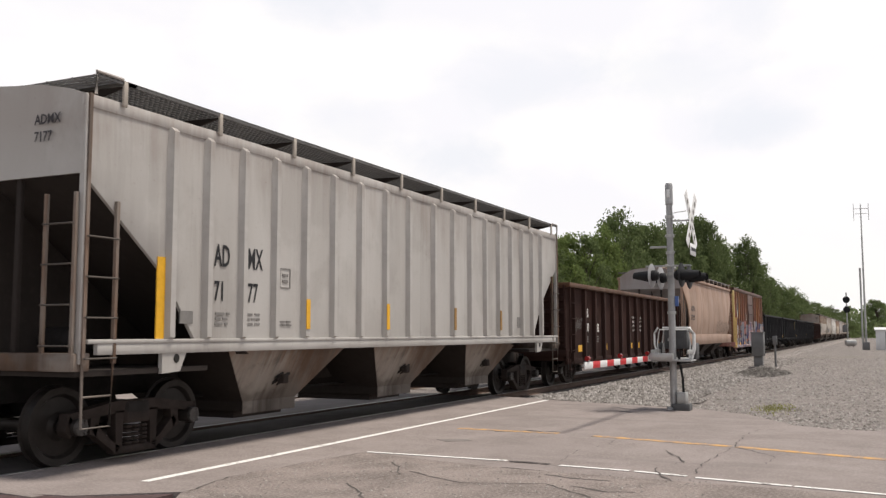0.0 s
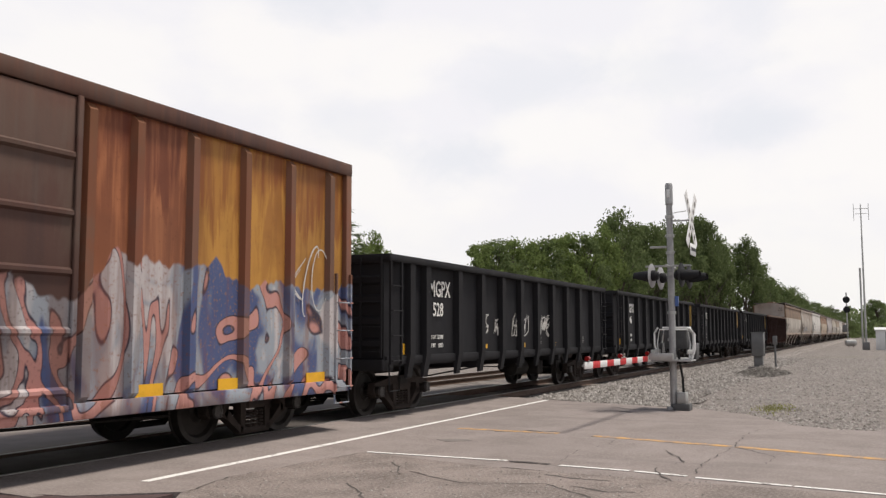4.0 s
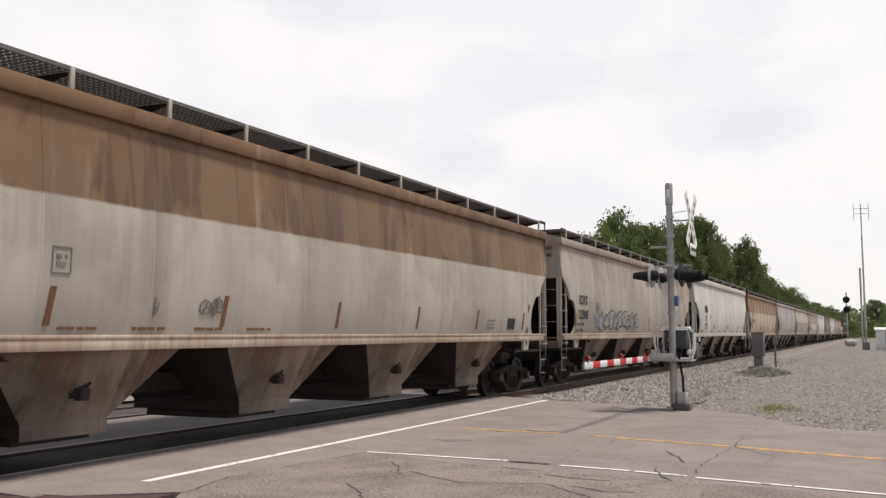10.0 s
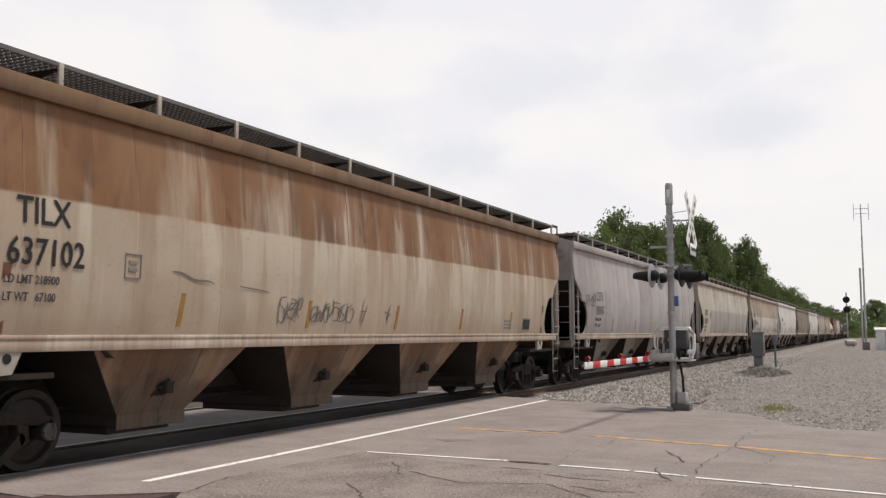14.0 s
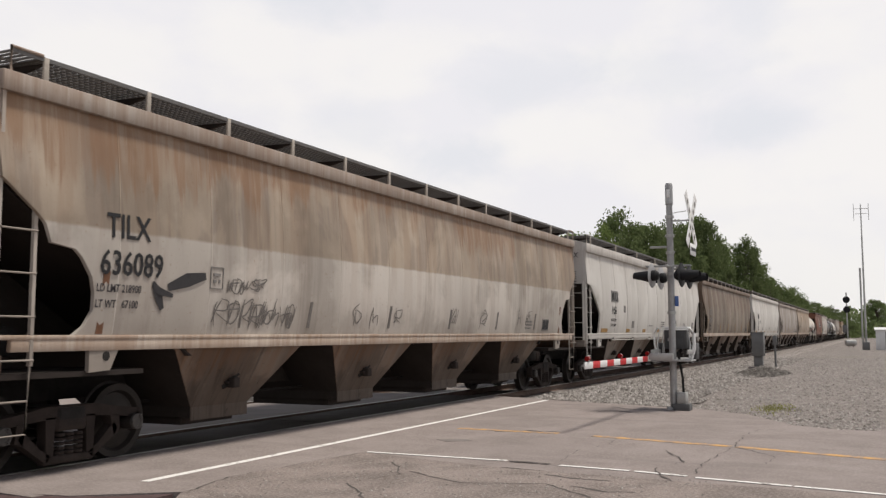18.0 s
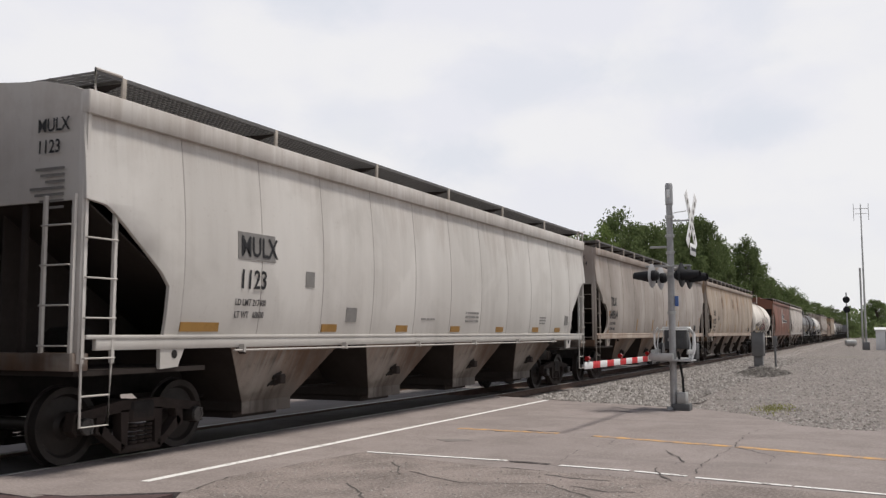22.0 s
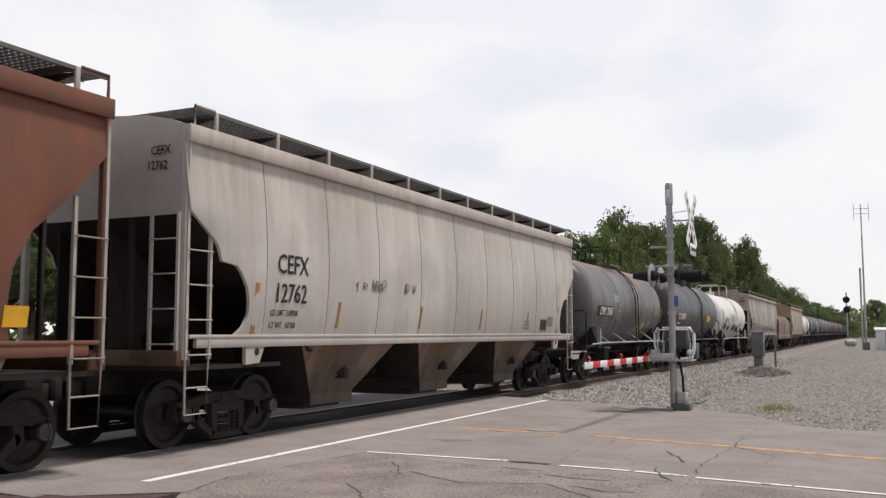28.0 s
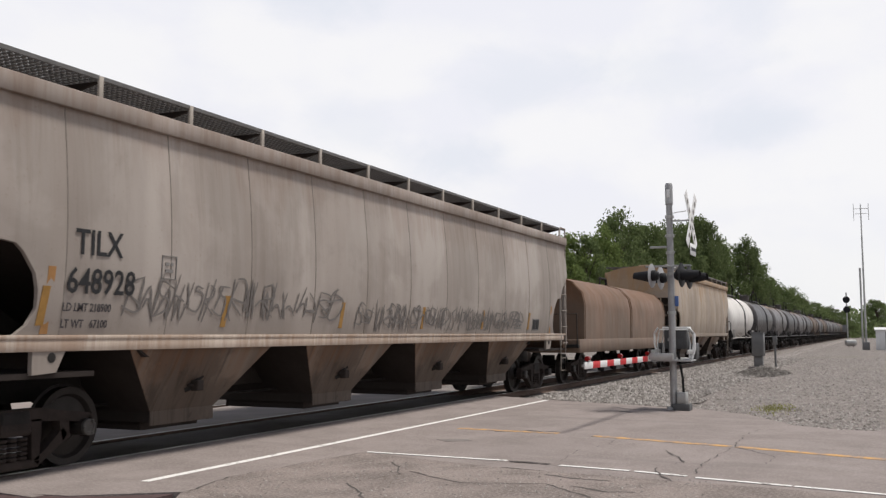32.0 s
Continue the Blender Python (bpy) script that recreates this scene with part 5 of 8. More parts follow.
def hopper(name, length, body, label, cut="round", bays=4, panels=11, fascia=0.18, lower=None, ribs=0, flat=False, tall=0.0, deep=False, post_step=1.55, trims=None, end=None, ladder_mat=None, seam=None, slope=None, sill=None, group="covered hopper cars"):
    """A covered hopper car; x runs back from its leading end."""
    car = thing(name, label, "hopper car", group=group)
    wheels = []
    lower, trims, end = lower or body, trims or body, end or body
    ladder_mat = ladder_mat or trims
    bottom = CUTS[cut][0][0]
    top = CUTS[cut][-1][0]
    for k in range(panels):
        xa, xb = length * k / panels, length * (k + 1) / panels
        part("side_panel", cached(("side_panel", length, cut, panels, k, flat), lambda: side_panel_shape(xa, xb, length, cut, -1, flat)), body, car)
    if not ribs:
        for k in range(1, panels):
            x = length * k / panels
            part("weld_seam", cached(("weld_seam", cut), lambda: Shape().loft([[(-0.008, -bulge(z) + 0.03, z), (-0.008, -bulge(z) - 0.001, z), (0.008, -bulge(z) - 0.001, z), (0.008, -bulge(z) + 0.03, z)] for z in (bottom + (top - 0.03 - bottom) * j / 10 for j in range(11))])), seam or body, car, at=pose(x, 0, 0))
    part("far_side", cached(("far_side", length, cut, flat), lambda: side_panel_shape(0, length, length, cut, 1, flat)), body, car)
    ew = bulge(top, flat)
    # side chord under the eave, roof, hatch trough
    for side in (-1, 1):
        part("roof_chord", cached(("chord", length, fascia, side, flat), lambda: Shape().box(0.0, length, *sorted((side * (ew - 0.03), side * (ew + (0.02 if flat else 0.085)))), top - 0.03, top + fascia, 0.012)), trims, car)
    ez = top + fascia

    def roof():
        sec = [(ew, ez - 0.02), (ew * 0.8, ez + 0.10), (ew * 0.5, ez + 0.2 + tall), (0.0, ez + 0.26 + tall), (-ew * 0.5, ez + 0.2 + tall), (-ew * 0.8, ez + 0.10), (-ew, ez - 0.02), (-ew, ez - 0.1), (ew, ez - 0.1)]
        return Shape().loft([[(x, y, z) for y, z in sec] for x in (0.08, length - 0.08)])
    part("roof", cached(("roof", length, fascia, tall, flat), roof), trims, car)
    part("hatch_trough", cached(("hatch", length), lambda: Shape().box(1.2, length - 1.2, -0.3, 0.3, ez + 0.2 + tall, ez + 0.38 + tall, 0.04)), trims, car)
    if ribs:
        for k in range(ribs):
            x = RIBS[k] if k < 9 else length - RIBS[17 - k]
            zb = bottom + 0.02
            part("rib", cached(("rib", bottom), lambda: Shape().loft([[(-0.075, -HALF, z), (-0.045, -HALF - o, z), (0.045, -HALF - o, z), (0.075, -HALF, z)] for z, o in ((zb - 0.03, 0.0), (zb + 0.02, 0.085), (top - 0.05, 0.085), (top + 0.02, 0.0))])), body, car, at=pose(x, 0, 0))
    # ends
    slope_z = CUTS[cut][-3][0] if cut != "round" else 3.08
    for x, way in ((0.0, 1), (length, -1)):
        sec = [(-ew, slope_z), (ew, slope_z), (ew, ez), (ew * 0.6, ez + 0.16 + tall), (0, ez + 0.25 + tall), (-ew * 0.6, ez + 0.16 + tall), (-ew, ez)]
        part("end_sheet", Shape().loft([[(x + way * 0.02, y, z) for y, z in sec], [(x + way * 0.07, y, z) for y, z in sec]]), end, car)
        # Shade below the sloping ends is coloured in: sheet, webs and braces near black.
        part("slope_sheet", Shape().quadbox([(x + way * 0.05, -ew, slope_z), (x + way * 0.05, ew, slope_z), (x + way * 3.0, ew, 1.25), (x + way * 3.0, -ew, 1.25), (x + way * 0.09, -ew, slope_z), (x + way * 0.09, ew, slope_z), (x + way * 3.05, ew, 1.25), (x + way * 3.05, -ew, 1.25)]), slope or SHADE_DARK, car)
        for side in (-1, 1):
            part("corner_post", cached(("corner_post", side, flat, ez), lambda: Shape().box(-0.045, 0.045, *sorted((side * (ew - 0.06), side * (ew + 0.03))), 1.2, ez - 0.02, 0.01)), trims, car, at=pose(x + way * 0.05, 0, 0))
        for y in (-0.06, 0.9):
            part("slope_web", Shape().prism([(x + way * 0.16, 1.1), (x + way * 0.16, slope_z - 0.1), (x + way * 2.9, 1.3), (x + way * 2.9, 1.1)], y, y + 0.03), SHADE_DARK, car)
        part("end_brace", Shape().box(*sorted((x + way * 0.05, x + way * 0.11)), -0.55, -0.47, 1.2, slope_z, 0.01), SHADE_DARK, car)
        part("end_brace", Shape().box(*sorted((x + way * 0.05, x + way * 0.11)), 0.47, 0.55, 1.2, slope_z, 0.01), SHADE_DARK, car)
        part("end_sill", Shape().box(*sorted((x - way * 0.06, x + way * 0.2)), -ew, ew, 1.12, 1.32, 0.02), lower, car)
        part("stub_sill", Shape().box(*sorted((x - way * 0.3, x + way * 3.2)), -0.2, 0.2, 0.72, 1.08, 0.02), STEEL_DARK, car)
        part("shear_plate", Shape().box(*sorted((x, x + way * 2.2)), -ew + 0.02, ew - 0.02, 1.06, 1.12), SHADE_DARK, car)
        part("air_reservoir", Shape().lathe([(-0.5, 0.0), (-0.48, 0.17), (0.48, 0.17), (0.5, 0.0)], (x + way * 0.95, -0.1, 1.45), "y", 14), STEEL_DARK, car)
        coupler(car, x - way * 0.1, -way)
        tx = x + way * 1.46
        truck(car, tx, wheels)
        part("bolster_bracket", Shape().prism([(-0.2, bottom - 0.02), (0.3, bottom - 0.02), (0.12, bottom - 0.38), (-0.2, bottom - 0.4)], -ew - 0.03, -ew + 0.03), trims, car, at=pose(x + way * 1.5 if way > 0 else x - 1.55, 0, 0))
        # No opening is cut: a black disc paints the hole's shaded inside.
        part("jack_hole", cached(("hole",), lambda: Shape().lathe([(-0.004, 0.0), (-0.004, 0.05), (0.0, 0.055)], (0, 0, 0), "y", 14)), BLACKISH, car, at=pose(x + way * 1.55, -ew - 0.034, bottom - 0.22))
        # corner ladder and steps
        a, b = sorted((x + way * 0.05, x + way * 0.5))
        ladder(car, a if way > 0 else b, b if way > 0 else a, -ew - 0.03, 1.2, ez, 4, ladder_mat, low=3.05)
        step = Shape().tube([(a, -ew - 0.03, 1.22), (a + 0.02, -ew - 0.02, 0.5), (b - 0.02, -ew - 0.02, 0.5), (b, -ew - 0.03, 1.22)], 0.016, 6)
        part("sill_step", step.tube([(a + 0.01, -ew - 0.02, 0.84), (b - 0.01, -ew - 0.02, 0.84)], 0.013, 6), ladder_mat, car)
        if way > 0:
            end_ladder(car, x - 0.03, -1, -ew + 0.05, -ew + 0.5, 1.3, 4, ladder_mat)
    # side sill
    z0 = bottom - (0.48 if deep else 0.155)
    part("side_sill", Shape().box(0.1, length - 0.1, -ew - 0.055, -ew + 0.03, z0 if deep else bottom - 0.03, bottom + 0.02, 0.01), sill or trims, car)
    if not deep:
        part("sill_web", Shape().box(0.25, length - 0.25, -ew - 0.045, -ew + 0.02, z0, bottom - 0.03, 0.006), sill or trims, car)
    part("far_sill", Shape().box(0.1, length - 0.1, ew - 0.05, ew + 0.04, z0, bottom + 0.02), trims, car)
    # bays
    first, last = 2.3, length - 2.3
    pitch = (last - first) / bays

    wide, slim, zt = pitch * 0.385, pitch * 0.165, z0 + 0.04

    def bay():
        def ring(hx, hy, z):
            return [(-hx, -hy, z), (hx, -hy, z), (hx, hy, z), (-hx, hy, z)]
        return Shape().loft([ring(slim, 1.0, 0.40), ring(slim, 1.0, 0.54), ring(wide, 1.42, zt)])

    def bay_side():
        s = Shape()
        for (x0, y0, za), (x1, y1, zb) in (((slim, 1.0, 0.36), (slim, 1.0, 0.54)), ((slim, 1.0, 0.54), (wide, 1.42, zt))):
            s.quadbox([(-x0, -y0 - 0.014, za), (x0, -y0 - 0.014, za), (x0, -y0 - 0.002, za), (-x0, -y0 - 0.002, za), (-x1, -y1 - 0.014, zb), (x1, -y1 - 0.014, zb), (x1, -y1 - 0.002, zb), (-x1, -y1 - 0.002, zb)])
        return s

    def gate_shape():
        s = Shape().box(-slim + 0.06, slim - 0.06, -0.8, 0.8, 0.29, 0.40, 0.01)
        return s.box(slim - 0.06, slim + 0.22, -0.6, 0.6, 0.32, 0.37).tube([(slim + 0.1, -0.85, 0.36), (slim + 0.1, 0.85, 0.36)], 0.03, 8)

    def bracket():
        y = 1.0 + (0.42) * 0.5
        return Shape().box(-0.07, 0.07, -y - 0.1, -y + 0.02, 0.78, 0.92, 0.015).box(-0.13, 0.13, -y - 0.035, -y + 0.02, 0.84, 0.87)

    def grease():
        r = random.Random(round(pitch * 100))
        s = Shape()

        def depth(x, z):
            return -1.0 - 0.42 * (z - 0.54) / (zt - 0.54) - 0.021
        for n in range(6):
            x, z = r.uniform(-0.16, 0.04), r.uniform(0.74, 0.88)
            s.ribbon([(x + 0.06 * i, z + 0.03 * i + r.uniform(-0.02, 0.02)) for i in range(4)], r.uniform(0.02, 0.04), lambda a, b: depth(a, b) - 0.001 * n)
        return s
    part("car_floor", Shape().box(1.6, length - 1.6, -1.4, 1.4, zt + 0.002, zt + 0.05), SHADE_DARK, car)
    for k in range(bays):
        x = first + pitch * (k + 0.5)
        b = part("hopper_bay", cached(("bay", round(pitch, 3), deep), bay, None), SHADE_DARK, car, "sloping discharge hopper in a shade-dark colour", pose(x, 0, 0))
        part("bay_side_sheet", cached(("bay_side", round(pitch, 3), deep), bay_side, None), lower, b, "grimy side sheet, darkened for shade")
        part("outlet_gate", cached(("outlet", round(pitch, 3)), gate_shape), SHADE_DARK, b)
        part("vibrator_bracket", cached(("bracket",), bracket), SHADE_DARK, b)
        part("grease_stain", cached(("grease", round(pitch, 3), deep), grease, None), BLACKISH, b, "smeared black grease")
    part("centre_sill", Shape().box(2.0, length - 2.0, -0.15, 0.15, 0.72, 0.98), SHADE_DARK, car)
    part("brake_pipe", Shape().tube([(1.8, -0.35, 0.62), (length - 1.8, -0.35, 0.62)], 0.02, 6), STEEL_DARK, car)
    # roof walk
    wz = ez + 0.24
    yn = ew + 0.06
    for side in (-1, 1):
        part("roof_walk", cached(("walkway", length, side, ez), lambda: grating_shape(0.5, length - 0.5, *sorted((side * yn, side * (yn - 0.7))), wz)), GRATING, car, "dark steel roof walkway grating")
    for x in (0.12, length - 0.72):
        part("end_walk", cached(("endwalk", ez, flat), lambda: grating_shape(0, 0.6, -yn, yn, wz)), GRATING, car, at=pose(x, 0, 0))
    posts = max(4, round((length - 1.2) / post_step))
    for k in range(posts + 1):
        x = 0.55 + (length - 1.1) * k / posts
        part("walk_post", cached(("walk_post", ez, flat), lambda: Shape().box(-0.035, 0.035, -yn - 0.004, -yn + 0.03, ez - 0.05, wz + 0.01, 0.006)), POST, car, at=pose(x, 0, 0))
        part("walk_bracket", cached(("walk_bracket", ez, flat), lambda: Shape().quadbox([(-0.02, -yn + 0.7, ez + 0.05), (0.02, -yn + 0.7, ez + 0.05), (0.02, -yn + 0.75, ez + 0.05), (-0.02, -yn + 0.75, ez + 0.05), (-0.02, -yn, wz - 0.05), (0.02, -yn, wz - 0.05), (0.02, -yn + 0.75, wz - 0.03), (-0.02, -yn + 0.75, wz - 0.03)])), SHADE_DARK, car, at=pose(x, 0, 0))
    for x, way in ((0.1, 1), (length - 0.1, -1)):
        part("grab_iron", Shape().tube([(x, -yn, ez), (x, -yn, wz + 0.02), (x + way * 0.4, -yn, wz + 0.02)], 0.02, 6), trims, car)
    return car, wheels


# ---- gondola ----
FOOT = 0.74             # lower edge of the older gondolas' sides


def gondola(length, body, label, spots, top=2.98, taper=True, end_panel=None, post_depth=0.13, chord=None):
    car = thing("gondola_car", label, "gondola car", group="gondola cars")
    wheels = []
    yw = HALF - post_depth
    foot = 1.06 if taper else FOOT
    for side in (-1, 1):
        part("top_chord", Shape().box(-0.04, length + 0.04, *sorted((side * (yw - 0.02), side * (HALF + 0.03))), top - 0.13, top, 0.018), chord or body, car)
        if side > 0:
            part("far_side", Shape().box(0, length, yw - 0.03, yw, foot, top - 0.12), body, car)
        part("bottom_chord", Shape().box(0.05, length - 0.05, *sorted((side * (yw - 0.05), side * (yw + (0.05 if taper else 0.03)))), foot - 0.1, foot + 0.06, 0.01), body, car)
    edges = [0.0] + list(spots) + [length]
    for a, b in zip(edges, edges[1:]):
        part("side_sheet", cached(("side_sheet", a, b, yw, foot, top), lambda: Shape().loft([[(a + x, -yw + d, z) for x, d in ((0.0, 0.0), ((b - a) * 0.15, 0.0), ((b - a) * 0.5, 0.022), ((b - a) * 0.85, 0.0), (b - a, 0.0))] + [(b, -yw + 0.06, z), (a, -yw + 0.06, z)] for z in (foot, foot + 0.35, (foot + top) / 2, top - 0.5, top - 0.12)])), body, car)
    for x in spots:
        def post_shape():
            s = Shape()
            d, wd = post_depth, 0.1 if taper else 0.08
            rows = [(0.69, 0.01), (0.71, d * 0.4), (1.14, d), (1.16, d), (top - 0.13, d)] if taper else [(foot - 0.06, 0.03), (foot + 0.02, d * 0.85), (1.4, d * 0.85), (top - 0.13, d * 0.85)]
            return s.loft([[(-wd - 0.01, -yw, z), (-wd, -yw - o, z), (wd, -yw - o, z), (wd + 0.01, -yw, z)] for z, o in rows])
        part("side_post", cached(("side_post", top, taper, post_depth), post_shape), body, car, at=pose(x, 0, 0))
    for x, way in ((0, 1), (length, -1)):
        part("end_wall", Shape().box(*sorted((x, x + way * 0.06)), -yw, yw, foot, top - 0.02, 0.01), body, car)
        part("end_chord", Shape().box(*sorted((x - way * 0.05, x + way * 0.1)), -yw, yw, top - 0.16, top + 0.0, 0.015), chord or body, car)
        for z in (1.35, 1.75, 2.15, 2.5):
            part("end_rib", Shape().loft([[(x - way * o, y, z + dz) for o, dz in ((0, -0.09), (0.06, -0.05), (0.06, 0.05), (0, 0.09))] for y in (-yw + 0.02, yw - 0.02)]), body, car)
        part("end_sill", Shape().box(*sorted((x - way * 0.1, x + way * 0.3)), -yw - 0.05, yw + 0.05, 0.86, 1.06, 0.02), body, car)
        coupler(car, x - way * 0.1, -way)
        truck(car, x + way * 1.42, wheels)
        a, b = sorted((x + way * 0.03, x + way * 0.44))
        ladder(car, a, b, -yw - post_depth, 0.98, top - 0.1, 4, body)
        part("sill_step", Shape().tube([(a, -yw - 0.1, 1.0), (a + 0.02, -yw - 0.1, 0.5), (b - 0.02, -yw - 0.1, 0.5), (b, -yw - 0.1, 1.0)], 0.016, 6), body, car)
        end_ladder(car, x - way * 0.06, -way, -yw + 0.02, -yw + 0.45, 1.1, 4, body)
    part("floor", Shape().box(0.05, length - 0.05, -yw, yw, 0.93, 0.99), body, car)
    part("centre_sill", Shape().box(-0.2, length + 0.2, -0.2, 0.2, 0.72, 0.95), STEEL_DARK, car)
    part("brake_reservoir", Shape().lathe([(-0.5, 0.0), (-0.45, 0.2), (0.45, 0.2), (0.5, 0.0)], (length * 0.607, -0.65, 0.62), "x", 16), STEEL_DARK, car)
    part("brake_valve", Shape().box(length * 0.68, length * 0.71, -0.9, -0.55, 0.42, 0.8, 0.03), STEEL_DARK, car)
    part("brake_rod", Shape().tube([(1.8, -0.6, 0.55), (length * 0.45, -0.5, 0.72), (length - 2, -0.6, 0.5)], 0.018, 6), STEEL_DARK, car)
    for k in range(3):
        part("cross_bearer", Shape().box(length * (0.3 + 0.2 * k) - 0.08, length * (0.3 + 0.2 * k) + 0.08, -yw, yw, 0.78, 0.95), body, car)
    if end_panel:
        part("end_post", Shape().box(length - 0.53, length - 0.4, -yw - 0.08, -yw + 0.01, 1.85, top - 0.14, 0.01), end_panel, car, "yellow painted end post")
    return car, wheels


# ---- tank car ----
FRONT, HEAD = 0.24, 0.5   # where a tank's dished head begins, and its depth


def head_x(y, z, diameter):
    """Where the leading head of a tank lies at a place across it."""
    q = min(0.98, math.hypot(y, z - 1.06 - diameter / 2) / (diameter / 2))
    return FRONT + HEAD * (1 - math.sqrt(1 - q * q) ** 0.8)


def head_patch(car, poly, mat, diameter, label="", name="graffiti_mark", out=0.006):
    """A flat painted shape on the leading head, given by its corners (y, z)."""
    s = Shape()
    s.loft([[(head_x(y, z, diameter) - out, y, z) for y, z in poly], [(head_x(y, z, diameter) + 0.01, y, z) for y, z in poly]])
    return part(name, s, mat, car, label, smooth=None)


def tank_car(length, shell, label, diameter=2.95, dome=0, gear=None, rail=None, xm=6.6, short=False):
    car = thing("tank_car", label, "tank car", group="tank cars")
    wheels = []
    gear, rail = gear or shell, rail or BLACKISH
    r, zc = diameter / 2, 1.06 + diameter / 2
    x0, x1 = FRONT, length - 0.5
    prof = []
    for k in range(11):
        a = k / 10 * math.pi / 2
        prof.append((x0 + HEAD * (1 - math.sin(a) ** 0.8), r * math.cos(a) if k < 10 else 0.0))
    prof.reverse()
    body = prof + [(x0 + HEAD + (x1 - x0 - 2 * HEAD) * k / 5, r + (0.004 if k in (1, 4) else 0)) for k in range(1, 5)] + [(x1 + x0 - d, rr) for d, rr in reversed(prof)]
    part("tank_shell", cached(("tank_shell", length, diameter), lambda: Shape().lathe(body, (0, 0, zc), "x", 48), 50), shell, car)
    for x in (x0 + HEAD, x0 + HEAD + (x1 - x0 - 2 * HEAD) / 3, x0 + HEAD + (x1 - x0 - 2 * HEAD) * 2 / 3, x1 - HEAD):
        part("weld_band", cached(("weld", diameter), lambda: Shape().lathe([(-0.012, r), (-0.006, r + 0.008), (0.006, r + 0.008), (0.012, r)], (0, 0, zc), "x", 48)), shell, car, at=pose(x, 0, 0))
    for x, way in ((0.0, 1), (length, -1)):
        part("stub_sill", Shape().box(*sorted((x - way * 0.2, x + way * 2.6)), -0.2, 0.2, 0.74, 1.10, 0.02), BLACKISH, car)
        part("saddle", Shape().loft([[(x + way * 1.6 + dx, y, z) for y, z in [(-1.42, 1.28), (-1.0, 1.0), (1.0, 1.0), (1.42, 1.28)] + [(r * math.sin(t), zc - r * math.cos(t)) for t in (1.0, 0.6, 0.2, -0.2, -0.6, -1.0)]] for dx in (-0.2, 0.2)]), BLACKISH, car)
        part("end_platform", Shape().box(*sorted((x, x + way * 1.1)), -1.5, 1.5, 1.10, 1.16, 0.01), BLACKISH, car)
        part("head_block", Shape().box(*sorted((x - way * 0.04, x + way * 0.04)), -1.5, 1.5, 1.0, 1.18, 0.01), BLACKISH, car)
        for side in (-1, 1):
            y = side * 1.48
            part("handrail", Shape().tube([(x + way * 0.06, side * 0.5, 2.22), (x + way * 0.06, y - side * 0.08, 2.22), (x + way * 0.06, y, 2.14), (x + way * 0.06, y, 1.16)], 0.022, 7), rail, car)
            part("rail_brace", Shape().tube([(x + way * 0.06, side * 0.55, 2.2), (x + way * 0.06, side * 1.2, 1.2)], 0.02, 6), rail, car)
        part("rail_bar", Shape().tube([(x + way * 0.06, -0.6, 2.22), (x + way * 0.06, 0.6, 2.22)], 0.02, 6), rail, car)
        a, b = sorted((x + way * 0.1, x + way * 0.5))
        part("sill_step", Shape().tube([(a, -1.5, 1.15), (a, -1.5, 0.5), (b, -1.5, 0.5), (b, -1.5, 1.15)], 0.018, 6), rail, car)
        part("side_stake", Shape().prism([(-0.05, 1.15), (0.06, 1.15), (0.06, 1.62), (-0.05, 1.72)], -1.52, -1.40), gear, car, at=pose(x + way * 1.55, 0, 0))
        part("brake_cylinder", Shape().lathe([(-0.3, 0.0), (-0.28, 0.13), (0.28, 0.13), (0.3, 0.0)], (x + way * 0.6, -0.7, 1.32), "x", 14), GALV if way < 0 else BLACKISH, car)
        coupler(car, x - way * 0.1, -way)
        truck(car, x + way * 1.3, wheels)
    part("side_rail", Shape().tube([(0.6, -1.5, 1.18), (1.6, -1.52, 1.22), (length - 1.6, -1.52, 1.22), (length - 0.6, -1.5, 1.18)], 0.028, 8), gear, car)
    for k in range(4):
        x = 2.6 + (length - 5.2) * k / 3
        part("rail_stay", cached(("rail_stay",), lambda: Shape().tube([(0, -1.52, 1.22), (-0.35, -1.05, 1.62)], 0.02, 6)), gear, car, at=pose(x, 0, 0))
    # ladder up the side and over, then the platform round the valves
    lad = Shape()
    for dx in (-0.2, 0.2):
        lad.tube([(xm + dx, -1.53, 0.55), (xm + dx, -1.53, zc)] + [(xm + dx, -(r + 0.08) * math.cos(a), zc + (r + 0.08) * math.sin(a)) for a in (0.25, 0.5, 0.75, 1.0, 1.2)], 0.02, 6)
    part("ladder", lad, rail if rail != BLACKISH else BLACKISH, car)
    for k in range(10):
        z = 0.62 + k * 0.36
        if z < zc:
            y, zz = -1.53, z
        else:
            a = min(1.2, (z - zc) / r)
            y, zz = -(r + 0.08) * math.cos(a), zc + (r + 0.08) * math.sin(a)
        part("rung", cached(("tank_rung",), lambda: Shape().tube([(-0.2, 0, 0), (0.2, 0, 0)], 0.014, 6)), rail, car, at=pose(xm, y, zz))
    zt = zc + r
    part("platform", grating_shape(xm - (1.1 if short else 3.2), xm + 0.5, -0.85, 0.85, zt + 0.0), GRATING, car)
    rz = Shape()
    if short:
        for x, y0, y1 in ((xm + 0.48, -0.85, 0.85), (xm - 1.05, -0.6, 0.85)):
            rz.tube([(x, y0, zt - 0.1), (x, y0, zt + 0.5), (x, y0 + 0.14, zt + 0.64), (x, y1 - 0.14, zt + 0.64), (x, y1, zt + 0.5), (x, y1, zt - 0.1)], 0.024, 7)
            rz.tube([(x, y0 + 0.5, zt + 0.64), (x, y0 + 0.5, zt)], 0.018, 6)
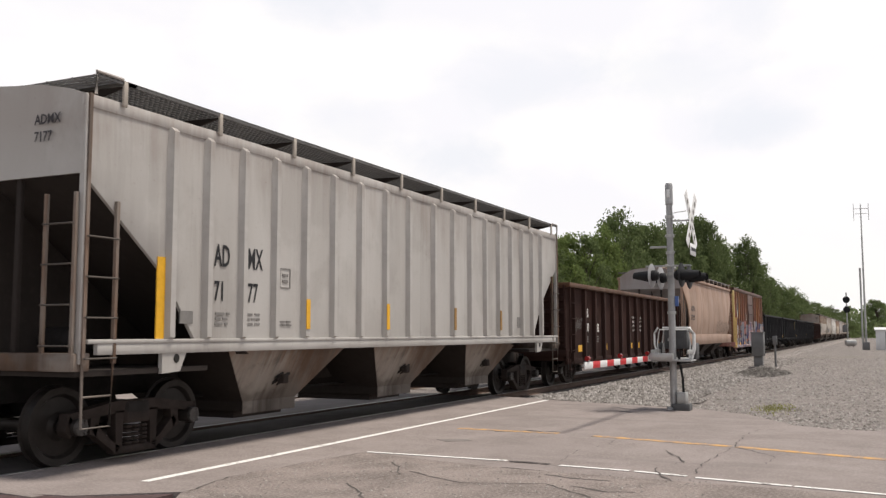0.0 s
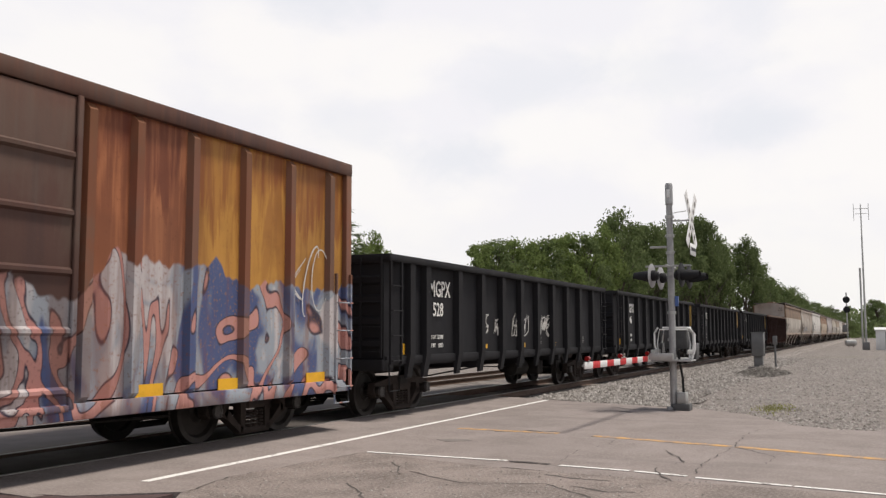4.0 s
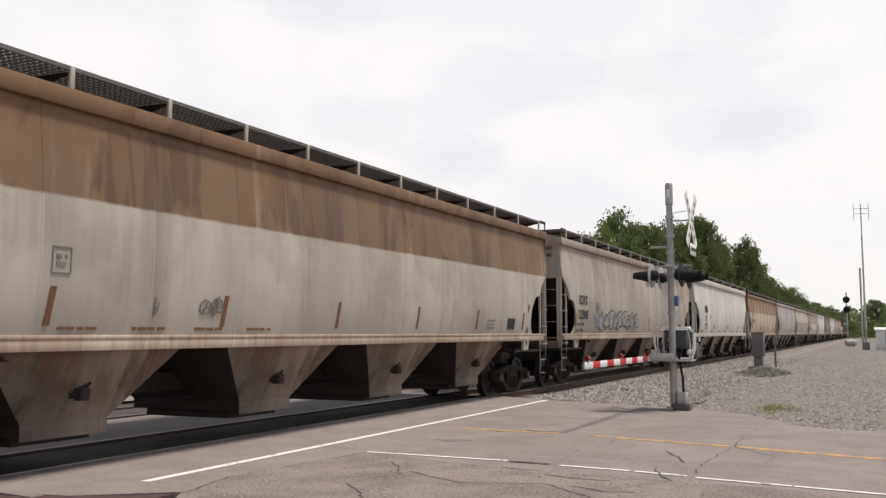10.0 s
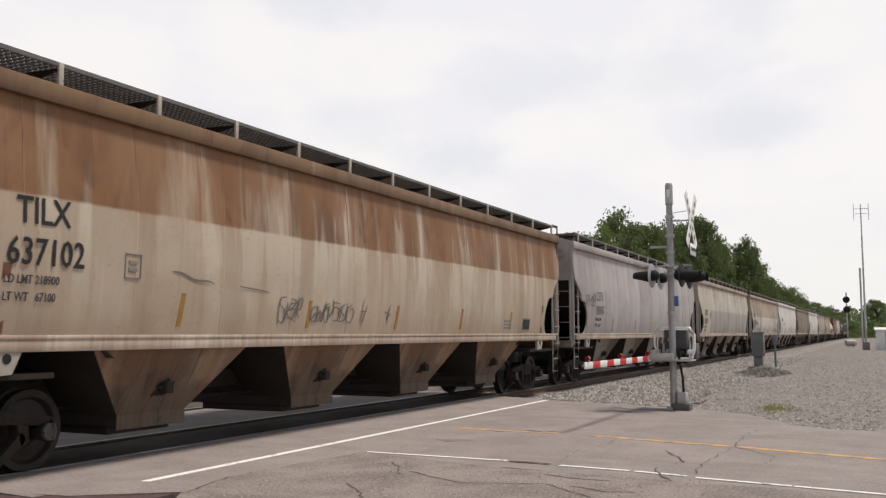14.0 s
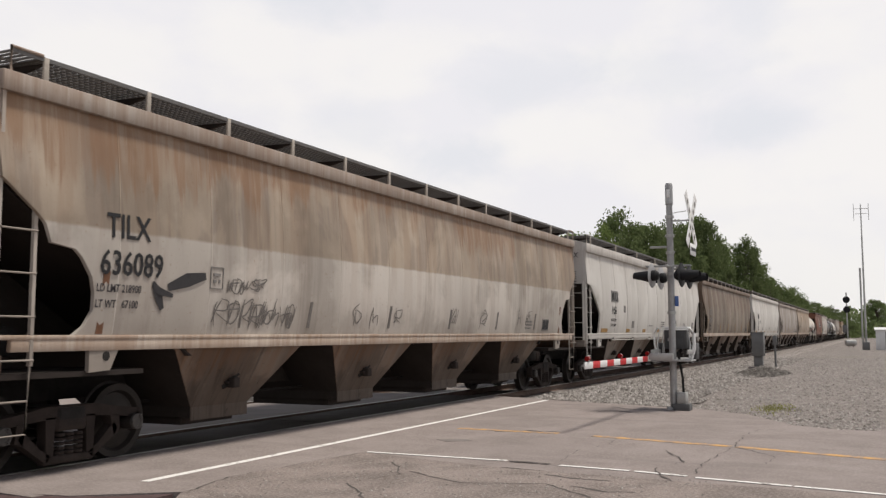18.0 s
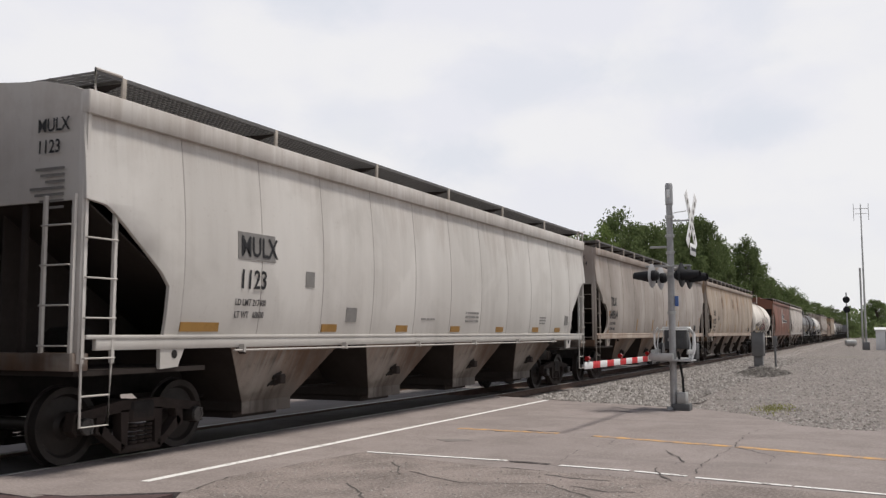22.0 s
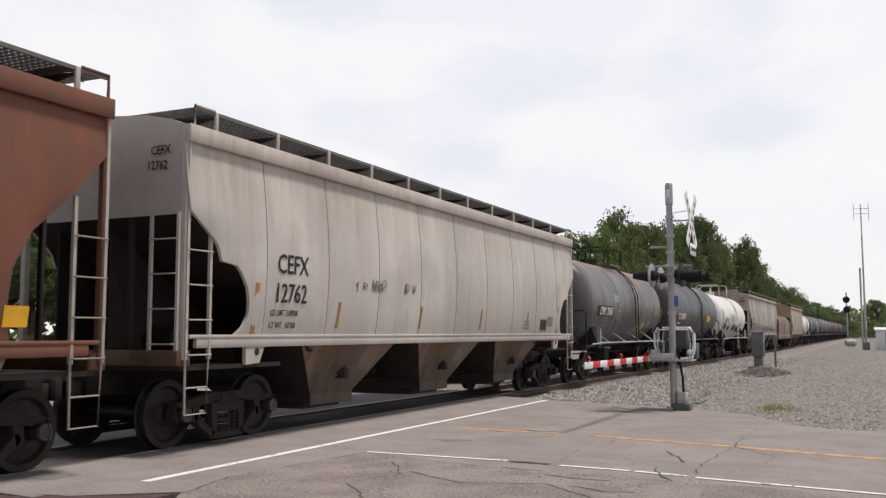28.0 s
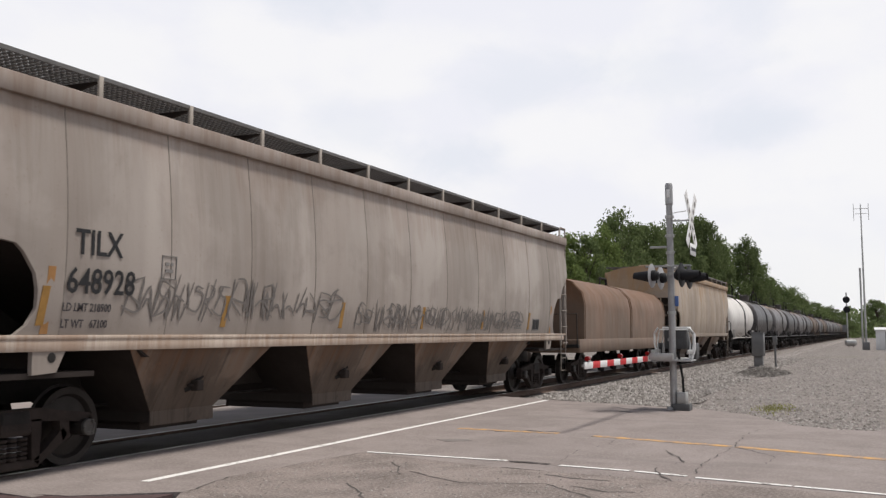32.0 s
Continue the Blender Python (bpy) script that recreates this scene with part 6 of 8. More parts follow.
        rz.tube([(xm - 1.05, 0.85, zt + 0.5), (xm + 0.48, 0.85, zt + 0.5)], 0.022, 7)
        rz.tube([(xm + 0.48, -0.85, zt + 0.6), (xm + 0.3, -0.85, zt + 0.6), (xm + 0.25, -0.85, zt)], 0.02, 6)
    for y, a, b, h in () if short else ((-0.75, xm - 3.2, xm + 0.1, 0.7), (0.5, xm - 2.2, xm + 0.6, 0.7)):
        rz.tube([(a, y, zt - 0.1), (a, y, zt + h - 0.15), (a + 0.18, y, zt + h), (b - 0.25, y, zt + h), (b, y, zt + h - 0.2), (b, y, zt - 0.1)], 0.024, 6)
        rz.tube([(b - 0.5, y, zt + h), (b - 0.5, y, zt - 0.1)], 0.02, 6)
    part("platform_rail", rz, rail, car)
    if dome:
        part("dome", Shape().lathe([(zt - 0.05, 0.36), (zt + 0.42, 0.36), (zt + 0.44, 0.4), (zt + 0.5, 0.4), (zt + 0.54, 0.0)], (xm - 1.45, 0, 0), "z", 24), gear, car)
    else:
        part("manway", Shape().lathe([(zt - 0.05, 0.3), (zt + 0.16, 0.3), (zt + 0.2, 0.33), (zt + 0.24, 0.0)], (xm - 1.0, 0, 0), "z", 18), rail, car)
        part("safety_valve", Shape().lathe([(zt - 0.05, 0.07), (zt + 0.2, 0.07), (zt + 0.3, 0.03), (zt + 0.42, 0.03), (zt + 0.42, 0.0)], (xm - 2.0, -0.2, 0), "z", 12), rail, car)
    part("bottom_outlet", Shape().lathe([(0.62, 0.12), (0.7, 0.2), (1.1, 0.24)], (length / 2, 0, 0), "z", 14), BLACKISH, car)
    part("brake_rigging", Shape().tube([(2.2, -0.4, 0.85), (length - 2.2, -0.4, 0.85)], 0.025, 6).box(length * 0.42, length * 0.47, -0.7, -0.3, 0.62, 1.0, 0.02), BLACKISH, car)
    return car, wheels


def tank_text(car, text, size, x, z, mat, diameter=2.95, squeeze=0.85):
    zc = 1.06 + diameter / 2
    a = math.asin(max(-1, min(1, (z + size * 0.5 - zc) / (diameter / 2))))
    y = -(diameter / 2) * math.cos(a) - 0.014
    return lettering(text, size * 1.38, mat, car, pose(x, y, z, 90 - math.degrees(a), 0, 0), squeeze=squeeze)


def tank_y(diameter):
    zc, r = 1.06 + diameter / 2, diameter / 2
    return lambda x, z: -math.sqrt(max(0.05, r * r - (z - zc) ** 2)) - 0.012


def tank_plate(car, x, z, width, height, mat, diameter=2.95, name="reflector", label=""):
    y = tank_y(diameter)
    rows = [z + height * k / 6 for k in range(7)]
    s = Shape().loft([[(x, y(0, q), q), (x + width, y(0, q), q), (x + width, y(0, q) + 0.01, q), (x, y(0, q) + 0.01, q)] for q in rows])
    return part(name, s, mat, car, label)


# ---- boxcar ----
def boxcar(length, side, trim, end, door_mat, label, faded, rib_mat):
    car = thing("boxcar", label, "boxcar", group="box cars")
    wheels = []
    z0, z1 = 0.72, 4.36
    yw = HALF - 0.09
    posts = [0.58, 1.13, 2.2, 3.28, 4.32, 5.45, 6.4, 9.85, 10.6, 11.6, 12.7, 13.8, 14.9]
    edges = [0.05] + posts + [length - 0.05]
    for a, b in zip(edges, edges[1:]):
        part("side_sheet", Shape().box(a, b, -yw, -yw + 0.05, z0, z1), faded if 1.0 < a < 3.0 or a > 11 else side, car)
    part("far_side", Shape().box(0.05, length - 0.05, yw - 0.05, yw, z0, z1), side, car)
    for x in posts:
        part("side_post", Shape().loft([[(x - 0.09, -yw, z), (x - 0.06, -yw - o, z), (x + 0.06, -yw - o, z), (x + 0.09, -yw, z)] for z, o in ((z0 + 0.05, 0.02), (z0 + 0.12, 0.09), (z1 - 0.3, 0.09), (z1 - 0.22, 0.02))]), trim, car)
    part("roof_rail", Shape().box(0, length, -HALF - 0.01, -yw + 0.03, z1 - 0.2, z1, 0.015), rib_mat, car)
    part("bottom_rail", Shape().box(0.05, length - 0.05, -HALF, -yw + 0.03, z0 - 0.12, z0 + 0.06, 0.01), side, car)
    part("roof", Shape().loft([[(x, y, z) for y, z in ((-HALF, z1 - 0.04), (-0.8, z1 + 0.10), (0, z1 + 0.16), (0.8, z1 + 0.10), (HALF, z1 - 0.04), (HALF, z1 - 0.12), (-HALF, z1 - 0.12))] for x in (0, length)]), rib_mat, car)
    d = part("door", Shape().box(6.6, 9.65, -HALF + 0.01, -yw + 0.01, z0 + 0.05, z1 - 0.22, 0.01), door_mat, car, "dark brown sliding door")
    for k in range(5):
        z = z0 + 0.2 + k * 0.64
        part("door_rib", Shape().loft([[(x, -HALF + 0.01 - o, z + dz) for o, dz in ((0, -0.05), (0.045, -0.02), (0.045, 0.02), (0, 0.05))] for x in (6.67, 9.58)]), door_mat, d)
    for x in (6.58, 9.64):
        part("door_post", Shape().box(x - 0.04, x + 0.04, -HALF - 0.03, -HALF + 0.01, z0, z1 - 0.2, 0.01), door_mat, d)
    part("door_handle", Shape().tube([(6.52, -HALF - 0.06, 2.2), (6.52, -HALF - 0.06, 3.0)], 0.02, 6), door_mat, d)
    part("door_track", Shape().box(3.6, 9.6, -HALF - 0.04, -HALF + 0.02, z0 - 0.02, z0 + 0.05, 0.01), trim, car)
    for x, way in ((0.0, 1), (length, -1)):
        part("end_wall", Shape().box(*sorted((x + way * 0.04, x + way * 0.1)), -yw, yw, z0, z1), end, car)
        for k in range(12):
            z = z0 + 0.25 + k * 0.285
            part("end_rib", cached(("box_end_rib", way), lambda: Shape().loft([[(-way * o, y, dz) for o, dz in ((0, -0.12), (0.07, -0.05), (0.07, 0.05), (0, 0.12))] for y in (-yw + 0.04, yw - 0.04)])), end, car, at=pose(x + way * 0.04, 0, z))
        part("corner_post", Shape().box(*sorted((x, x + way * 0.16)), -HALF, -yw + 0.05, z0 - 0.05, z1 - 0.18, 0.012), YELLOWED if way > 0 else trim, car)
        if way > 0:
            part("corner_panel", Shape().box(x + 0.16, x + 0.5, -yw - 0.012, -yw + 0.02, z0 + 0.1, 2.55, 0.006), YELLOWED, car, "faded yellow corner panel")
        part("end_sill", Shape().box(*sorted((x - way * 0.05, x + way * 0.2)), -HALF, HALF, 0.7, 0.98, 0.02), side, car)
        coupler(car, x - way * 0.1, -way)
        truck(car, x + way * 1.9, wheels)
        a, b = sorted((x + way * 0.06, x + way * 0.5))
        ladder(car, a, b, -HALF - 0.02, 0.62, 2.5, 4, YELLOWED if way > 0 else trim)
        part("sill_step", Shape().tube([(a, -HALF, 0.8), (a, -HALF, 0.42), (b, -HALF, 0.42), (b, -HALF, 0.8)], 0.016, 6), trim, car)
        end_ladder(car, x - way * 0.07, -way, -yw + 0.02, -yw + 0.45, 1.0, 4, end)
    part("floor", Shape().box(0.05, length - 0.05, -yw, yw, 0.7, 0.8), BLACKISH, car)
    part("centre_sill", Shape().box(-0.2, length + 0.2, -0.2, 0.2, 0.5, 0.72), STEEL_DARK, car)
    part("brake_reservoir", Shape().lathe([(-0.5, 0.0), (-0.45, 0.18), (0.45, 0.18), (0.5, 0.0)], (length * 0.55, -0.7, 0.48), "x", 16), STEEL_DARK, car)
    part("brake_rod", Shape().tube([(2.2, -0.7, 0.4), (length * 0.5, -0.6, 0.5), (length - 2.2, -0.7, 0.4)], 0.02, 6), STEEL_DARK, car)
    return car, wheels


# ---- coil car ----
def coil_car(length, cover, label):
    car = thing("coil_car", label, "coil car", group="coil cars")
    wheels = []
    part("deck_sill", Shape().box(0.1, length - 0.1, -HALF + 0.05, HALF - 0.05, 0.95, 1.35, 0.03), cover, car)
    for k in range(2):
        a = 0.7 + k * (length - 1.4) / 2
        b = a + (length - 1.4) / 2 - 0.06
        sec = [(-1.48, 1.35), (-1.5, 2.35), (-1.42, 2.75), (-1.1, 3.1), (-0.5, 3.28), (0, 3.32), (0.5, 3.28), (1.1, 3.1), (1.42, 2.75), (1.5, 2.35), (1.48, 1.35)]
        c = part("cover", Shape().loft([[(x, y, z) for y, z in sec] for x in (a, a + 0.02, b - 0.02, b)]), cover, car, "rounded steel coil cover", smooth=40)
        part("lifting_frame", Shape().tube([(a + 1.2, 0, 3.3), (a + 1.35, 0, 3.62), (a + 2.1, 0, 3.62), (a + 2.25, 0, 3.3)], 0.05, 6), BLACKISH, c)
        for j in range(2):
            x = a + 0.1 + j * (b - a - 0.2)
            part("cover_rib", cached(("cover_rib",), lambda: Shape().loft([[(dx, y * 1.012, z + 0.012) for y, z in sec] for dx in (-0.03, 0.03)])), cover, c, at=pose(x, 0, 0))
    for x, way in ((0.0, 1), (length, -1)):
        part("end_platform", Shape().box(*sorted((x, x + way * 0.7)), -1.5, 1.5, 1.1, 1.2, 0.01), BLACKISH, car)
        part("handrail", Shape().tube([(x + way * 0.06, -1.45, 1.2), (x + way * 0.06, -1.45, 2.1), (x + way * 0.06, -0.7, 2.1), (x + way * 0.06, -0.7, 1.2)], 0.02, 6), BLACKISH, car)
        coupler(car, x - way * 0.1, -way)
        truck(car, x + way * 1.7, wheels)
    return car, wheels


# ---- paints of the train ----
YELLOWED = plain("faded_yellow_trim", (0.70, 0.52, 0.23), 0.6, 0.0, 0.4, 3)
GREY_HOPPER = paint("light_grey_car_paint", (0.48, 0.462, 0.44), rust=0.06, dirt=0.14, low=0.15, seed=1, runs=0.1)
# The _LOW paints: grime, plus underside shade put into darker base colours.
GREY_LOW = paint("grimy_shaded_grey_underframe", (0.26, 0.235, 0.21), rust=0.2, dirt=0.95, low=0.4, z0=0.2, z1=1.6, seed=2, dirt_col=(0.04, 0.031, 0.026))
TAN_LOW = paint("grimy_shaded_tan_underframe", (0.165, 0.13, 0.105), rust=0.3, dirt=0.95, low=0.4, z0=0.2, z1=1.6, seed=3, dirt_col=(0.04, 0.031, 0.026))
RUST_LOW = paint("rusty_shaded_tan_underframe", (0.235, 0.165, 0.115), rust=0.6, dirt=0.95, low=0.45, z0=0.2, z1=1.6, seed=3, dirt_col=(0.04, 0.031, 0.026), rust_col=(0.2, 0.09, 0.04))
TAN_ACF = paint("faded_tan_car_paint", (0.42, 0.285, 0.215), rust=0.3, dirt=0.35, low=0.45, seed=4, rust_col=(0.24, 0.135, 0.09), dirt_col=(0.25, 0.17, 0.13))
LIGHT_LOW = paint("pale_grimy_shaded_underframe", (0.26, 0.22, 0.185), rust=0.15, dirt=0.9, low=0.3, z0=0.2, z1=1.6, seed=35, dirt_col=(0.04, 0.031, 0.026))
ACF_END = paint("grey_end_paint", (0.34, 0.31, 0.30), rust=0.1, dirt=0.3, low=0.5, seed=34, runs=0.0)
BEIGE_RUST = paint("rust_banded_beige_paint", (0.49, 0.445, 0.395), rust=0.15, dirt=0.2, low=0.35, band=(3.02, 0, (0.2, 0.118, 0.062), 0.96), band_var=(0.105, 0.058, 0.034), seed=5, rust_col=(0.17, 0.095, 0.055), runs=0.4, reach=0.6)
BEIGE_TWO = paint("warm_beige_car_paint", (0.43, 0.385, 0.34), rust=0.2, dirt=0.24, low=0.5, seed=6, rust_col=(0.2, 0.115, 0.07), dirt_col=(0.16, 0.135, 0.115), runs=0.38, reach=1.3, spread=0.475)
WHITE_CAR = paint("off_white_car_paint", (0.60, 0.575, 0.54), rust=0.05, dirt=0.13, low=0.3, seed=7, dirt_col=(0.2, 0.175, 0.15), runs=0.12)
RUST_BAND = paint("heavy_rust_banded_paint", (0.50, 0.43, 0.345), rust=0.55, dirt=0.22, low=0.5, band=(2.98, 0, (0.2, 0.095, 0.042), 0.96), band_var=(0.1, 0.042, 0.02), seed=8, rust_col=(0.2, 0.095, 0.045), runs=0.8, reach=0.8, spread=0.5, dirt_col=(0.29, 0.18, 0.105), band_gap=(0.27, 0.55))
COOL_GREY = paint("cool_grey_car_paint", (0.40, 0.37, 0.365), rust=0.08, dirt=0.15, low=0.35, seed=9, runs=0.12)
CREAM_TWO = paint("cream_and_grey_paint", (0.50, 0.45, 0.385), rust=0.15, dirt=0.16, low=0.2, patches=(3.4, 30, 2.72, (0.33, 0.31, 0.29)), seed=10, rust_col=(0.25, 0.16, 0.09), runs=0.4, reach=0.9)
STREAKY = paint("streaked_cream_paint", (0.56, 0.515, 0.465), rust=0.3, dirt=0.28, low=0.3, band=(2.72, 0, (0.37, 0.29, 0.21), 0.8), band_var=(0.25, 0.19, 0.14), seed=11, rust_col=(0.22, 0.115, 0.06), runs=0.6, reach=0.9)
DARK_BROWN = paint("dirty_brown_grey_paint", (0.25, 0.205, 0.163), rust=0.3, dirt=0.5, low=0.45, seed=12, rust_col=(0.14, 0.085, 0.055), dirt_col=(0.1, 0.078, 0.06), runs=0.55, reach=1.6, spread=0.34)
SEAMED = paint("seamed_grey_beige_paint", (0.40, 0.355, 0.32), rust=0.1, dirt=0.2, low=0.4, seed=13, runs=0.15)
STAINED = paint("stained_beige_paint", (0.38, 0.312, 0.25), rust=0.25, dirt=0.18, low=0.35, seed=14, rust_col=(0.33, 0.19, 0.08), runs=0.5, reach=1.3, spread=0.54)
RED_BROWN = paint("red_brown_car_paint", (0.215, 0.075, 0.045), rust=0.2, dirt=0.3, low=0.4, seed=15, rust_col=(0.13, 0.06, 0.04), dirt_col=(0.1, 0.07, 0.055))
PALE_GREY = paint("pale_grey_car_paint", (0.56, 0.515, 0.475), rust=0.12, dirt=0.14, low=0.3, seed=16, rust_col=(0.3, 0.2, 0.13), runs=0.15)
GON_BLACK = paint("black_gondola_paint", (0.0165, 0.0163, 0.0192), gloss=0.16, runs=0.1, rust=0.1, dirt=0.15, low=0.2, z0=0.8, z1=3.0, seed=17, rust_col=(0.022, 0.019, 0.018), dirt_col=(0.024, 0.023, 0.023), rough=0.7)
GON_BROWN = paint("rusty_brown_gondola_paint", (0.015, 0.0115, 0.011), gloss=0.06, runs=0.15, reach=1.2, rust=0.2, dirt=0.24, low=0.2, z0=0.8, z1=3.0, seed=18, rust_col=(0.026, 0.0115, 0.009), dirt_col=(0.06, 0.021, 0.016), rough=0.75)
GON_DARK = paint("dark_grey_brown_gondola_paint", (0.019, 0.015, 0.0145), gloss=0.06, runs=0.4, reach=1.2, rust=0.8, dirt=0.7, low=0.2, z0=0.8, z1=3.0, seed=40, rust_col=(0.05, 0.026, 0.02), dirt_col=(0.05, 0.026, 0.022), rough=0.75)
GON_CHORD = paint("rust_red_chord", (0.065, 0.034, 0.028), rust=0.3, dirt=0.2, low=0.0, z0=0.8, z1=3.0, seed=19)
BOX_SIDE = paint("rust_orange_boxcar_paint", (0.46, 0.175, 0.08), rust=0.75, dirt=0.2, runs=0.8, reach=1.4, dirt_col=(0.07, 0.028, 0.02), low=0.15, z0=0.7, z1=4.3, seed=20, rust_col=(0.125, 0.034, 0.02), mural=2.35)
BOX_YEL = paint("faded_yellow_boxcar_paint", (0.48, 0.24, 0.055), rust=0.6, dirt=0.2, runs=0.7, reach=1.3, dirt_col=(0.10, 0.04, 0.02), low=0.2, z0=0.7, z1=4.3, seed=33, rust_col=(0.2, 0.06, 0.022), mural=2.35)
BOX_END = paint("rust_brown_end_paint", (0.42, 0.175, 0.105), rust=0.5, dirt=0.4, low=0.2, z0=0.7, z1=4.3, seed=24, rust_col=(0.08, 0.04, 0.03))
BOX_PLAIN = paint("dark_brown_rail_paint", (0.075, 0.042, 0.036), rust=0.3, dirt=0.3, low=0.0, z0=0.7, z1=4.3, seed=22, rust_col=(0.13, 0.06, 0.04))
BOX_TRIM = paint("brown_post_paint", (0.21, 0.075, 0.042), rust=0.4, dirt=0.3, low=0.2, z0=0.7, z1=4.3, seed=21, mural=2.3)
BOX_DARK = paint("dark_brown_door_paint", (0.075, 0.042, 0.036), rust=0.3, dirt=0.3, low=0.2, z0=0.7, z1=4.3, seed=22, rust_col=(0.13, 0.06, 0.04), mural=2.2)
TANK_GREY = paint("grey_black_tank_paint", (0.105, 0.104, 0.112), rust=0.15, dirt=0.25, low=0.3, z0=1.0, z1=4.0, seed=23, rust_col=(0.22, 0.13, 0.07), dirt_col=(0.06, 0.05, 0.045), rough=0.42, runs=0.7, reach=1.1, spread=0.5, gloss=0.4)
TANK_BLACK = paint("black_tank_paint", (0.036, 0.036, 0.041), rust=0.08, dirt=0.2, low=0.2, z0=1.0, z1=4.0, seed=24, rust_col=(0.1, 0.07, 0.05), dirt_col=(0.07, 0.06, 0.055), rough=0.42, gloss=0.35)
TANK_WHITE = paint("off_white_tank_paint", (0.72, 0.70, 0.67), rust=0.06, dirt=0.1, low=0.65, runs=0.1, dirt_col=(0.11, 0.09, 0.075), z0=1.15, z1=4.0, seed=25)
TANK_CREAM = paint("cream_white_tank_paint", (0.76, 0.715, 0.655), rust=0.08, dirt=0.15, low=0.4, z0=1.0, z1=4.0, seed=28, runs=0.1, dirt_col=(0.2, 0.15, 0.11))
TANK_BROWN = paint("dull_brown_tank_paint", (0.13, 0.09, 0.07), rust=0.2, dirt=0.3, low=0.3, z0=1.0, z1=4.0, seed=26)
COIL_PAINT = paint("rusty_tan_cover_paint", (0.2, 0.135, 0.098), rust=0.35, dirt=0.35, low=0.3, z0=1.0, z1=3.0, seed=27)
SPRAY_BLACK = plain("black_spray_paint", (0.045, 0.043, 0.045), 0.6, 0.0, 0.3, 9)
SPRAY_GREY = plain("grey_spray_paint", (0.16, 0.145, 0.135), 0.6, 0.0, 0.3, 9)
STRIP_ORANGE = plain("faded_orange_strip", (0.36, 0.19, 0.075), 0.5, 0.0, 0.45, 7)
def rust_film(name, color, amount, seed):
    """Thin broken rust that fades out towards the edge of its patch."""
    m = bpy.data.materials.new(name)
    m.use_nodes = True
    nt = m.node_tree
    bsdf = nt.nodes["Principled BSDF"]
    bsdf.inputs["Base Color"].default_value = (*color, 1)
    bsdf.inputs["Roughness"].default_value = 0.85
    tc = nt.nodes.new("ShaderNodeTexCoord")
    mp = nt.nodes.new("ShaderNodeMapping")
    mp.inputs["Scale"].default_value = (4.2, 4.2, 1.7)
    mp.inputs["Location"].default_value = (seed, seed * 2, 0)
    nt.links.new(tc.outputs["Object"], mp.inputs["Vector"])
    noise = nt.nodes.new("ShaderNodeTexNoise")
    noise.inputs["Scale"].default_value = 1.0
    noise.inputs["Detail"].default_value = 4.0
    nt.links.new(mp.outputs["Vector"], noise.inputs["Vector"])
    broken = nt.nodes.new("ShaderNodeMapRange")
    broken.inputs["From Min"].default_value, broken.inputs["From Max"].default_value = 0.36, 0.72
    nt.links.new(noise.outputs["Fac"], broken.inputs["Value"])
    sep = nt.nodes.new("ShaderNodeSeparateXYZ")
    nt.links.new(tc.outputs["Generated"], sep.inputs["Vector"])
    last = broken.outputs["Result"]
    for axis in ("X", "Z"):
        tri = nt.nodes.new("ShaderNodeMath")
        tri.operation = "PINGPONG"
        tri.inputs[1].default_value = 0.5
        nt.links.new(sep.outputs[axis], tri.inputs[0])
        fade = nt.nodes.new("ShaderNodeMapRange")
        fade.interpolation_type = "SMOOTHSTEP"
        fade.inputs["From Min"].default_value, fade.inputs["From Max"].default_value = 0.0, 0.32
        nt.links.new(tri.outputs[0], fade.inputs["Value"])
        mul = nt.nodes.new("ShaderNodeMath")
        mul.operation = "MULTIPLY"
        nt.links.new(last, mul.inputs[0])
        nt.links.new(fade.outputs["Result"], mul.inputs[1])
        last = mul.outputs[0]
    out = nt.nodes.new("ShaderNodeMath")
    out.operation = "MULTIPLY"
    out.inputs[1].default_value = amount
    nt.links.new(last, out.inputs[0])
    nt.links.new(out.outputs[0], bsdf.inputs["Alpha"])
    return m


RUST_SPOT = rust_film("orange_rust_film", (0.33, 0.17, 0.07), 1.0, 3.0)
RUST_RUN = rust_film("brown_rust_film", (0.26, 0.15, 0.08), 0.9, 5.0)
BROWN_STRIP = plain("brown_reflector", (0.17, 0.085, 0.05), 0.5, 0.0, 0.35, 7)
SPRAY_FILL = plain("pale_grey_spray_paint", (0.33, 0.315, 0.305), 0.6, 0.0, 0.3, 3)
SPRAY_HAZE = plain("pale_blue_spray_paint", (0.25, 0.27, 0.33), 0.6, 0.0, 0.4, 3)
SPRAY_TAN = plain("tan_spray_paint", (0.36, 0.255, 0.2), 0.6, 0.0, 0.4, 3)
SPRAY_BROWN = plain("brown_spray_paint", (0.13, 0.09, 0.075), 0.6, 0.0, 0.4, 3)
SPRAY_PINK = plain("pink_spray_paint", (0.60, 0.27, 0.24), 0.6, 0.0, 0.3, 5)
SPRAY_WHITE = plain("white_spray_paint", (0.6, 0.58, 0.55), 0.6, 0.0, 0.3, 9)
BEIGE_PATCH = plain("beige_patch_paint", (0.45, 0.385, 0.29), 0.6, 0.0, 0.2, 4)
WORN_WHITE, nn = material("flaking_white_lettering")
nn.finish(nn.mix(nn.ramp(nn.noise(nn.place(), 14, 5, 0.7), 0.44, 0.56), (0.52, 0.48, 0.45), (0.035, 0.02, 0.017)), 0.8)
NAVY = plain("dark_logo_paint", (0.06, 0.055, 0.06), 0.6, 0.0, 0.2, 5)

TRAIN = []              # (car, wheelsets, leading end at the start)


def add(car_wheels, start):
    car, wheels = car_wheels
    TRAIN.append((car, wheels, start))
    return car


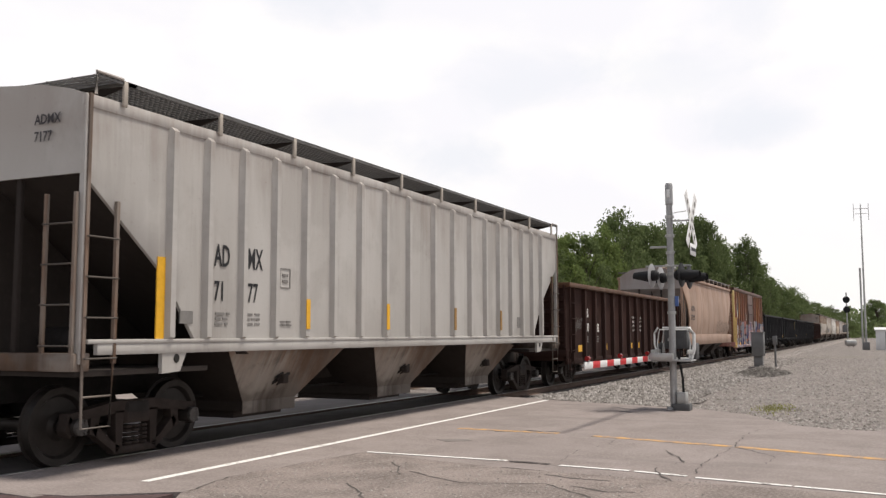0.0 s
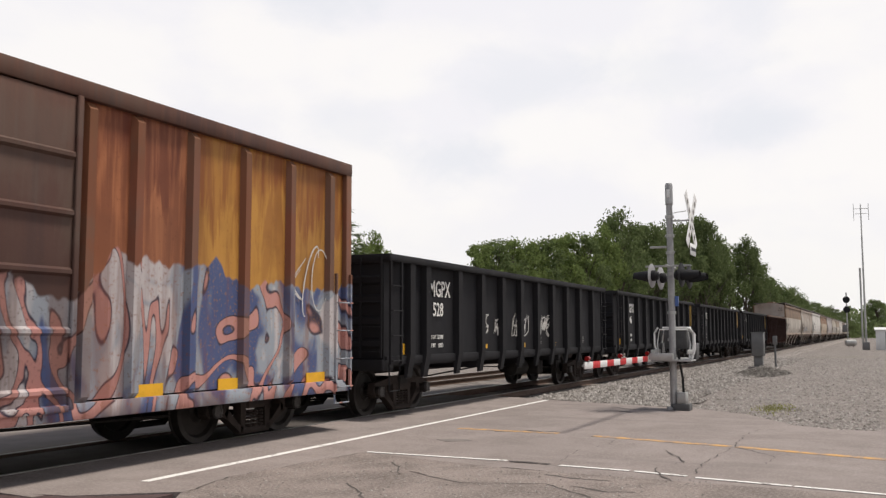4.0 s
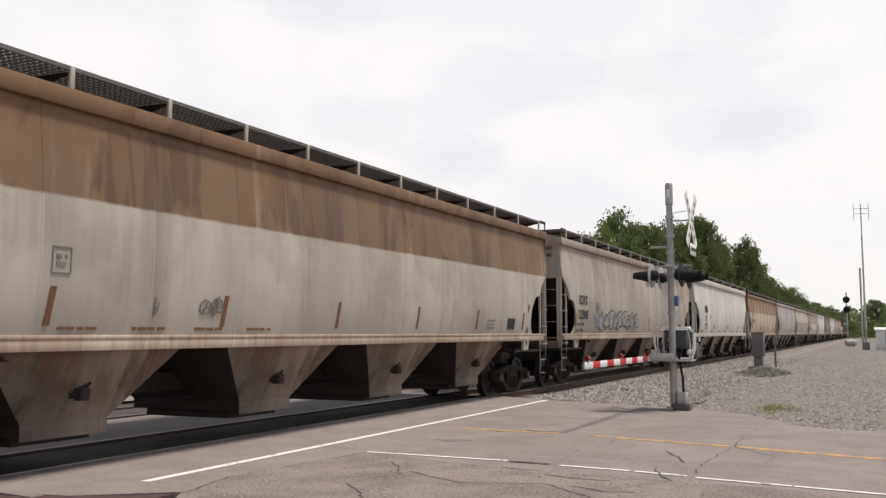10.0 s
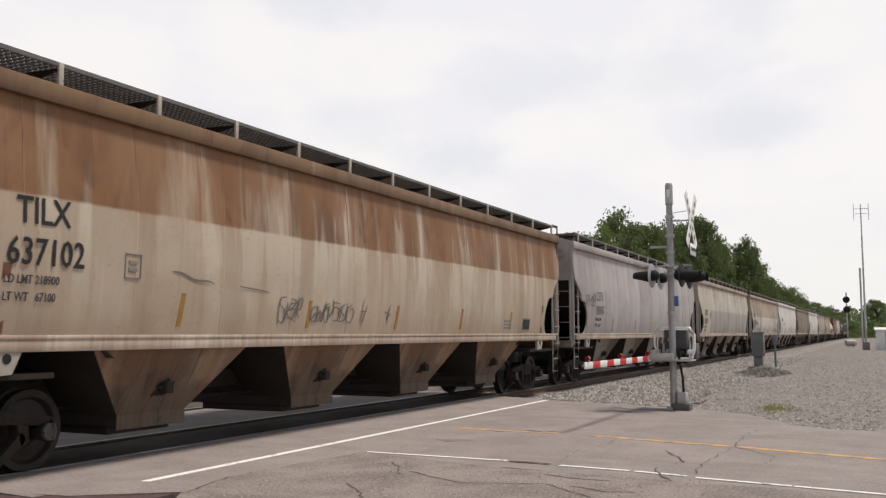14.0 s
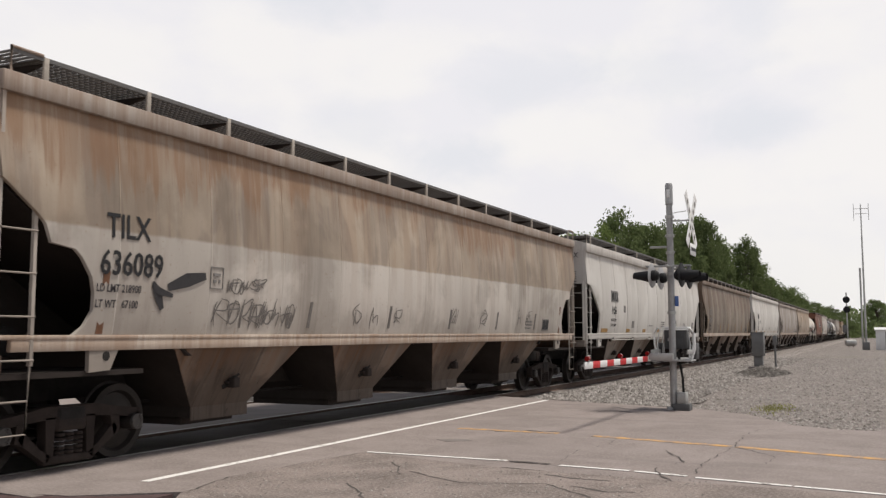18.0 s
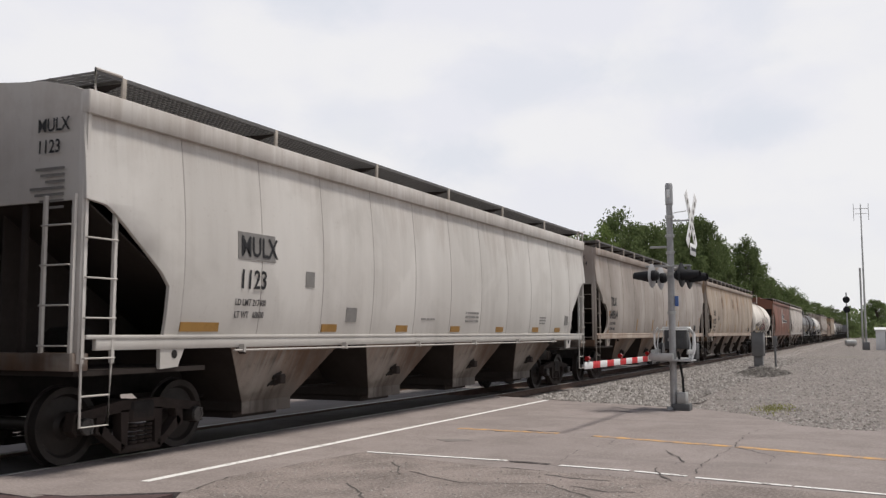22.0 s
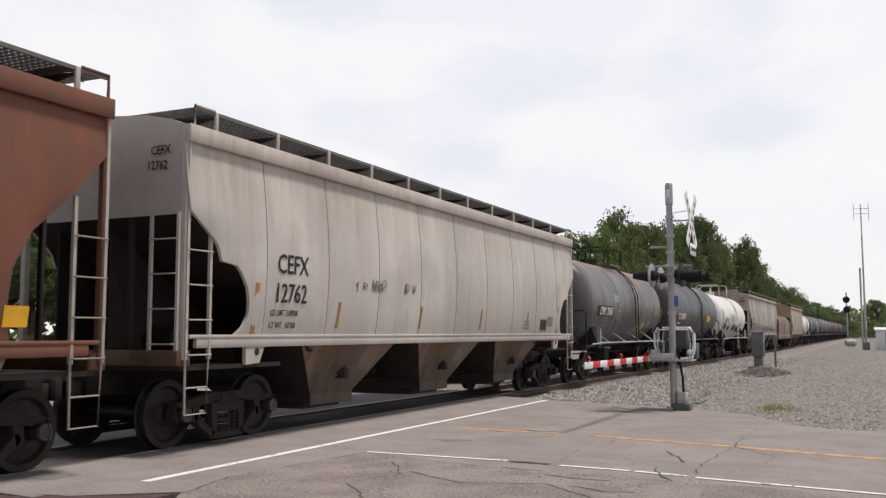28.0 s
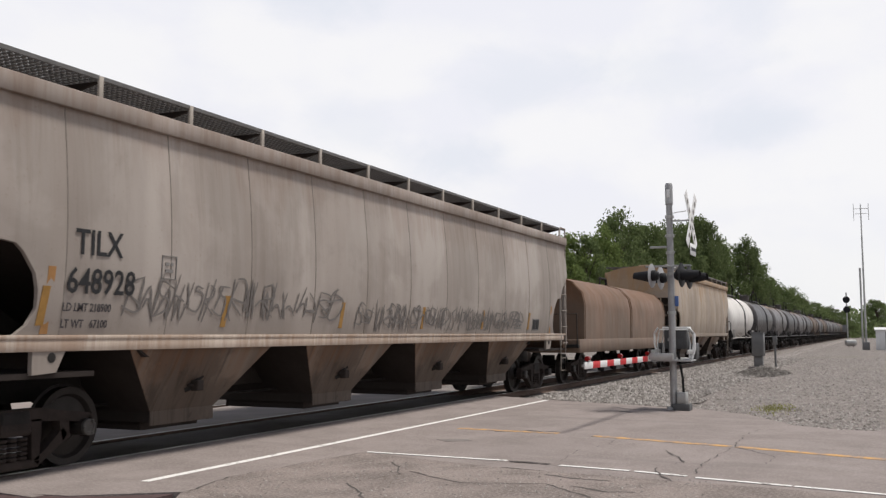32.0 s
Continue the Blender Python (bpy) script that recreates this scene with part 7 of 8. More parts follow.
def marks(c, mark, number, x, z=2.42, x2=None, mat=BLACK, flat=False, size=0.29, limits=("218900", "67100"), lx=None, end=True):
    side_text(c, mark, size, x, z, mat, flat)
    side_text(c, number, size, x2 if x2 is not None else x - 0.07, z - 0.43, mat, flat)
    lx = lx if lx is not None else x - 0.12
    if limits:
        side_text(c, "LD LMT " + limits[0], 0.095, lx, z - 0.63, NAVY, flat, 0.8)
        side_text(c, "LT WT   " + limits[1], 0.095, lx, z - 0.81, NAVY, flat, 0.8)
    if end:
        end_text(c, mark, 0.12, -0.88, 3.88, mat)
        end_text(c, number, 0.12, -0.82, 3.68, mat)


def plate_c(c, x, z=2.18, flat=False):
    """Small square outline with an unreadable mark."""
    for a, b, w_, h in ((0, 0, 0.26, 0.012), (0, 0.28, 0.26, 0.012), (0, 0, 0.012, 0.29), (0.25, 0, 0.012, 0.29)):
        plate(c, x + a, z + b, w_, h, GREYED, flat, "plate_outline")
    side_bars(c, x + 0.06, z + 0.06, 0.14, 0.17, 2, GREYED, flat)


def rust_spots(c, groups, mat):
    """Rusty films on a side; each group is a middle (x, z), a width and a height."""
    for x, z, wide, high in groups:
        pts = [(x, z + high * (i / 6 - 0.5)) for i in range(7)]
        part("rust_blotch", Shape().ribbon(pts, wide / 2, lambda p, q: lift(0, q, False) + 0.004), mat, c, smooth=None)


def edge_strips(c, length, mat):
    """Faded reflective strips along the curved ends of a side, and the dark placard near the tail."""
    plate(c, 1.37, 1.53, 0.1, 0.72, mat, name="reflector", label="faded orange strip", lean=0.03)
    plate(c, length - 1.55, 1.53, 0.1, 0.72, mat, name="reflector", label="faded orange strip", lean=-0.02)
    plate(c, length - 2.95, 1.6, 0.5, 0.3, GREYED, name="placard")
    for x in (length - 2.92, length - 2.68):
        y = lift(0, 1.63, False) - 0.006
        part("placard_field", Shape().quadbox([(x, y, 1.63), (x + 0.2, y, 1.63), (x + 0.2, y + 0.01, 1.63), (x, y + 0.01, 1.63), (x, lift(0, 1.87, False) - 0.006, 1.87), (x + 0.2, lift(0, 1.87, False) - 0.006, 1.87), (x + 0.2, lift(0, 1.87, False) + 0.004, 1.87), (x, lift(0, 1.87, False) + 0.004, 1.87)]), BLACK, c, smooth=None)
    side_bars(c, length - 4.2, 1.62, 0.45, 0.24, 3, GREYED)


def strips(c, length, mat, z, step, width=0.1, height=0.36, x0=3.4, lean=0.05, flat=False):
    x = x0
    while x < length - 1.5:
        plate(c, x, z, width, height, mat, flat, "reflector", "reflective strip", lean)
        x += step


# 0: ribbed grey hopper
c = add(hopper("covered_hopper_car", 16.72, GREY_HOPPER, "light grey covered hopper car with vertical side ribs", "straight", 3, 8, 0.12, GREY_LOW, 18, True, post_step=1.75, ladder_mat=GREY_LOW), 7.41)
side_text(c, "AD", 0.30, 2.26, 2.43, BLACK, True, 0.56)
side_text(c, "MX", 0.30, 2.97, 2.43, BLACK, True, 0.56)
side_text(c, "71", 0.27, 2.26, 1.97, BLACK, True, 0.62)
side_text(c, "77", 0.27, 2.98, 1.97, BLACK, True, 0.62)
side_bars(c, 2.3, 1.63, 0.3, 0.2, 3, GREYED, True)
side_bars(c, 2.97, 1.63, 0.3, 0.2, 3, GREYED, True)
side_bars(c, 3.72, 1.63, 0.35, 0.1, 2, GREYED, True)
plate_c(c, 3.75, 2.2, True)
end_text(c, "ADMX", 0.12, -0.8, 3.92, NAVY)
end_text(c, "7177", 0.12, -0.8, 3.72, NAVY)
plate(c, 1.2, 1.47, 0.15, 1.0, YELLOW, True, lean=0.0)
for x in (4.38, 6.92, 9.8, 12.34):
    part("reflector", Shape().box(x - 0.05, x + 0.05, -HALF - 0.096, -HALF - 0.084, 1.6, 2.05), YELLOW if x < 9 else AMBER, c, smooth=None)
plate(c, 1.62, 1.66, 0.24, 0.16, GREYED, True, "placard")
plate(c, 13.6, 1.66, 0.24, 0.26, GREYED, True, "placard")


def flat_text(c, text, size, x, z, mat, y, squeeze=0.75):
    return lettering(text, size * 1.38, mat, c, pose(x, y, z, 90, 0, 0), squeeze=squeeze)


def flat_box(c, x, z, width, height, mat, y, name="reflector", label=""):
    return part(name, Shape().box(x, x + width, y, y + 0.01, z, z + height), mat, c, label, smooth=None)


GY = -HALF + 0.118      # just outside a gondola's sheets


def bars_flat(c, x, z, width, height, rows, mat, y):
    r = random.Random(int(x * 37 + z * 11))
    for k in range(rows):
        a = x
        while a < x + width - 0.02:
            b = min(a + r.uniform(0.05, 0.22), x + width)
            part("stencil_bar", Shape().box(a, b, y, y + 0.008, z + height * (1 - (k + 1) / rows), z + height * (1 - (k + 0.45) / rows)), mat, c, smooth=None)
            a = b + 0.03


# 1: brown gondola
c = add(gondola(16.48, GON_DARK, "rusty dark brown open gondola car with white lettering", [0.5] + [1.71 + 1.1 * k for k in range(13)] + [16.0], 2.98, False, chord=GON_CHORD), 25.30)
flat_text(c, "NS", 0.26, 1.96, 2.02, WHITE, GY, 0.7)
flat_text(c, "197", 0.26, 1.96, 1.58, WHITE, GY, 0.7)
flat_text(c, "462", 0.26, 3.08, 1.58, WHITE, GY, 0.7)
bars_flat(c, 1.85, 1.25, 0.4, 0.22, 3, GREYED, GY)
bars_flat(c, 3.0, 1.25, 0.4, 0.22, 3, GREYED, GY)
bars_flat(c, 7.9, 1.6, 0.55, 0.6, 4, WORN_WHITE, GY)
bars_flat(c, 9.1, 1.6, 0.7, 0.6, 4, WORN_WHITE, GY)
bars_flat(c, 12.8, 1.55, 0.6, 0.45, 3, GREYED, GY)
for x in (0.80, 4.05, 7.5, 8.6, 12.0, 15.5):
    flat_box(c, x, 0.99, 0.36, 0.19, YELLOW, -HALF - 0.002 if x < 1 else GY)
end_text(c, "NS 197462", 0.13, 0.9, 2.72, GREYED)
tag(c, 0.5, 1.3, 1.6, 2.0, GREYED, 3, 0.006, 1.0, lambda x, z: GY - 0.004)

# 2: tan hopper
c = add(hopper("covered_hopper_car", 15.2, TAN_ACF, "faded tan covered hopper car with rounded sides and grime", "bow", 3, 9, 0.10, SHADE_DARK, tall=0.18, deep=True, post_step=1.35, end=ACF_END, slope=ACF_END), 42.77)
side_text(c, "ACFX", 0.26, 1.66, 2.56, NAVY, squeeze=1.1)
side_text(c, "27725", 0.26, 1.6, 2.14, NAVY, squeeze=1.1)
end_text(c, "ACFX", 0.13, -0.3, 3.9, GREYED)
end_text(c, "27725", 0.13, -0.3, 3.68, GREYED)
for k in range(3):
    part("roof_corrugation", Shape().box(0.05, 15.15, -bulge(3.9) - 0.016, -bulge(3.9) + 0.02, 3.62 + k * 0.14, 3.67 + k * 0.14, 0.006), TAN_ACF, c)
bubble_piece(c, 9.4, 14.0, 1.5, 2.2, 6, SPRAY_TAN, SPRAY_BROWN, 8, 0.08)

NUMBER_PANEL = plain("brown_panel_paint", (0.075, 0.035, 0.03), 0.7, 0.0, 0.3, 3)
# 3: boxcar
c = add(boxcar(15.5, BOX_SIDE, BOX_TRIM, BOX_END, BOX_DARK, "rusty orange and brown boxcar covered in blue and pink graffiti", BOX_YEL, BOX_PLAIN), 59.2)
BY = -HALF - 0.006
BS = -HALF + 0.075
for x0, x1 in ((1.23, 2.2), (2.3, 3.28)):
    flat_box(c, x0, 1.42, x1 - x0 - 0.1, 1.0, NUMBER_PANEL, BS, "number_panel")
flat_text(c, "BK", 0.27, 1.42, 1.97, WHITE, BS - 0.006)
flat_text(c, "TY", 0.27, 2.46, 1.97, WHITE, BS - 0.006)
flat_text(c, "155", 0.27, 1.42, 1.53, WHITE, BS - 0.006)
flat_text(c, "338", 0.27, 2.4, 1.53, WHITE, BS - 0.006)
for x in (0.35, 2.6, 5.0, 10.6, 12.2, 14.3):
    flat_box(c, x, 0.78, 0.55, 0.15, YELLOW, BS - 0.004 if x > 1 else BY)


for x0, x1, z0, z1, cnt, wd, sd in ((1.35, 2.05, 2.55, 3.6, 6, 0.045, 5), (1.2, 2.15, 1.3, 2.0, 6, 0.035, 6), (5.9, 6.3, 2.3, 2.9, 3, 0.03, 7), (13.9, 14.8, 1.6, 2.9, 3, 0.02, 8)):
    for k, (pts, wd2) in enumerate(strokes(x0, x1, z0, z1, sd, cnt)):
        part("graffiti_stroke", Shape().ribbon(pts, wd * wd2, lambda a, b: BS - 0.012 - 0.0008 * k), SPRAY_WHITE, c, smooth=None)
for k, (pts, wd2) in enumerate(strokes(1.4, 2.0, 2.9, 3.3, 15, 4)):
    part("graffiti_stroke", Shape().ribbon(pts, 0.022, lambda a, b: BS - 0.02 - 0.0008 * k), SPRAY_BLACK, c, smooth=None)
part("end_header", Shape().box(-0.03, 0.02, -HALF + 0.1, HALF - 0.1, 3.98, 4.26, 0.008), BOX_PLAIN, c, "dark brown end header")
lettering("BKTY 155338", 0.2, WHITE, c, pose(-0.036, 0.0, 4.06, 90, 0, -90), squeeze=0.9)

# 4 to 7: black gondolas
END_YELLOW = plain("chipped_yellow_post", (0.50, 0.32, 0.08), 0.6, 0.0, 0.6, 5)
for k, (start, number) in enumerate(((76.05, "528"), (92.14, "546"), (108.35, "519"), (124.52, "571"))):
    c = add(gondola(14.5, GON_BLACK, "black open gondola car with white lettering and side posts", [0.92, 1.60, 3.14, 4.39, 5.64, 6.88, 8.11, 9.35, 10.6, 11.85, 13.22], 2.97, True, END_YELLOW if k in (1, 2, 3) else None), start)
    flat_text(c, "MGPX", 0.33, 1.85, 2.27, WHITE, GY, 0.8)
    flat_text(c, number, 0.28, 2.02, 1.88, WHITE, GY, 0.85)
    flat_text(c, "LD LMT  227000", 0.085, 1.88, 1.42, WHITE, GY)
    flat_text(c, "LT WT     59000", 0.085, 1.88, 1.25, WHITE, GY)
    bars_flat(c, 1.75, 1.05, 0.7, 0.05, 1, GREYED, GY)
    for x in (4.55, 7.05, 9.5, 10.75):
        flat_box(c, x, 1.19, 0.32, 0.10, YELLOW, GY)
    flat_box(c, 0.72, 1.14, 0.28, 0.2, YELLOW, GY)
    for x in (8.3, 10.6, 12.2):
        bars_flat(c, x, 1.25, 0.3, 0.2, 4, GREYED, GY)
    s = Shape()
    s.box(11.95, 12.2, GY, GY + 0.008, 1.52, 1.55).box(12.17, 12.2, GY, GY + 0.008, 1.3, 1.55).box(11.95, 12.2, GY, GY + 0.008, 1.27, 1.3)
    part("placard_outline", s, WHITE, c, smooth=None)
    end_text(c, "MGPX " + number, 0.11, -0.1, 2.72, GREYED)
    if k == 0:
        tag(c, 4.5, 9.2, 1.5, 1.95, SPRAY_WHITE, 44, 0.014, 0.7, lambda x, z: GY - 0.004)

# 8: rusty gondola with worn lettering
c = add(gondola(16.1, GON_BROWN, "dark rusty brown gondola car with chalky streaks and graffiti", [0.56 + 1.09 * k for k in range(14)] + [15.6], 2.98, False, chord=GON_CHORD), 140.22)
for x, wd in ((7.2, 0.75), (8.1, 0.42), (9.1, 0.38)):
    bars_flat(c, x, 1.55, wd, 0.6, 4, WORN_WHITE, GY)
RED_PATCH = plain("red_brown_patch", (0.11, 0.042, 0.032), 0.8, 0.0, 0.4, 3)
for x in (1.78, 2.87):
    flat_box(c, x, 1.15, 0.85, 1.15 if x < 2 else 0.7, RED_PATCH, GY, "paint_patch")
    bars_flat(c, x + 0.12, 1.5, 0.6, 0.2, 1, SPRAY_WHITE, GY - 0.006)
    bars_flat(c, x + 0.12, 1.18, 0.5, 0.22, 2, GREYED, GY - 0.006)
bars_flat(c, 1.9, 2.05, 0.5, 0.2, 1, SPRAY_WHITE, GY - 0.006)
bars_flat(c, 13.6, 1.45, 0.5, 0.25, 2, GREYED, GY)
for x in (0.9, 5.9, 10.0, 12.7):
    flat_box(c, x + 0.2, 0.97, 0.48, 0.12, YELLOW, GY)
rd = random.Random(5)
for k in range(14):
    a, b = 0.7 + 1.09 * k, 1.5 + 1.09 * k
    for _ in range(2):
        if rd.random() < 0.25:
            continue
        low_z, up_a, up_b = rd.uniform(0.86, 1.0), rd.uniform(0.95, 1.9), rd.uniform(0.95, 2.1)
        pts = [(a + rd.uniform(-0.03, 0.05), low_z + (up_a - low_z) * q) for q in (1.0, 0.66, 0.33, 0.1)] + [(a + (b - a) * q, low_z + rd.uniform(-0.03, 0.03)) for q in (0.2, 0.45, 0.7, 0.85)] + [(b + rd.uniform(-0.06, 0.03), low_z + (up_b - low_z) * q) for q in (0.15, 0.5, 1.0)]
        part("chalky_drip", Shape().ribbon(pts, 0.007, lambda x, z: GY - 0.004), GREYED, c, smooth=None)
scr = Shape()
for k in range(4):
    scr.ribbon([(1.2 + 0.15 * math.sin(i * 0.6 + k), 1.5 + 0.07 * i) for i in range(12)], 0.03, lambda a, b: GY - 0.002)
part("graffiti", scr, YELLOW, c, "orange sprayed strokes", smooth=None)

# 9 to 20: covered hoppers
SILL = paint("cream_sill_paint", (0.55, 0.475, 0.405), rust=0.3, dirt=0.3, low=0.0, z0=0.5, z1=1.6, seed=46, rust_col=(0.26, 0.16, 0.1), dirt_col=(0.3, 0.24, 0.2))
ROUND = dict(cut="round", bays=4, panels=12, sill=SILL)
SEAM_PALE = plain("grey_weld_seam", (0.38, 0.35, 0.325), 0.8, 0.0, 0.5, 2)
NOTCH = dict(cut="notch", bays=4, panels=12, fascia=0.24, post_step=3.1, seam=SEAM_PALE)
c = add(hopper("covered_hopper_car", 19.84, BEIGE_RUST, "beige covered hopper car with a rust-brown upper band", lower=LIGHT_LOW, trims=BEIGE_RUST, end=SEAMED, **ROUND), 157.35)
marks(c, "TILX", "637347", 1.75, 2.68, 1.62)
edge_strips(c, 19.84, BROWN_STRIP)
plate_c(c, 3.44)
strips(c, 19.8, BROWN_STRIP, 1.62, 2.9, 0.08, 0.42)
for k in range(4):
    side_bars(c, 3.6 + k * 1.1, 1.56, 0.55, 0.07, 1, BROWN_STRIP)
tag(c, 5.0, 6.2, 1.75, 2.0, SPRAY_GREY, 4, 0.012, 0.6)
c = add(hopper("covered_hopper_car", 19.58, BEIGE_TWO, "weathered beige covered hopper car with faint graffiti", lower=LIGHT_LOW, **ROUND), 178.46)
marks(c, "SOXX", "122040", 1.5, 2.38, 1.45)
edge_strips(c, 19.58, AMBER)
rust_spots(c, [(10.9, 3.6, 1.6, 0.8), (14.3, 3.5, 2.2, 1.1), (17.2, 3.4, 1.6, 1.3)], RUST_RUN)
plate_c(c, 3.4)
strips(c, 19.5, AMBER, 1.6, 3.2, 0.1, 0.5, 1.25)
scrawl(c, 3.3, 4.3, 1.75, 2.1, SPRAY_HAZE, 10, count=3, width=0.09)
bubble_piece(c, 3.75, 9.0, 1.58, 2.34, 9, SPRAY_FILL, SPRAY_BLACK, 31)


def white_hopper(start, length, number, seed):
    c = add(hopper("covered_hopper_car", length, WHITE_CAR, "off-white covered hopper car with smooth flat-topped sides", lower=GREY_LOW, **NOTCH), start)
    plate(c, 2.68, 2.56, 0.86, 0.38, GREYED, name="mark_panel", label="grey reporting mark panel")
    side_text(c, "MULX", 0.29, 2.73, 2.61, BLACK, squeeze=0.8, extra=0.006)
    side_text(c, number, 0.27, 2.72, 2.16, BLACK)
    side_text(c, "LD LMT 217400", 0.095, 2.66, 1.92, NAVY, squeeze=0.8)
    side_text(c, "LT WT   68600", 0.095, 2.66, 1.75, NAVY, squeeze=0.8)
    end_text(c, "MULX", 0.16, -0.75, 3.85, BLACK)
    end_text(c, number, 0.16, -0.75, 3.6, BLACK)
    s = Shape()
    for k in range(7):
        s.box(-0.013, -0.008, -1.0, -1.0 + 0.3 + 0.08 * (k % 4), 2.95 + k * 0.075, 2.98 + k * 0.075)
    part("stencil_block", s, GREYED, c, smooth=None, at=pose(0, -0.2, 0))
    plate(c, 4.35, 2.24, 0.24, 0.24, GREYED, name="placard")
    plate(c, 5.6, 1.72, 0.34, 0.24, GREYED, name="placard")
    for x in (1.62, 4.9, 7.4, 9.8, 12.3, 14.8, 16.6):
        plate(c, x, 1.56, 0.75 if x < 2 else 0.45, 0.12, AMBER, lean=0.0)
    side_bars(c, 10.5, 1.75, 0.7, 0.26, 3, GREYED)
    side_bars(c, 15.3, 1.75, 0.45, 0.22, 3, GREYED)
    plate(c, 17.4, 1.75, 0.3, 0.26, GREYED, name="placard")
    side_bars(c, 8.4, 1.78, 0.6, 0.06, 1, GREYED)
    if seed > 1:
        part("sill_pipe", Shape().tube([(2.6, -bulge(1.6) - 0.1, 1.31), (length - 3.0, -bulge(1.6) - 0.1, 1.31)], 0.016, 6), WHITE_CAR, c, "thin white pipe under the sill")
        for k in range(6):
            part("pipe_clamp", cached(("pipe_clamp",), lambda: Shape().box(-0.02, 0.02, -0.03, 0.06, -0.025, 0.08)), WHITE_CAR, c, at=pose(2.8 + k * (length - 6.0) / 5, -bulge(1.6) - 0.1, 1.31))
    if seed == 2:
        tag(c, 12.5, 13.7, 1.64, 2.1, SPRAY_BLACK, 21, 0.013)
    return c


white_hopper(199.39, 19.56, "1127", 1)
c = add(hopper("covered_hopper_car", 19.45, RUST_BAND, "beige covered hopper car heavily streaked with orange rust", lower=RUST_LOW, trims=BEIGE_RUST, **ROUND), 220.29)
marks(c, "TILX", "637102", 1.53, 2.68, 1.42)
edge_strips(c, 19.45, BROWN_STRIP)
plate_c(c, 3.05)
strips(c, 19.4, AMBER, 1.62, 2.9, 0.08, 0.42, 4.0)
tag(c, 5.5, 9.5, 1.7, 2.05, SPRAY_GREY, 14, 0.012, 0.55)
squiggle = Shape().ribbon([(3.85 + 0.1 * i, 2.3 - 0.015 * i + 0.02 * math.sin(i * 1.1)) for i in range(9)], 0.015, lambda x, z: lift(0, z, False))
squiggle.ribbon([(5.2 + 0.1 * i, 2.18 - 0.008 * i) for i in range(8)], 0.01, lambda x, z: lift(0, z, False))
part("graffiti", squiggle, SPRAY_GREY, c, "thin sprayed squiggle", smooth=None)
c = add(hopper("covered_hopper_car", 19.7, COOL_GREY, "cool grey covered hopper car with light streaks", lower=GREY_LOW, **ROUND), 241.14)
marks(c, "CEFX", "388037", 2.2, 2.55, 2.1, GREYED)
tag(c, 1.0, 2.0, 2.35, 2.75, SPRAY_GREY, 15, 0.016, 0.8)
strips(c, 19.5, AMBER, 1.6, 3.2, 0.08, 0.4, 4.2)
c = add(hopper("covered_hopper_car", 19.4, CREAM_TWO, "cream covered hopper car with a grey painted lower half", lower=LIGHT_LOW, trims=BEIGE_TWO, seam=SEAM, **ROUND), 262.06)
marks(c, "CEFX", "635216", 1.5, 2.44, 1.43, limits=("218600", "66400"))
plate_c(c, 3.1, 2.3)
for k in range(9):
    plate(c, 2.1 + k * 1.95, 1.39, 0.75, 0.085, AMBER if k % 2 else RED_BROWN, lean=0.0)
c = add(hopper("covered_hopper_car", 19.6, STREAKY, "streaked cream and brown covered hopper car with black scrawls", lower=TAN_LOW, trims=BEIGE_TWO, **ROUND), 283.12)
marks(c, "TILX", "636089", 1.42, 2.64, 1.33)
edge_strips(c, 19.6, BROWN_STRIP)
arrow = Shape()
for a, b in (((3.15, 2.28), (2.45, 2.1)),):
    arrow.ribbon([a, ((a[0] + b[0]) / 2, (a[1] + b[1]) / 2 + 0.02), b], 0.09, lambda x, z: lift(0, z, False) - 0.002)
arrow.ribbon([(2.2, 2.14), (2.3, 1.98), (2.38, 1.83)], 0.07, lambda x, z: lift(0, z, False) - 0.003)
arrow.ribbon([(2.55, 2.0), (2.3, 2.05), (2.18, 2.15)], 0.05, lambda x, z: lift(0, z, False) - 0.004)
part("graffiti", arrow, SPRAY_BLACK, c, "black sprayed arrow", smooth=None)
plate_c(c, 3.25, 2.12)
tag(c, 3.0, 5.2, 1.62, 1.98, SPRAY_GREY, 17, 0.011, 0.8)
tag(c, 3.6, 4.4, 2.08, 2.3, SPRAY_GREY, 18, 0.010)
tag(c, 5.6, 16.0, 1.64, 2.08, SPRAY_GREY, 19, 0.011, 0.42)
strips(c, 19.5, SPRAY_GREY, 1.62, 2.6, 0.07, 0.4, 5.6)
white_hopper(303.96, 19.6, "1156", 2)
c = add(hopper("covered_hopper_car", 19.5, DARK_BROWN, "dirt-darkened brown-grey covered hopper car", lower=TAN_LOW, **ROUND), 324.8)
marks(c, "TILX", "638811", 1.7, 2.5, 1.6, GREYED)
edge_strips(c, 19.5, STRIP_ORANGE)
strips(c, 19.4, AMBER, 1.65, 3.0, 0.1, 0.4, 5.5)
white_hopper(345.75, 19.45, "1123", 3)
c = add(hopper("covered_hopper_car", 19.9, SEAMED, "grey-beige covered hopper car with dark panel seams", lower=TAN_LOW, seam=SEAM, **ROUND), 366.5)
marks(c, "TILX", "648914", 1.62, 2.44, 1.42)
edge_strips(c, 19.9, STRIP_ORANGE)
strips(c, 19.8, AMBER, 1.62, 2.6, 0.1, 0.42, 5.3)
c = add(hopper("covered_hopper_car", 19.6, STAINED, "beige covered hopper car with ochre stains", lower=TAN_LOW, trims=BEIGE_TWO, **ROUND), 387.7)
marks(c, "TILX", "642235", 1.72, 2.46, 1.55)
edge_strips(c, 19.6, STRIP_ORANGE)
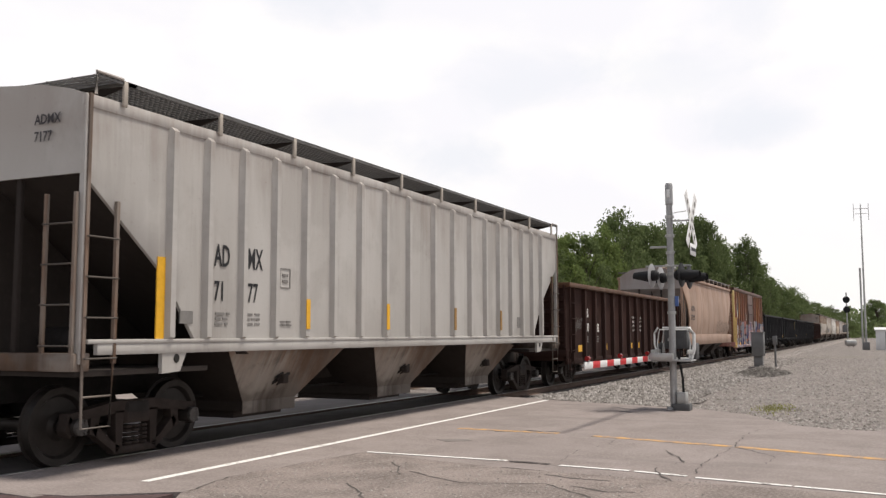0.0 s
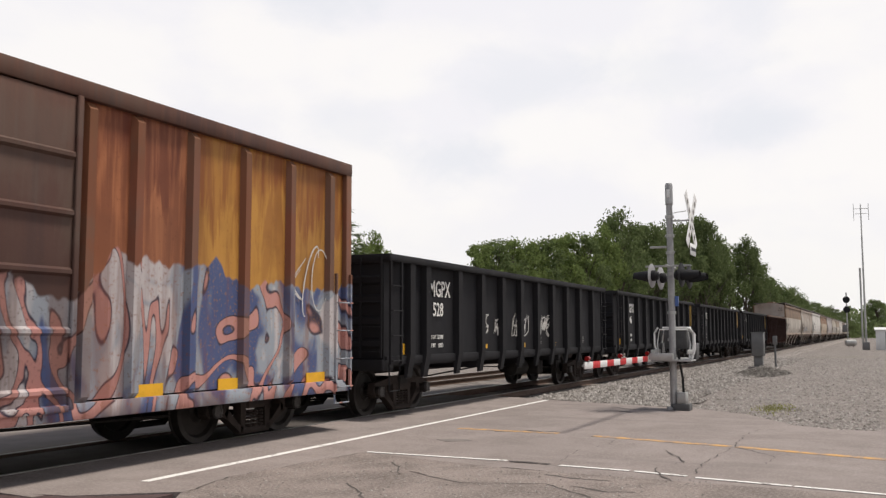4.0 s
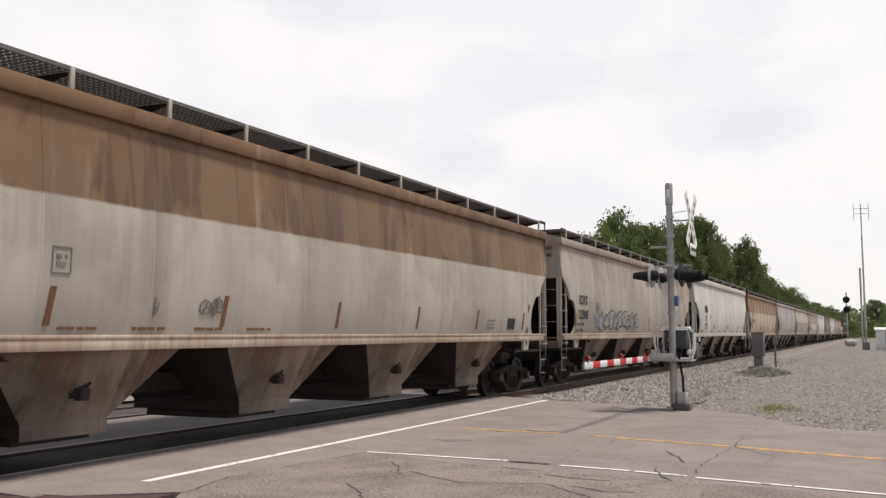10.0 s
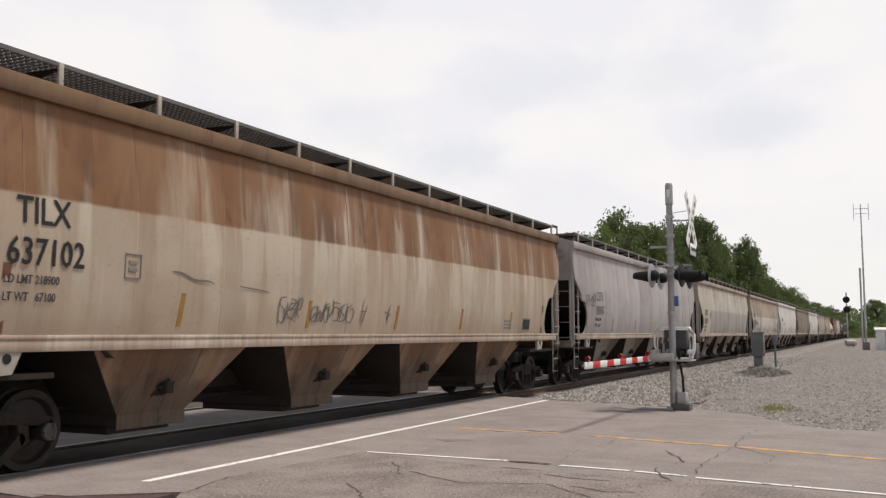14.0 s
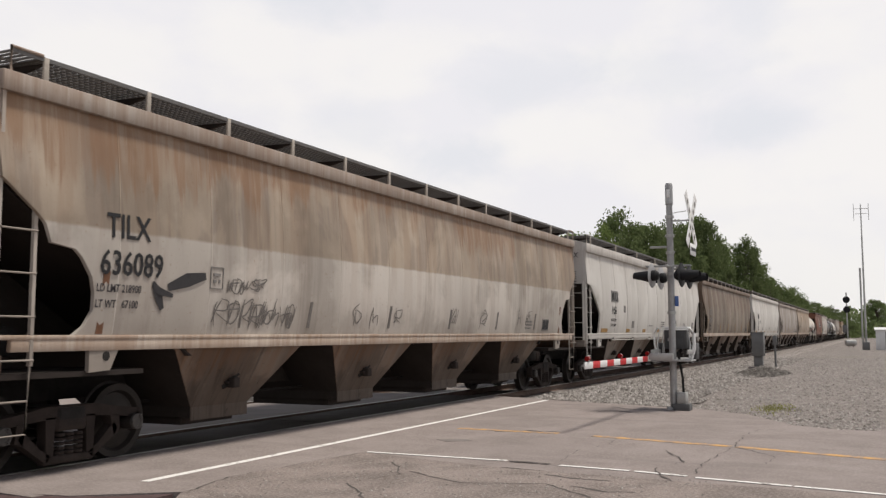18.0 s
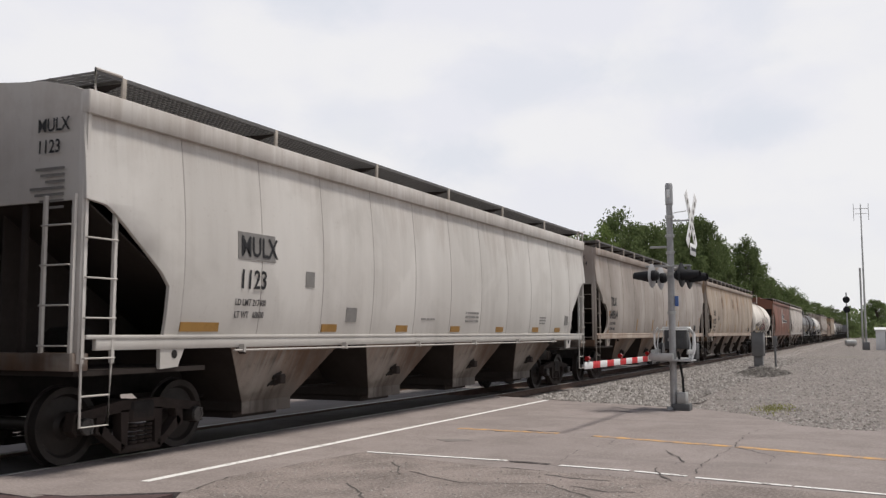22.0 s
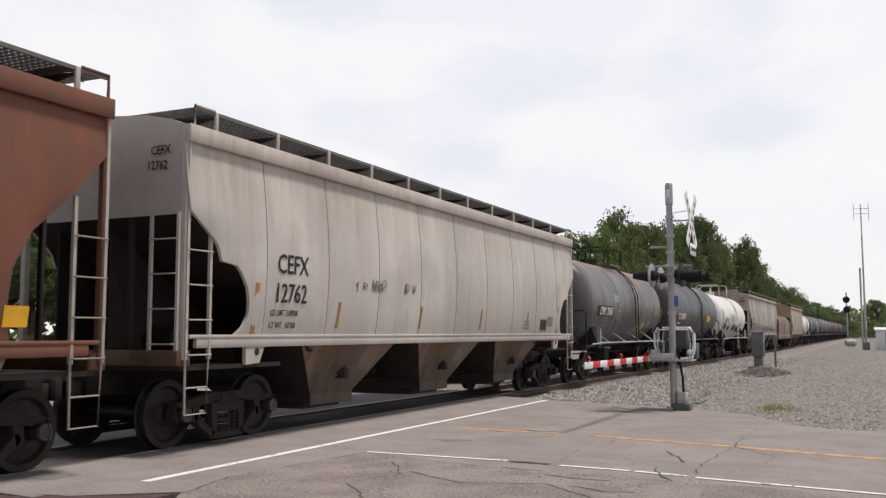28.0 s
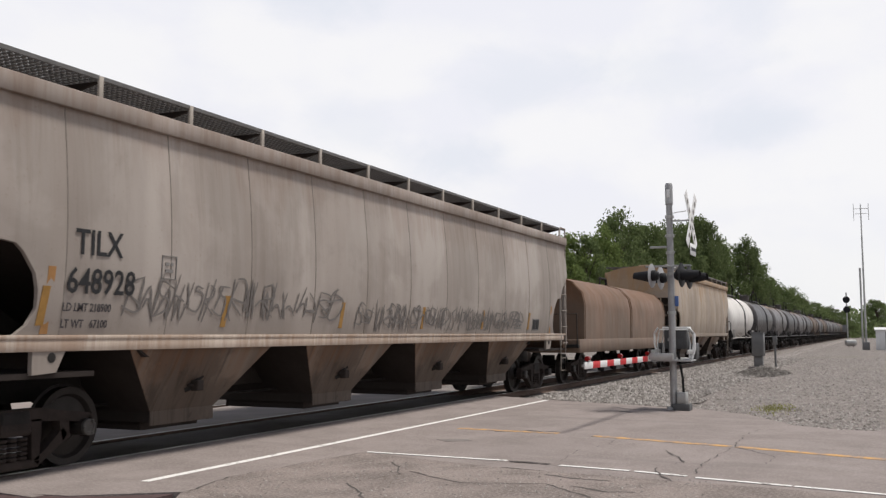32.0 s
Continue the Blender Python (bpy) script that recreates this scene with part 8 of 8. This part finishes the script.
rust_spots(c, [(5.1, 3.25, 1.1, 0.9), (9.4, 3.3, 1.3, 0.8), (11.4, 3.3, 0.8, 1.4)], RUST_SPOT)
plate_c(c, 3.3)
strips(c, 19.5, AMBER, 1.62, 3.1, 0.09, 0.42, 4.0)


# 21: short white tank car with graffiti
c = add(tank_car(12.1, TANK_CREAM, "cream-white tank car covered in coloured graffiti", 2.85, 0, TANK_CREAM, TANK_CREAM, 6.6, True), 409.0)
tank_text(c, "JARX 5740", 0.22, 1.3, 2.05, BLACK, 2.85)
tag(c, 1.4, 10.2, 1.55, 2.35, SPRAY_BLACK, 61, 0.028, 0.9, tank_y(2.85))
tag(c, 3.0, 9.0, 2.3, 2.8, SPRAY_BLACK, 64, 0.02, 0.6, tank_y(2.85))
tag(c, 5.2, 8.2, 1.7, 2.4, SPRAY_PINK, 62, 0.03, 0.5, tank_y(2.88))
tag(c, 1.6, 3.6, 1.5, 2.0, YELLOWED, 63, 0.03, 0.5, tank_y(2.88))
part("valve_bonnet", Shape().lathe([(-0.4, 0.0), (-0.36, 0.2), (0.36, 0.2), (0.4, 0.0)], (4.6, 0, 4.25), "x", 18), TANK_WHITE, c)

# 22: red-brown hopper with an emblem
# Grime, with the shade under the car in the base colour too.
RED_LOW = paint("grimy_shaded_red_brown_underframe", (0.095, 0.05, 0.038), rust=0.4, dirt=0.9, low=0.4, z0=0.2, z1=1.6, seed=45, dirt_col=(0.03, 0.022, 0.019))
c = add(hopper("covered_hopper_car", 16.3, RED_BROWN, "red-brown covered hopper car with a white-outlined emblem", "bow", 3, 10, 0.2, RED_LOW, post_step=1.6, ladder_mat=BEIGE_TWO), 422.1)
em = Shape()
leafp = [(7.55, 2.1), (7.6, 2.32), (8.08, 2.75), (8.1, 2.98), (7.72, 3.62), (7.55, 3.78), (7.38, 3.62), (7.0, 2.98), (7.02, 2.75), (7.5, 2.32)]
em.prism(leafp, -bulge(2.9) - 0.03, -bulge(2.9) - 0.016)
part("emblem", em, WHITE, c, "white leaf-shaped emblem")
part("emblem_field", Shape().prism([(7.55 + (x - 7.55) * 0.84, 2.95 + (z - 2.95) * 0.86) for x, z in leafp], -bulge(2.9) - 0.038, -bulge(2.9) - 0.02), NAVY, c)
part("emblem_diamond", Shape().prism([(7.55, 2.42), (7.95, 2.85), (7.55, 3.3), (7.15, 2.85)], -bulge(2.9) - 0.046, -bulge(2.9) - 0.02), WHITE, c)
for dx, dz in ((0, 0.24), (0.22, 0), (-0.22, 0), (0, -0.22)):
    part("emblem_dot", Shape().lathe([(0.0, 0.0), (0.0, 0.1), (0.008, 0.1)], (7.55 + dx, -bulge(2.9) - 0.054, 2.86 + dz), "y", 16), NAVY, c)
blocks = [(8.3 + 0.5 * k, 2.86, 0.38, 0.4) for k in range(3)]
blocks += [(8.2 + 0.345 * k, 2.47, 0.29, 0.3) for k in range(3)] + [(9.42 + 0.27 * k, 2.47, 0.23, 0.3) for k in range(7)] + [(11.46 + 0.3 * k, 2.47, 0.25, 0.3) for k in range(2)]
for x, z, wd, h in blocks:
    plate(c, x, z, wd, h, WHITE, name="brand_bar")
    y = lift(0, z + h / 2, False) - 0.012
    part("brand_bar_field", Shape().box(x + 0.04, x + wd - 0.04, y, y + 0.012, z + 0.045, z + h - 0.045), NAVY, c, smooth=None)
for x in (1.9, 5.0, 9.0, 12.2):
    plate(c, x, 1.32, 0.6, 0.09, YELLOW, lean=0.0)
plate(c, 14.9, 1.6, 0.3, 0.22, YELLOW, lean=0.0)

# 23: pale grey hopper
c = add(hopper("covered_hopper_car", 16.6, PALE_GREY, "pale grey covered hopper car with grey end and dark seams", "round", 3, 10, 0.2, TAN_LOW, post_step=1.4, seam=SEAM), 439.7)
marks(c, "CEFX", "12762", 1.9, 2.42, 1.84, BLACK)
strips(c, 16, AMBER, 1.62, 3.0, 0.08, 0.42, 3.6)
edge_strips(c, 16.6, STRIP_ORANGE)
tag(c, 3.6, 6.4, 2.25, 2.45, SPRAY_GREY, 71, 0.011, 0.5)
plate(c, 14.2, 1.72, 0.45, 0.25, GREYED, name="placard")

# 24 to 26: tank cars
c = add(tank_car(11.8, TANK_GREY, "grey-black tank car with faded rust patches", 2.95, 0, GALV, BLACKISH, 6.5, True), 457.65)
plate_y = tank_y(2.95)
tank_plate(c, 1.52, 2.08, 1.75, 0.34, BLACK, 2.95, "mark_panel")
tank_text(c, "CIMX 2054", 0.27, 1.6, 2.12, WHITE, 2.98)
for xx in (0.95, 3.5, 6.1, 8.4, 10.9):
    tank_plate(c, xx, 1.95, 0.1, 0.55, AMBER)
s = Shape()
for k in range(5):
    s.ribbon([(3.5, 2.6 + k * 0.05), (4.1, 2.6 + k * 0.05)], 0.01, plate_y)
part("stencil_block", s, WHITE, c, smooth=None)
s = Shape()
for k in range(2):
    s.ribbon([(1.6, 1.93 - k * 0.15), (3.1, 1.93 - k * 0.15)], 0.018, plate_y)
part("stencil_block", s, GREYED, c, smooth=None)
for a, b, w_, h in ((4.0, 2.0, 0.3, 0.012), (4.0, 2.3, 0.3, 0.012), (4.0, 2.0, 0.012, 0.31), (4.29, 2.0, 0.012, 0.31), (8.9, 1.75, 0.28, 0.012), (8.9, 1.95, 0.28, 0.012), (8.9, 1.75, 0.012, 0.21), (9.17, 1.75, 0.012, 0.21)):
    tank_plate(c, a, b, w_, h, WHITE, 2.95, "plate_outline")
tank_plate(c, 9.7, 2.2, 0.75, 0.42, GREYED, 2.95, "placard", "faded grey stencil panel")
tag(c, 7.3, 8.3, 1.62, 1.95, YELLOWED, 67, 0.012, 0.9, plate_y)
c = add(tank_car(13.1, TANK_BLACK, "glossy black tank car with white lettering", 3.0, 1, TANK_BLACK, BLACKISH, 7.25, True), 470.85)
tank_text(c, "TILX 200697", 0.28, 1.32, 2.16, WHITE, 3.0)
tank_text(c, "LD LMT 203 100 LB", 0.075, 1.32, 1.95, WHITE, 3.0)
tank_text(c, "LT WT   60 100 LB", 0.075, 1.32, 1.8, WHITE, 3.0)
for xx in (0.75, 3.2, 6.1):
    tank_plate(c, xx, 1.75, 0.1, 0.8, AMBER, 3.0)
tank_plate(c, 9.15, 2.1, 0.85, 0.3, YELLOW, 3.0, "placard", "yellow placard")
tag(c, 4.6, 6.0, 1.5, 1.9, SPRAY_GREY, 66, 0.014, 1.0, tank_y(3.0))
lettering("TILX 200697", 0.2, GREYED, c, pose(0.28, 0.4, 3.1, 90, 0, -90), squeeze=0.8)
c = add(tank_car(11.9, TANK_WHITE, "off-white tank car with black graffiti and beige patches", 2.85, 0, TANK_WHITE, TANK_WHITE, 6.35, True), 485.0)
tank_plate(c, 0.85, 2.25, 0.65, 0.65, BEIGE_PATCH, 2.85, "paint_patch", "beige paint patch")
tank_plate(c, 6.62, 2.3, 0.75, 0.95, BEIGE_PATCH, 2.85, "paint_patch", "beige paint patch")
tank_plate(c, 1.42, 2.14, 1.9, 0.36, WHITE, 2.87, "mark_panel")
tank_text(c, "CIMX 2022", 0.27, 1.55, 2.18, BLACK, 2.90)
ty = tank_y(2.87)
tag(c, 1.5, 2.4, 1.75, 2.15, SPRAY_BLACK, 81, 0.026, 1.0, ty)
tag(c, 1.4, 2.4, 1.35, 1.7, SPRAY_BLACK, 84, 0.02, 1.0, ty)
tag(c, 3.2, 4.1, 1.6, 2.05, SPRAY_BLACK, 82, 0.024, 1.0, ty)
tank_text(c, "999", 0.40, 4.2, 1.62, SPRAY_BLACK, 2.88, 0.9)
tag(c, 5.3, 6.1, 1.6, 2.1, SPRAY_BLACK, 85, 0.03, 1.0, ty)
for x, letter in ((4.25, "R"), (4.9, "I"), (5.35, "P")):
    tank_text(c, letter, 0.46, x, 2.22, SPRAY_BLACK, 2.88, 0.95)
tag(c, 6.8, 8.2, 1.55, 2.1, SPRAY_BLACK, 83, 0.05, 1.0, ty)
tag(c, 8.6, 9.9, 1.55, 1.85, SPRAY_BLACK, 86, 0.02, 0.9, ty)
tank_plate(c, 1.12, 1.6, 0.1, 0.8, AMBER, 2.85)
# sprayed shapes on the leading head
for poly in ([(0.90, 2.66), (0.64, 2.63), (0.68, 3.05)], [(-0.33, 2.74), (-0.75, 2.74), (-0.68, 3.08)], [(0.35, 2.36), (0.09, 2.35), (0.22, 2.64)]):
    head_patch(c, poly, SPRAY_BLACK, 2.85, "black sprayed triangle")
for pts in ([(0.92, 2.92), (0.86, 3.04), (0.76, 3.15), (0.64, 3.18)], [(-0.47, 3.06), (-0.55, 3.17), (-0.7, 3.22), (-0.85, 3.17), (-0.96, 3.06)]):
    head_patch(c, pts + [(y * 0.99, z - 0.085) for y, z in reversed(pts)], SPRAY_BLACK, 2.85, "black sprayed arc")
teeth = [(0.74, 2.22), (0.56, 1.9), (0.42, 2.2), (0.27, 1.92), (0.14, 2.2), (-0.04, 1.88), (-0.16, 2.2), (-0.33, 1.98), (-0.45, 2.3), (-0.55, 2.1), (-0.66, 2.4)]
for (ya, za), (yb, zb) in zip(teeth, teeth[1:]):
    head_patch(c, [(ya + 0.035, za), (ya - 0.035, za), (yb - 0.035, zb), (yb + 0.035, zb)], SPRAY_BLACK, 2.85)
head_patch(c, [(0.56, 2.96), (-0.34, 2.97), (-0.33, 3.1), (0.55, 3.11)], WHITE, 2.85, "white number panel", "mark_panel", 0.008)
lettering("CIMX 2022", 0.145, BLACK, c, pose(FRONT - 0.0, 0.48, 2.985, 90, 0, -90), squeeze=0.9)
for k in range(3):
    head_patch(c, [(0.4, 2.86 - 0.07 * k), (-0.25, 2.86 - 0.07 * k), (-0.25, 2.89 - 0.07 * k), (0.4, 2.89 - 0.07 * k)], GREYED, 2.85, "", "stencil_bar")


# 27 to 29
c = add(hopper("covered_hopper_car", 19.6, SEAMED, "grey-beige covered hopper car with black graffiti along its foot", lower=TAN_LOW, seam=SEAM, **ROUND), 497.6)
marks(c, "TILX", "648928", 1.74, 2.41, 1.64)
edge_strips(c, 19.6, STRIP_ORANGE)
plate_c(c, 3.1, 2.2)
strips(c, 19.5, AMBER, 1.62, 3.0, 0.1, 0.42, 1.3)
tag(c, 2.5, 6.9, 1.72, 2.22, SPRAY_GREY, 91, 0.016, 1.0)
tag(c, 7.8, 15.8, 1.62, 2.05, SPRAY_GREY, 92, 0.016, 0.97)
c = add(coil_car(13.2, COIL_PAINT, "rusty tan coil car with two rounded covers"), 518.3)
c = add(hopper("covered_hopper_car", 16.3, STAINED, "stained beige covered hopper car", "round", 3, 10, 0.2, TAN_LOW, post_step=1.6), 532.6)

# the rest of the train, far down the line
start = 550.0
tail = [TANK_BROWN, TANK_BLACK, TANK_GREY, TANK_BLACK, TANK_GREY, TANK_BLACK, TANK_BROWN, TANK_BLACK]
first_tank = {}
for k in range(26):
    m = tail[k % 8] if k else TANK_WHITE
    if m not in first_tank:
        cw = tank_car(12.6, m, {TANK_BROWN: "dull brown tank car", TANK_BLACK: "plain black tank car", TANK_GREY: "dark grey tank car", TANK_WHITE: "off-white tank car"}[m] + " far back in the train", 2.95, k % 2)
        first_tank[m] = cw[0]
        add(cw, start)
    else:
        add((copy_thing(first_tank[m], pose(0, 0, 0)), []), start)
    start += 13.8


# ---- movement ----
def motions():
    """Every car runs at the same steady speed; wheels turn while their car is near the crossing."""
    for car, wheels, begin in TRAIN:
        walk(car, [(t, pose(begin - SPEED * t, CENTRE, 0)) for t in (0, 8, 16, 24, CLIP)])
        if not wheels:
            continue
        enter, leave = max(0.0, (begin - 70) / SPEED), min(CLIP, (begin + 22) / SPEED)
        if leave <= enter:
            continue
        f0, f1 = math.floor(enter * FPS), math.ceil(leave * FPS)
        f1 = min(f1, round(CLIP * FPS))
        turn = SPEED / WHEEL_R / FPS
        steps = [(k / FPS, -math.degrees(turn * (k - f0))) for k in range(f0, f1 + 1)]
        if f0 > 0:
            steps.insert(0, (0.0, 0.0))
        if f1 < round(CLIP * FPS):
            steps.append((CLIP, steps[-1][1]))
        for ws, dx in wheels:
            walk(ws, [(t, pose(dx, 0, WHEEL_R, 0, a, 0)) for t, a in steps])


motions()
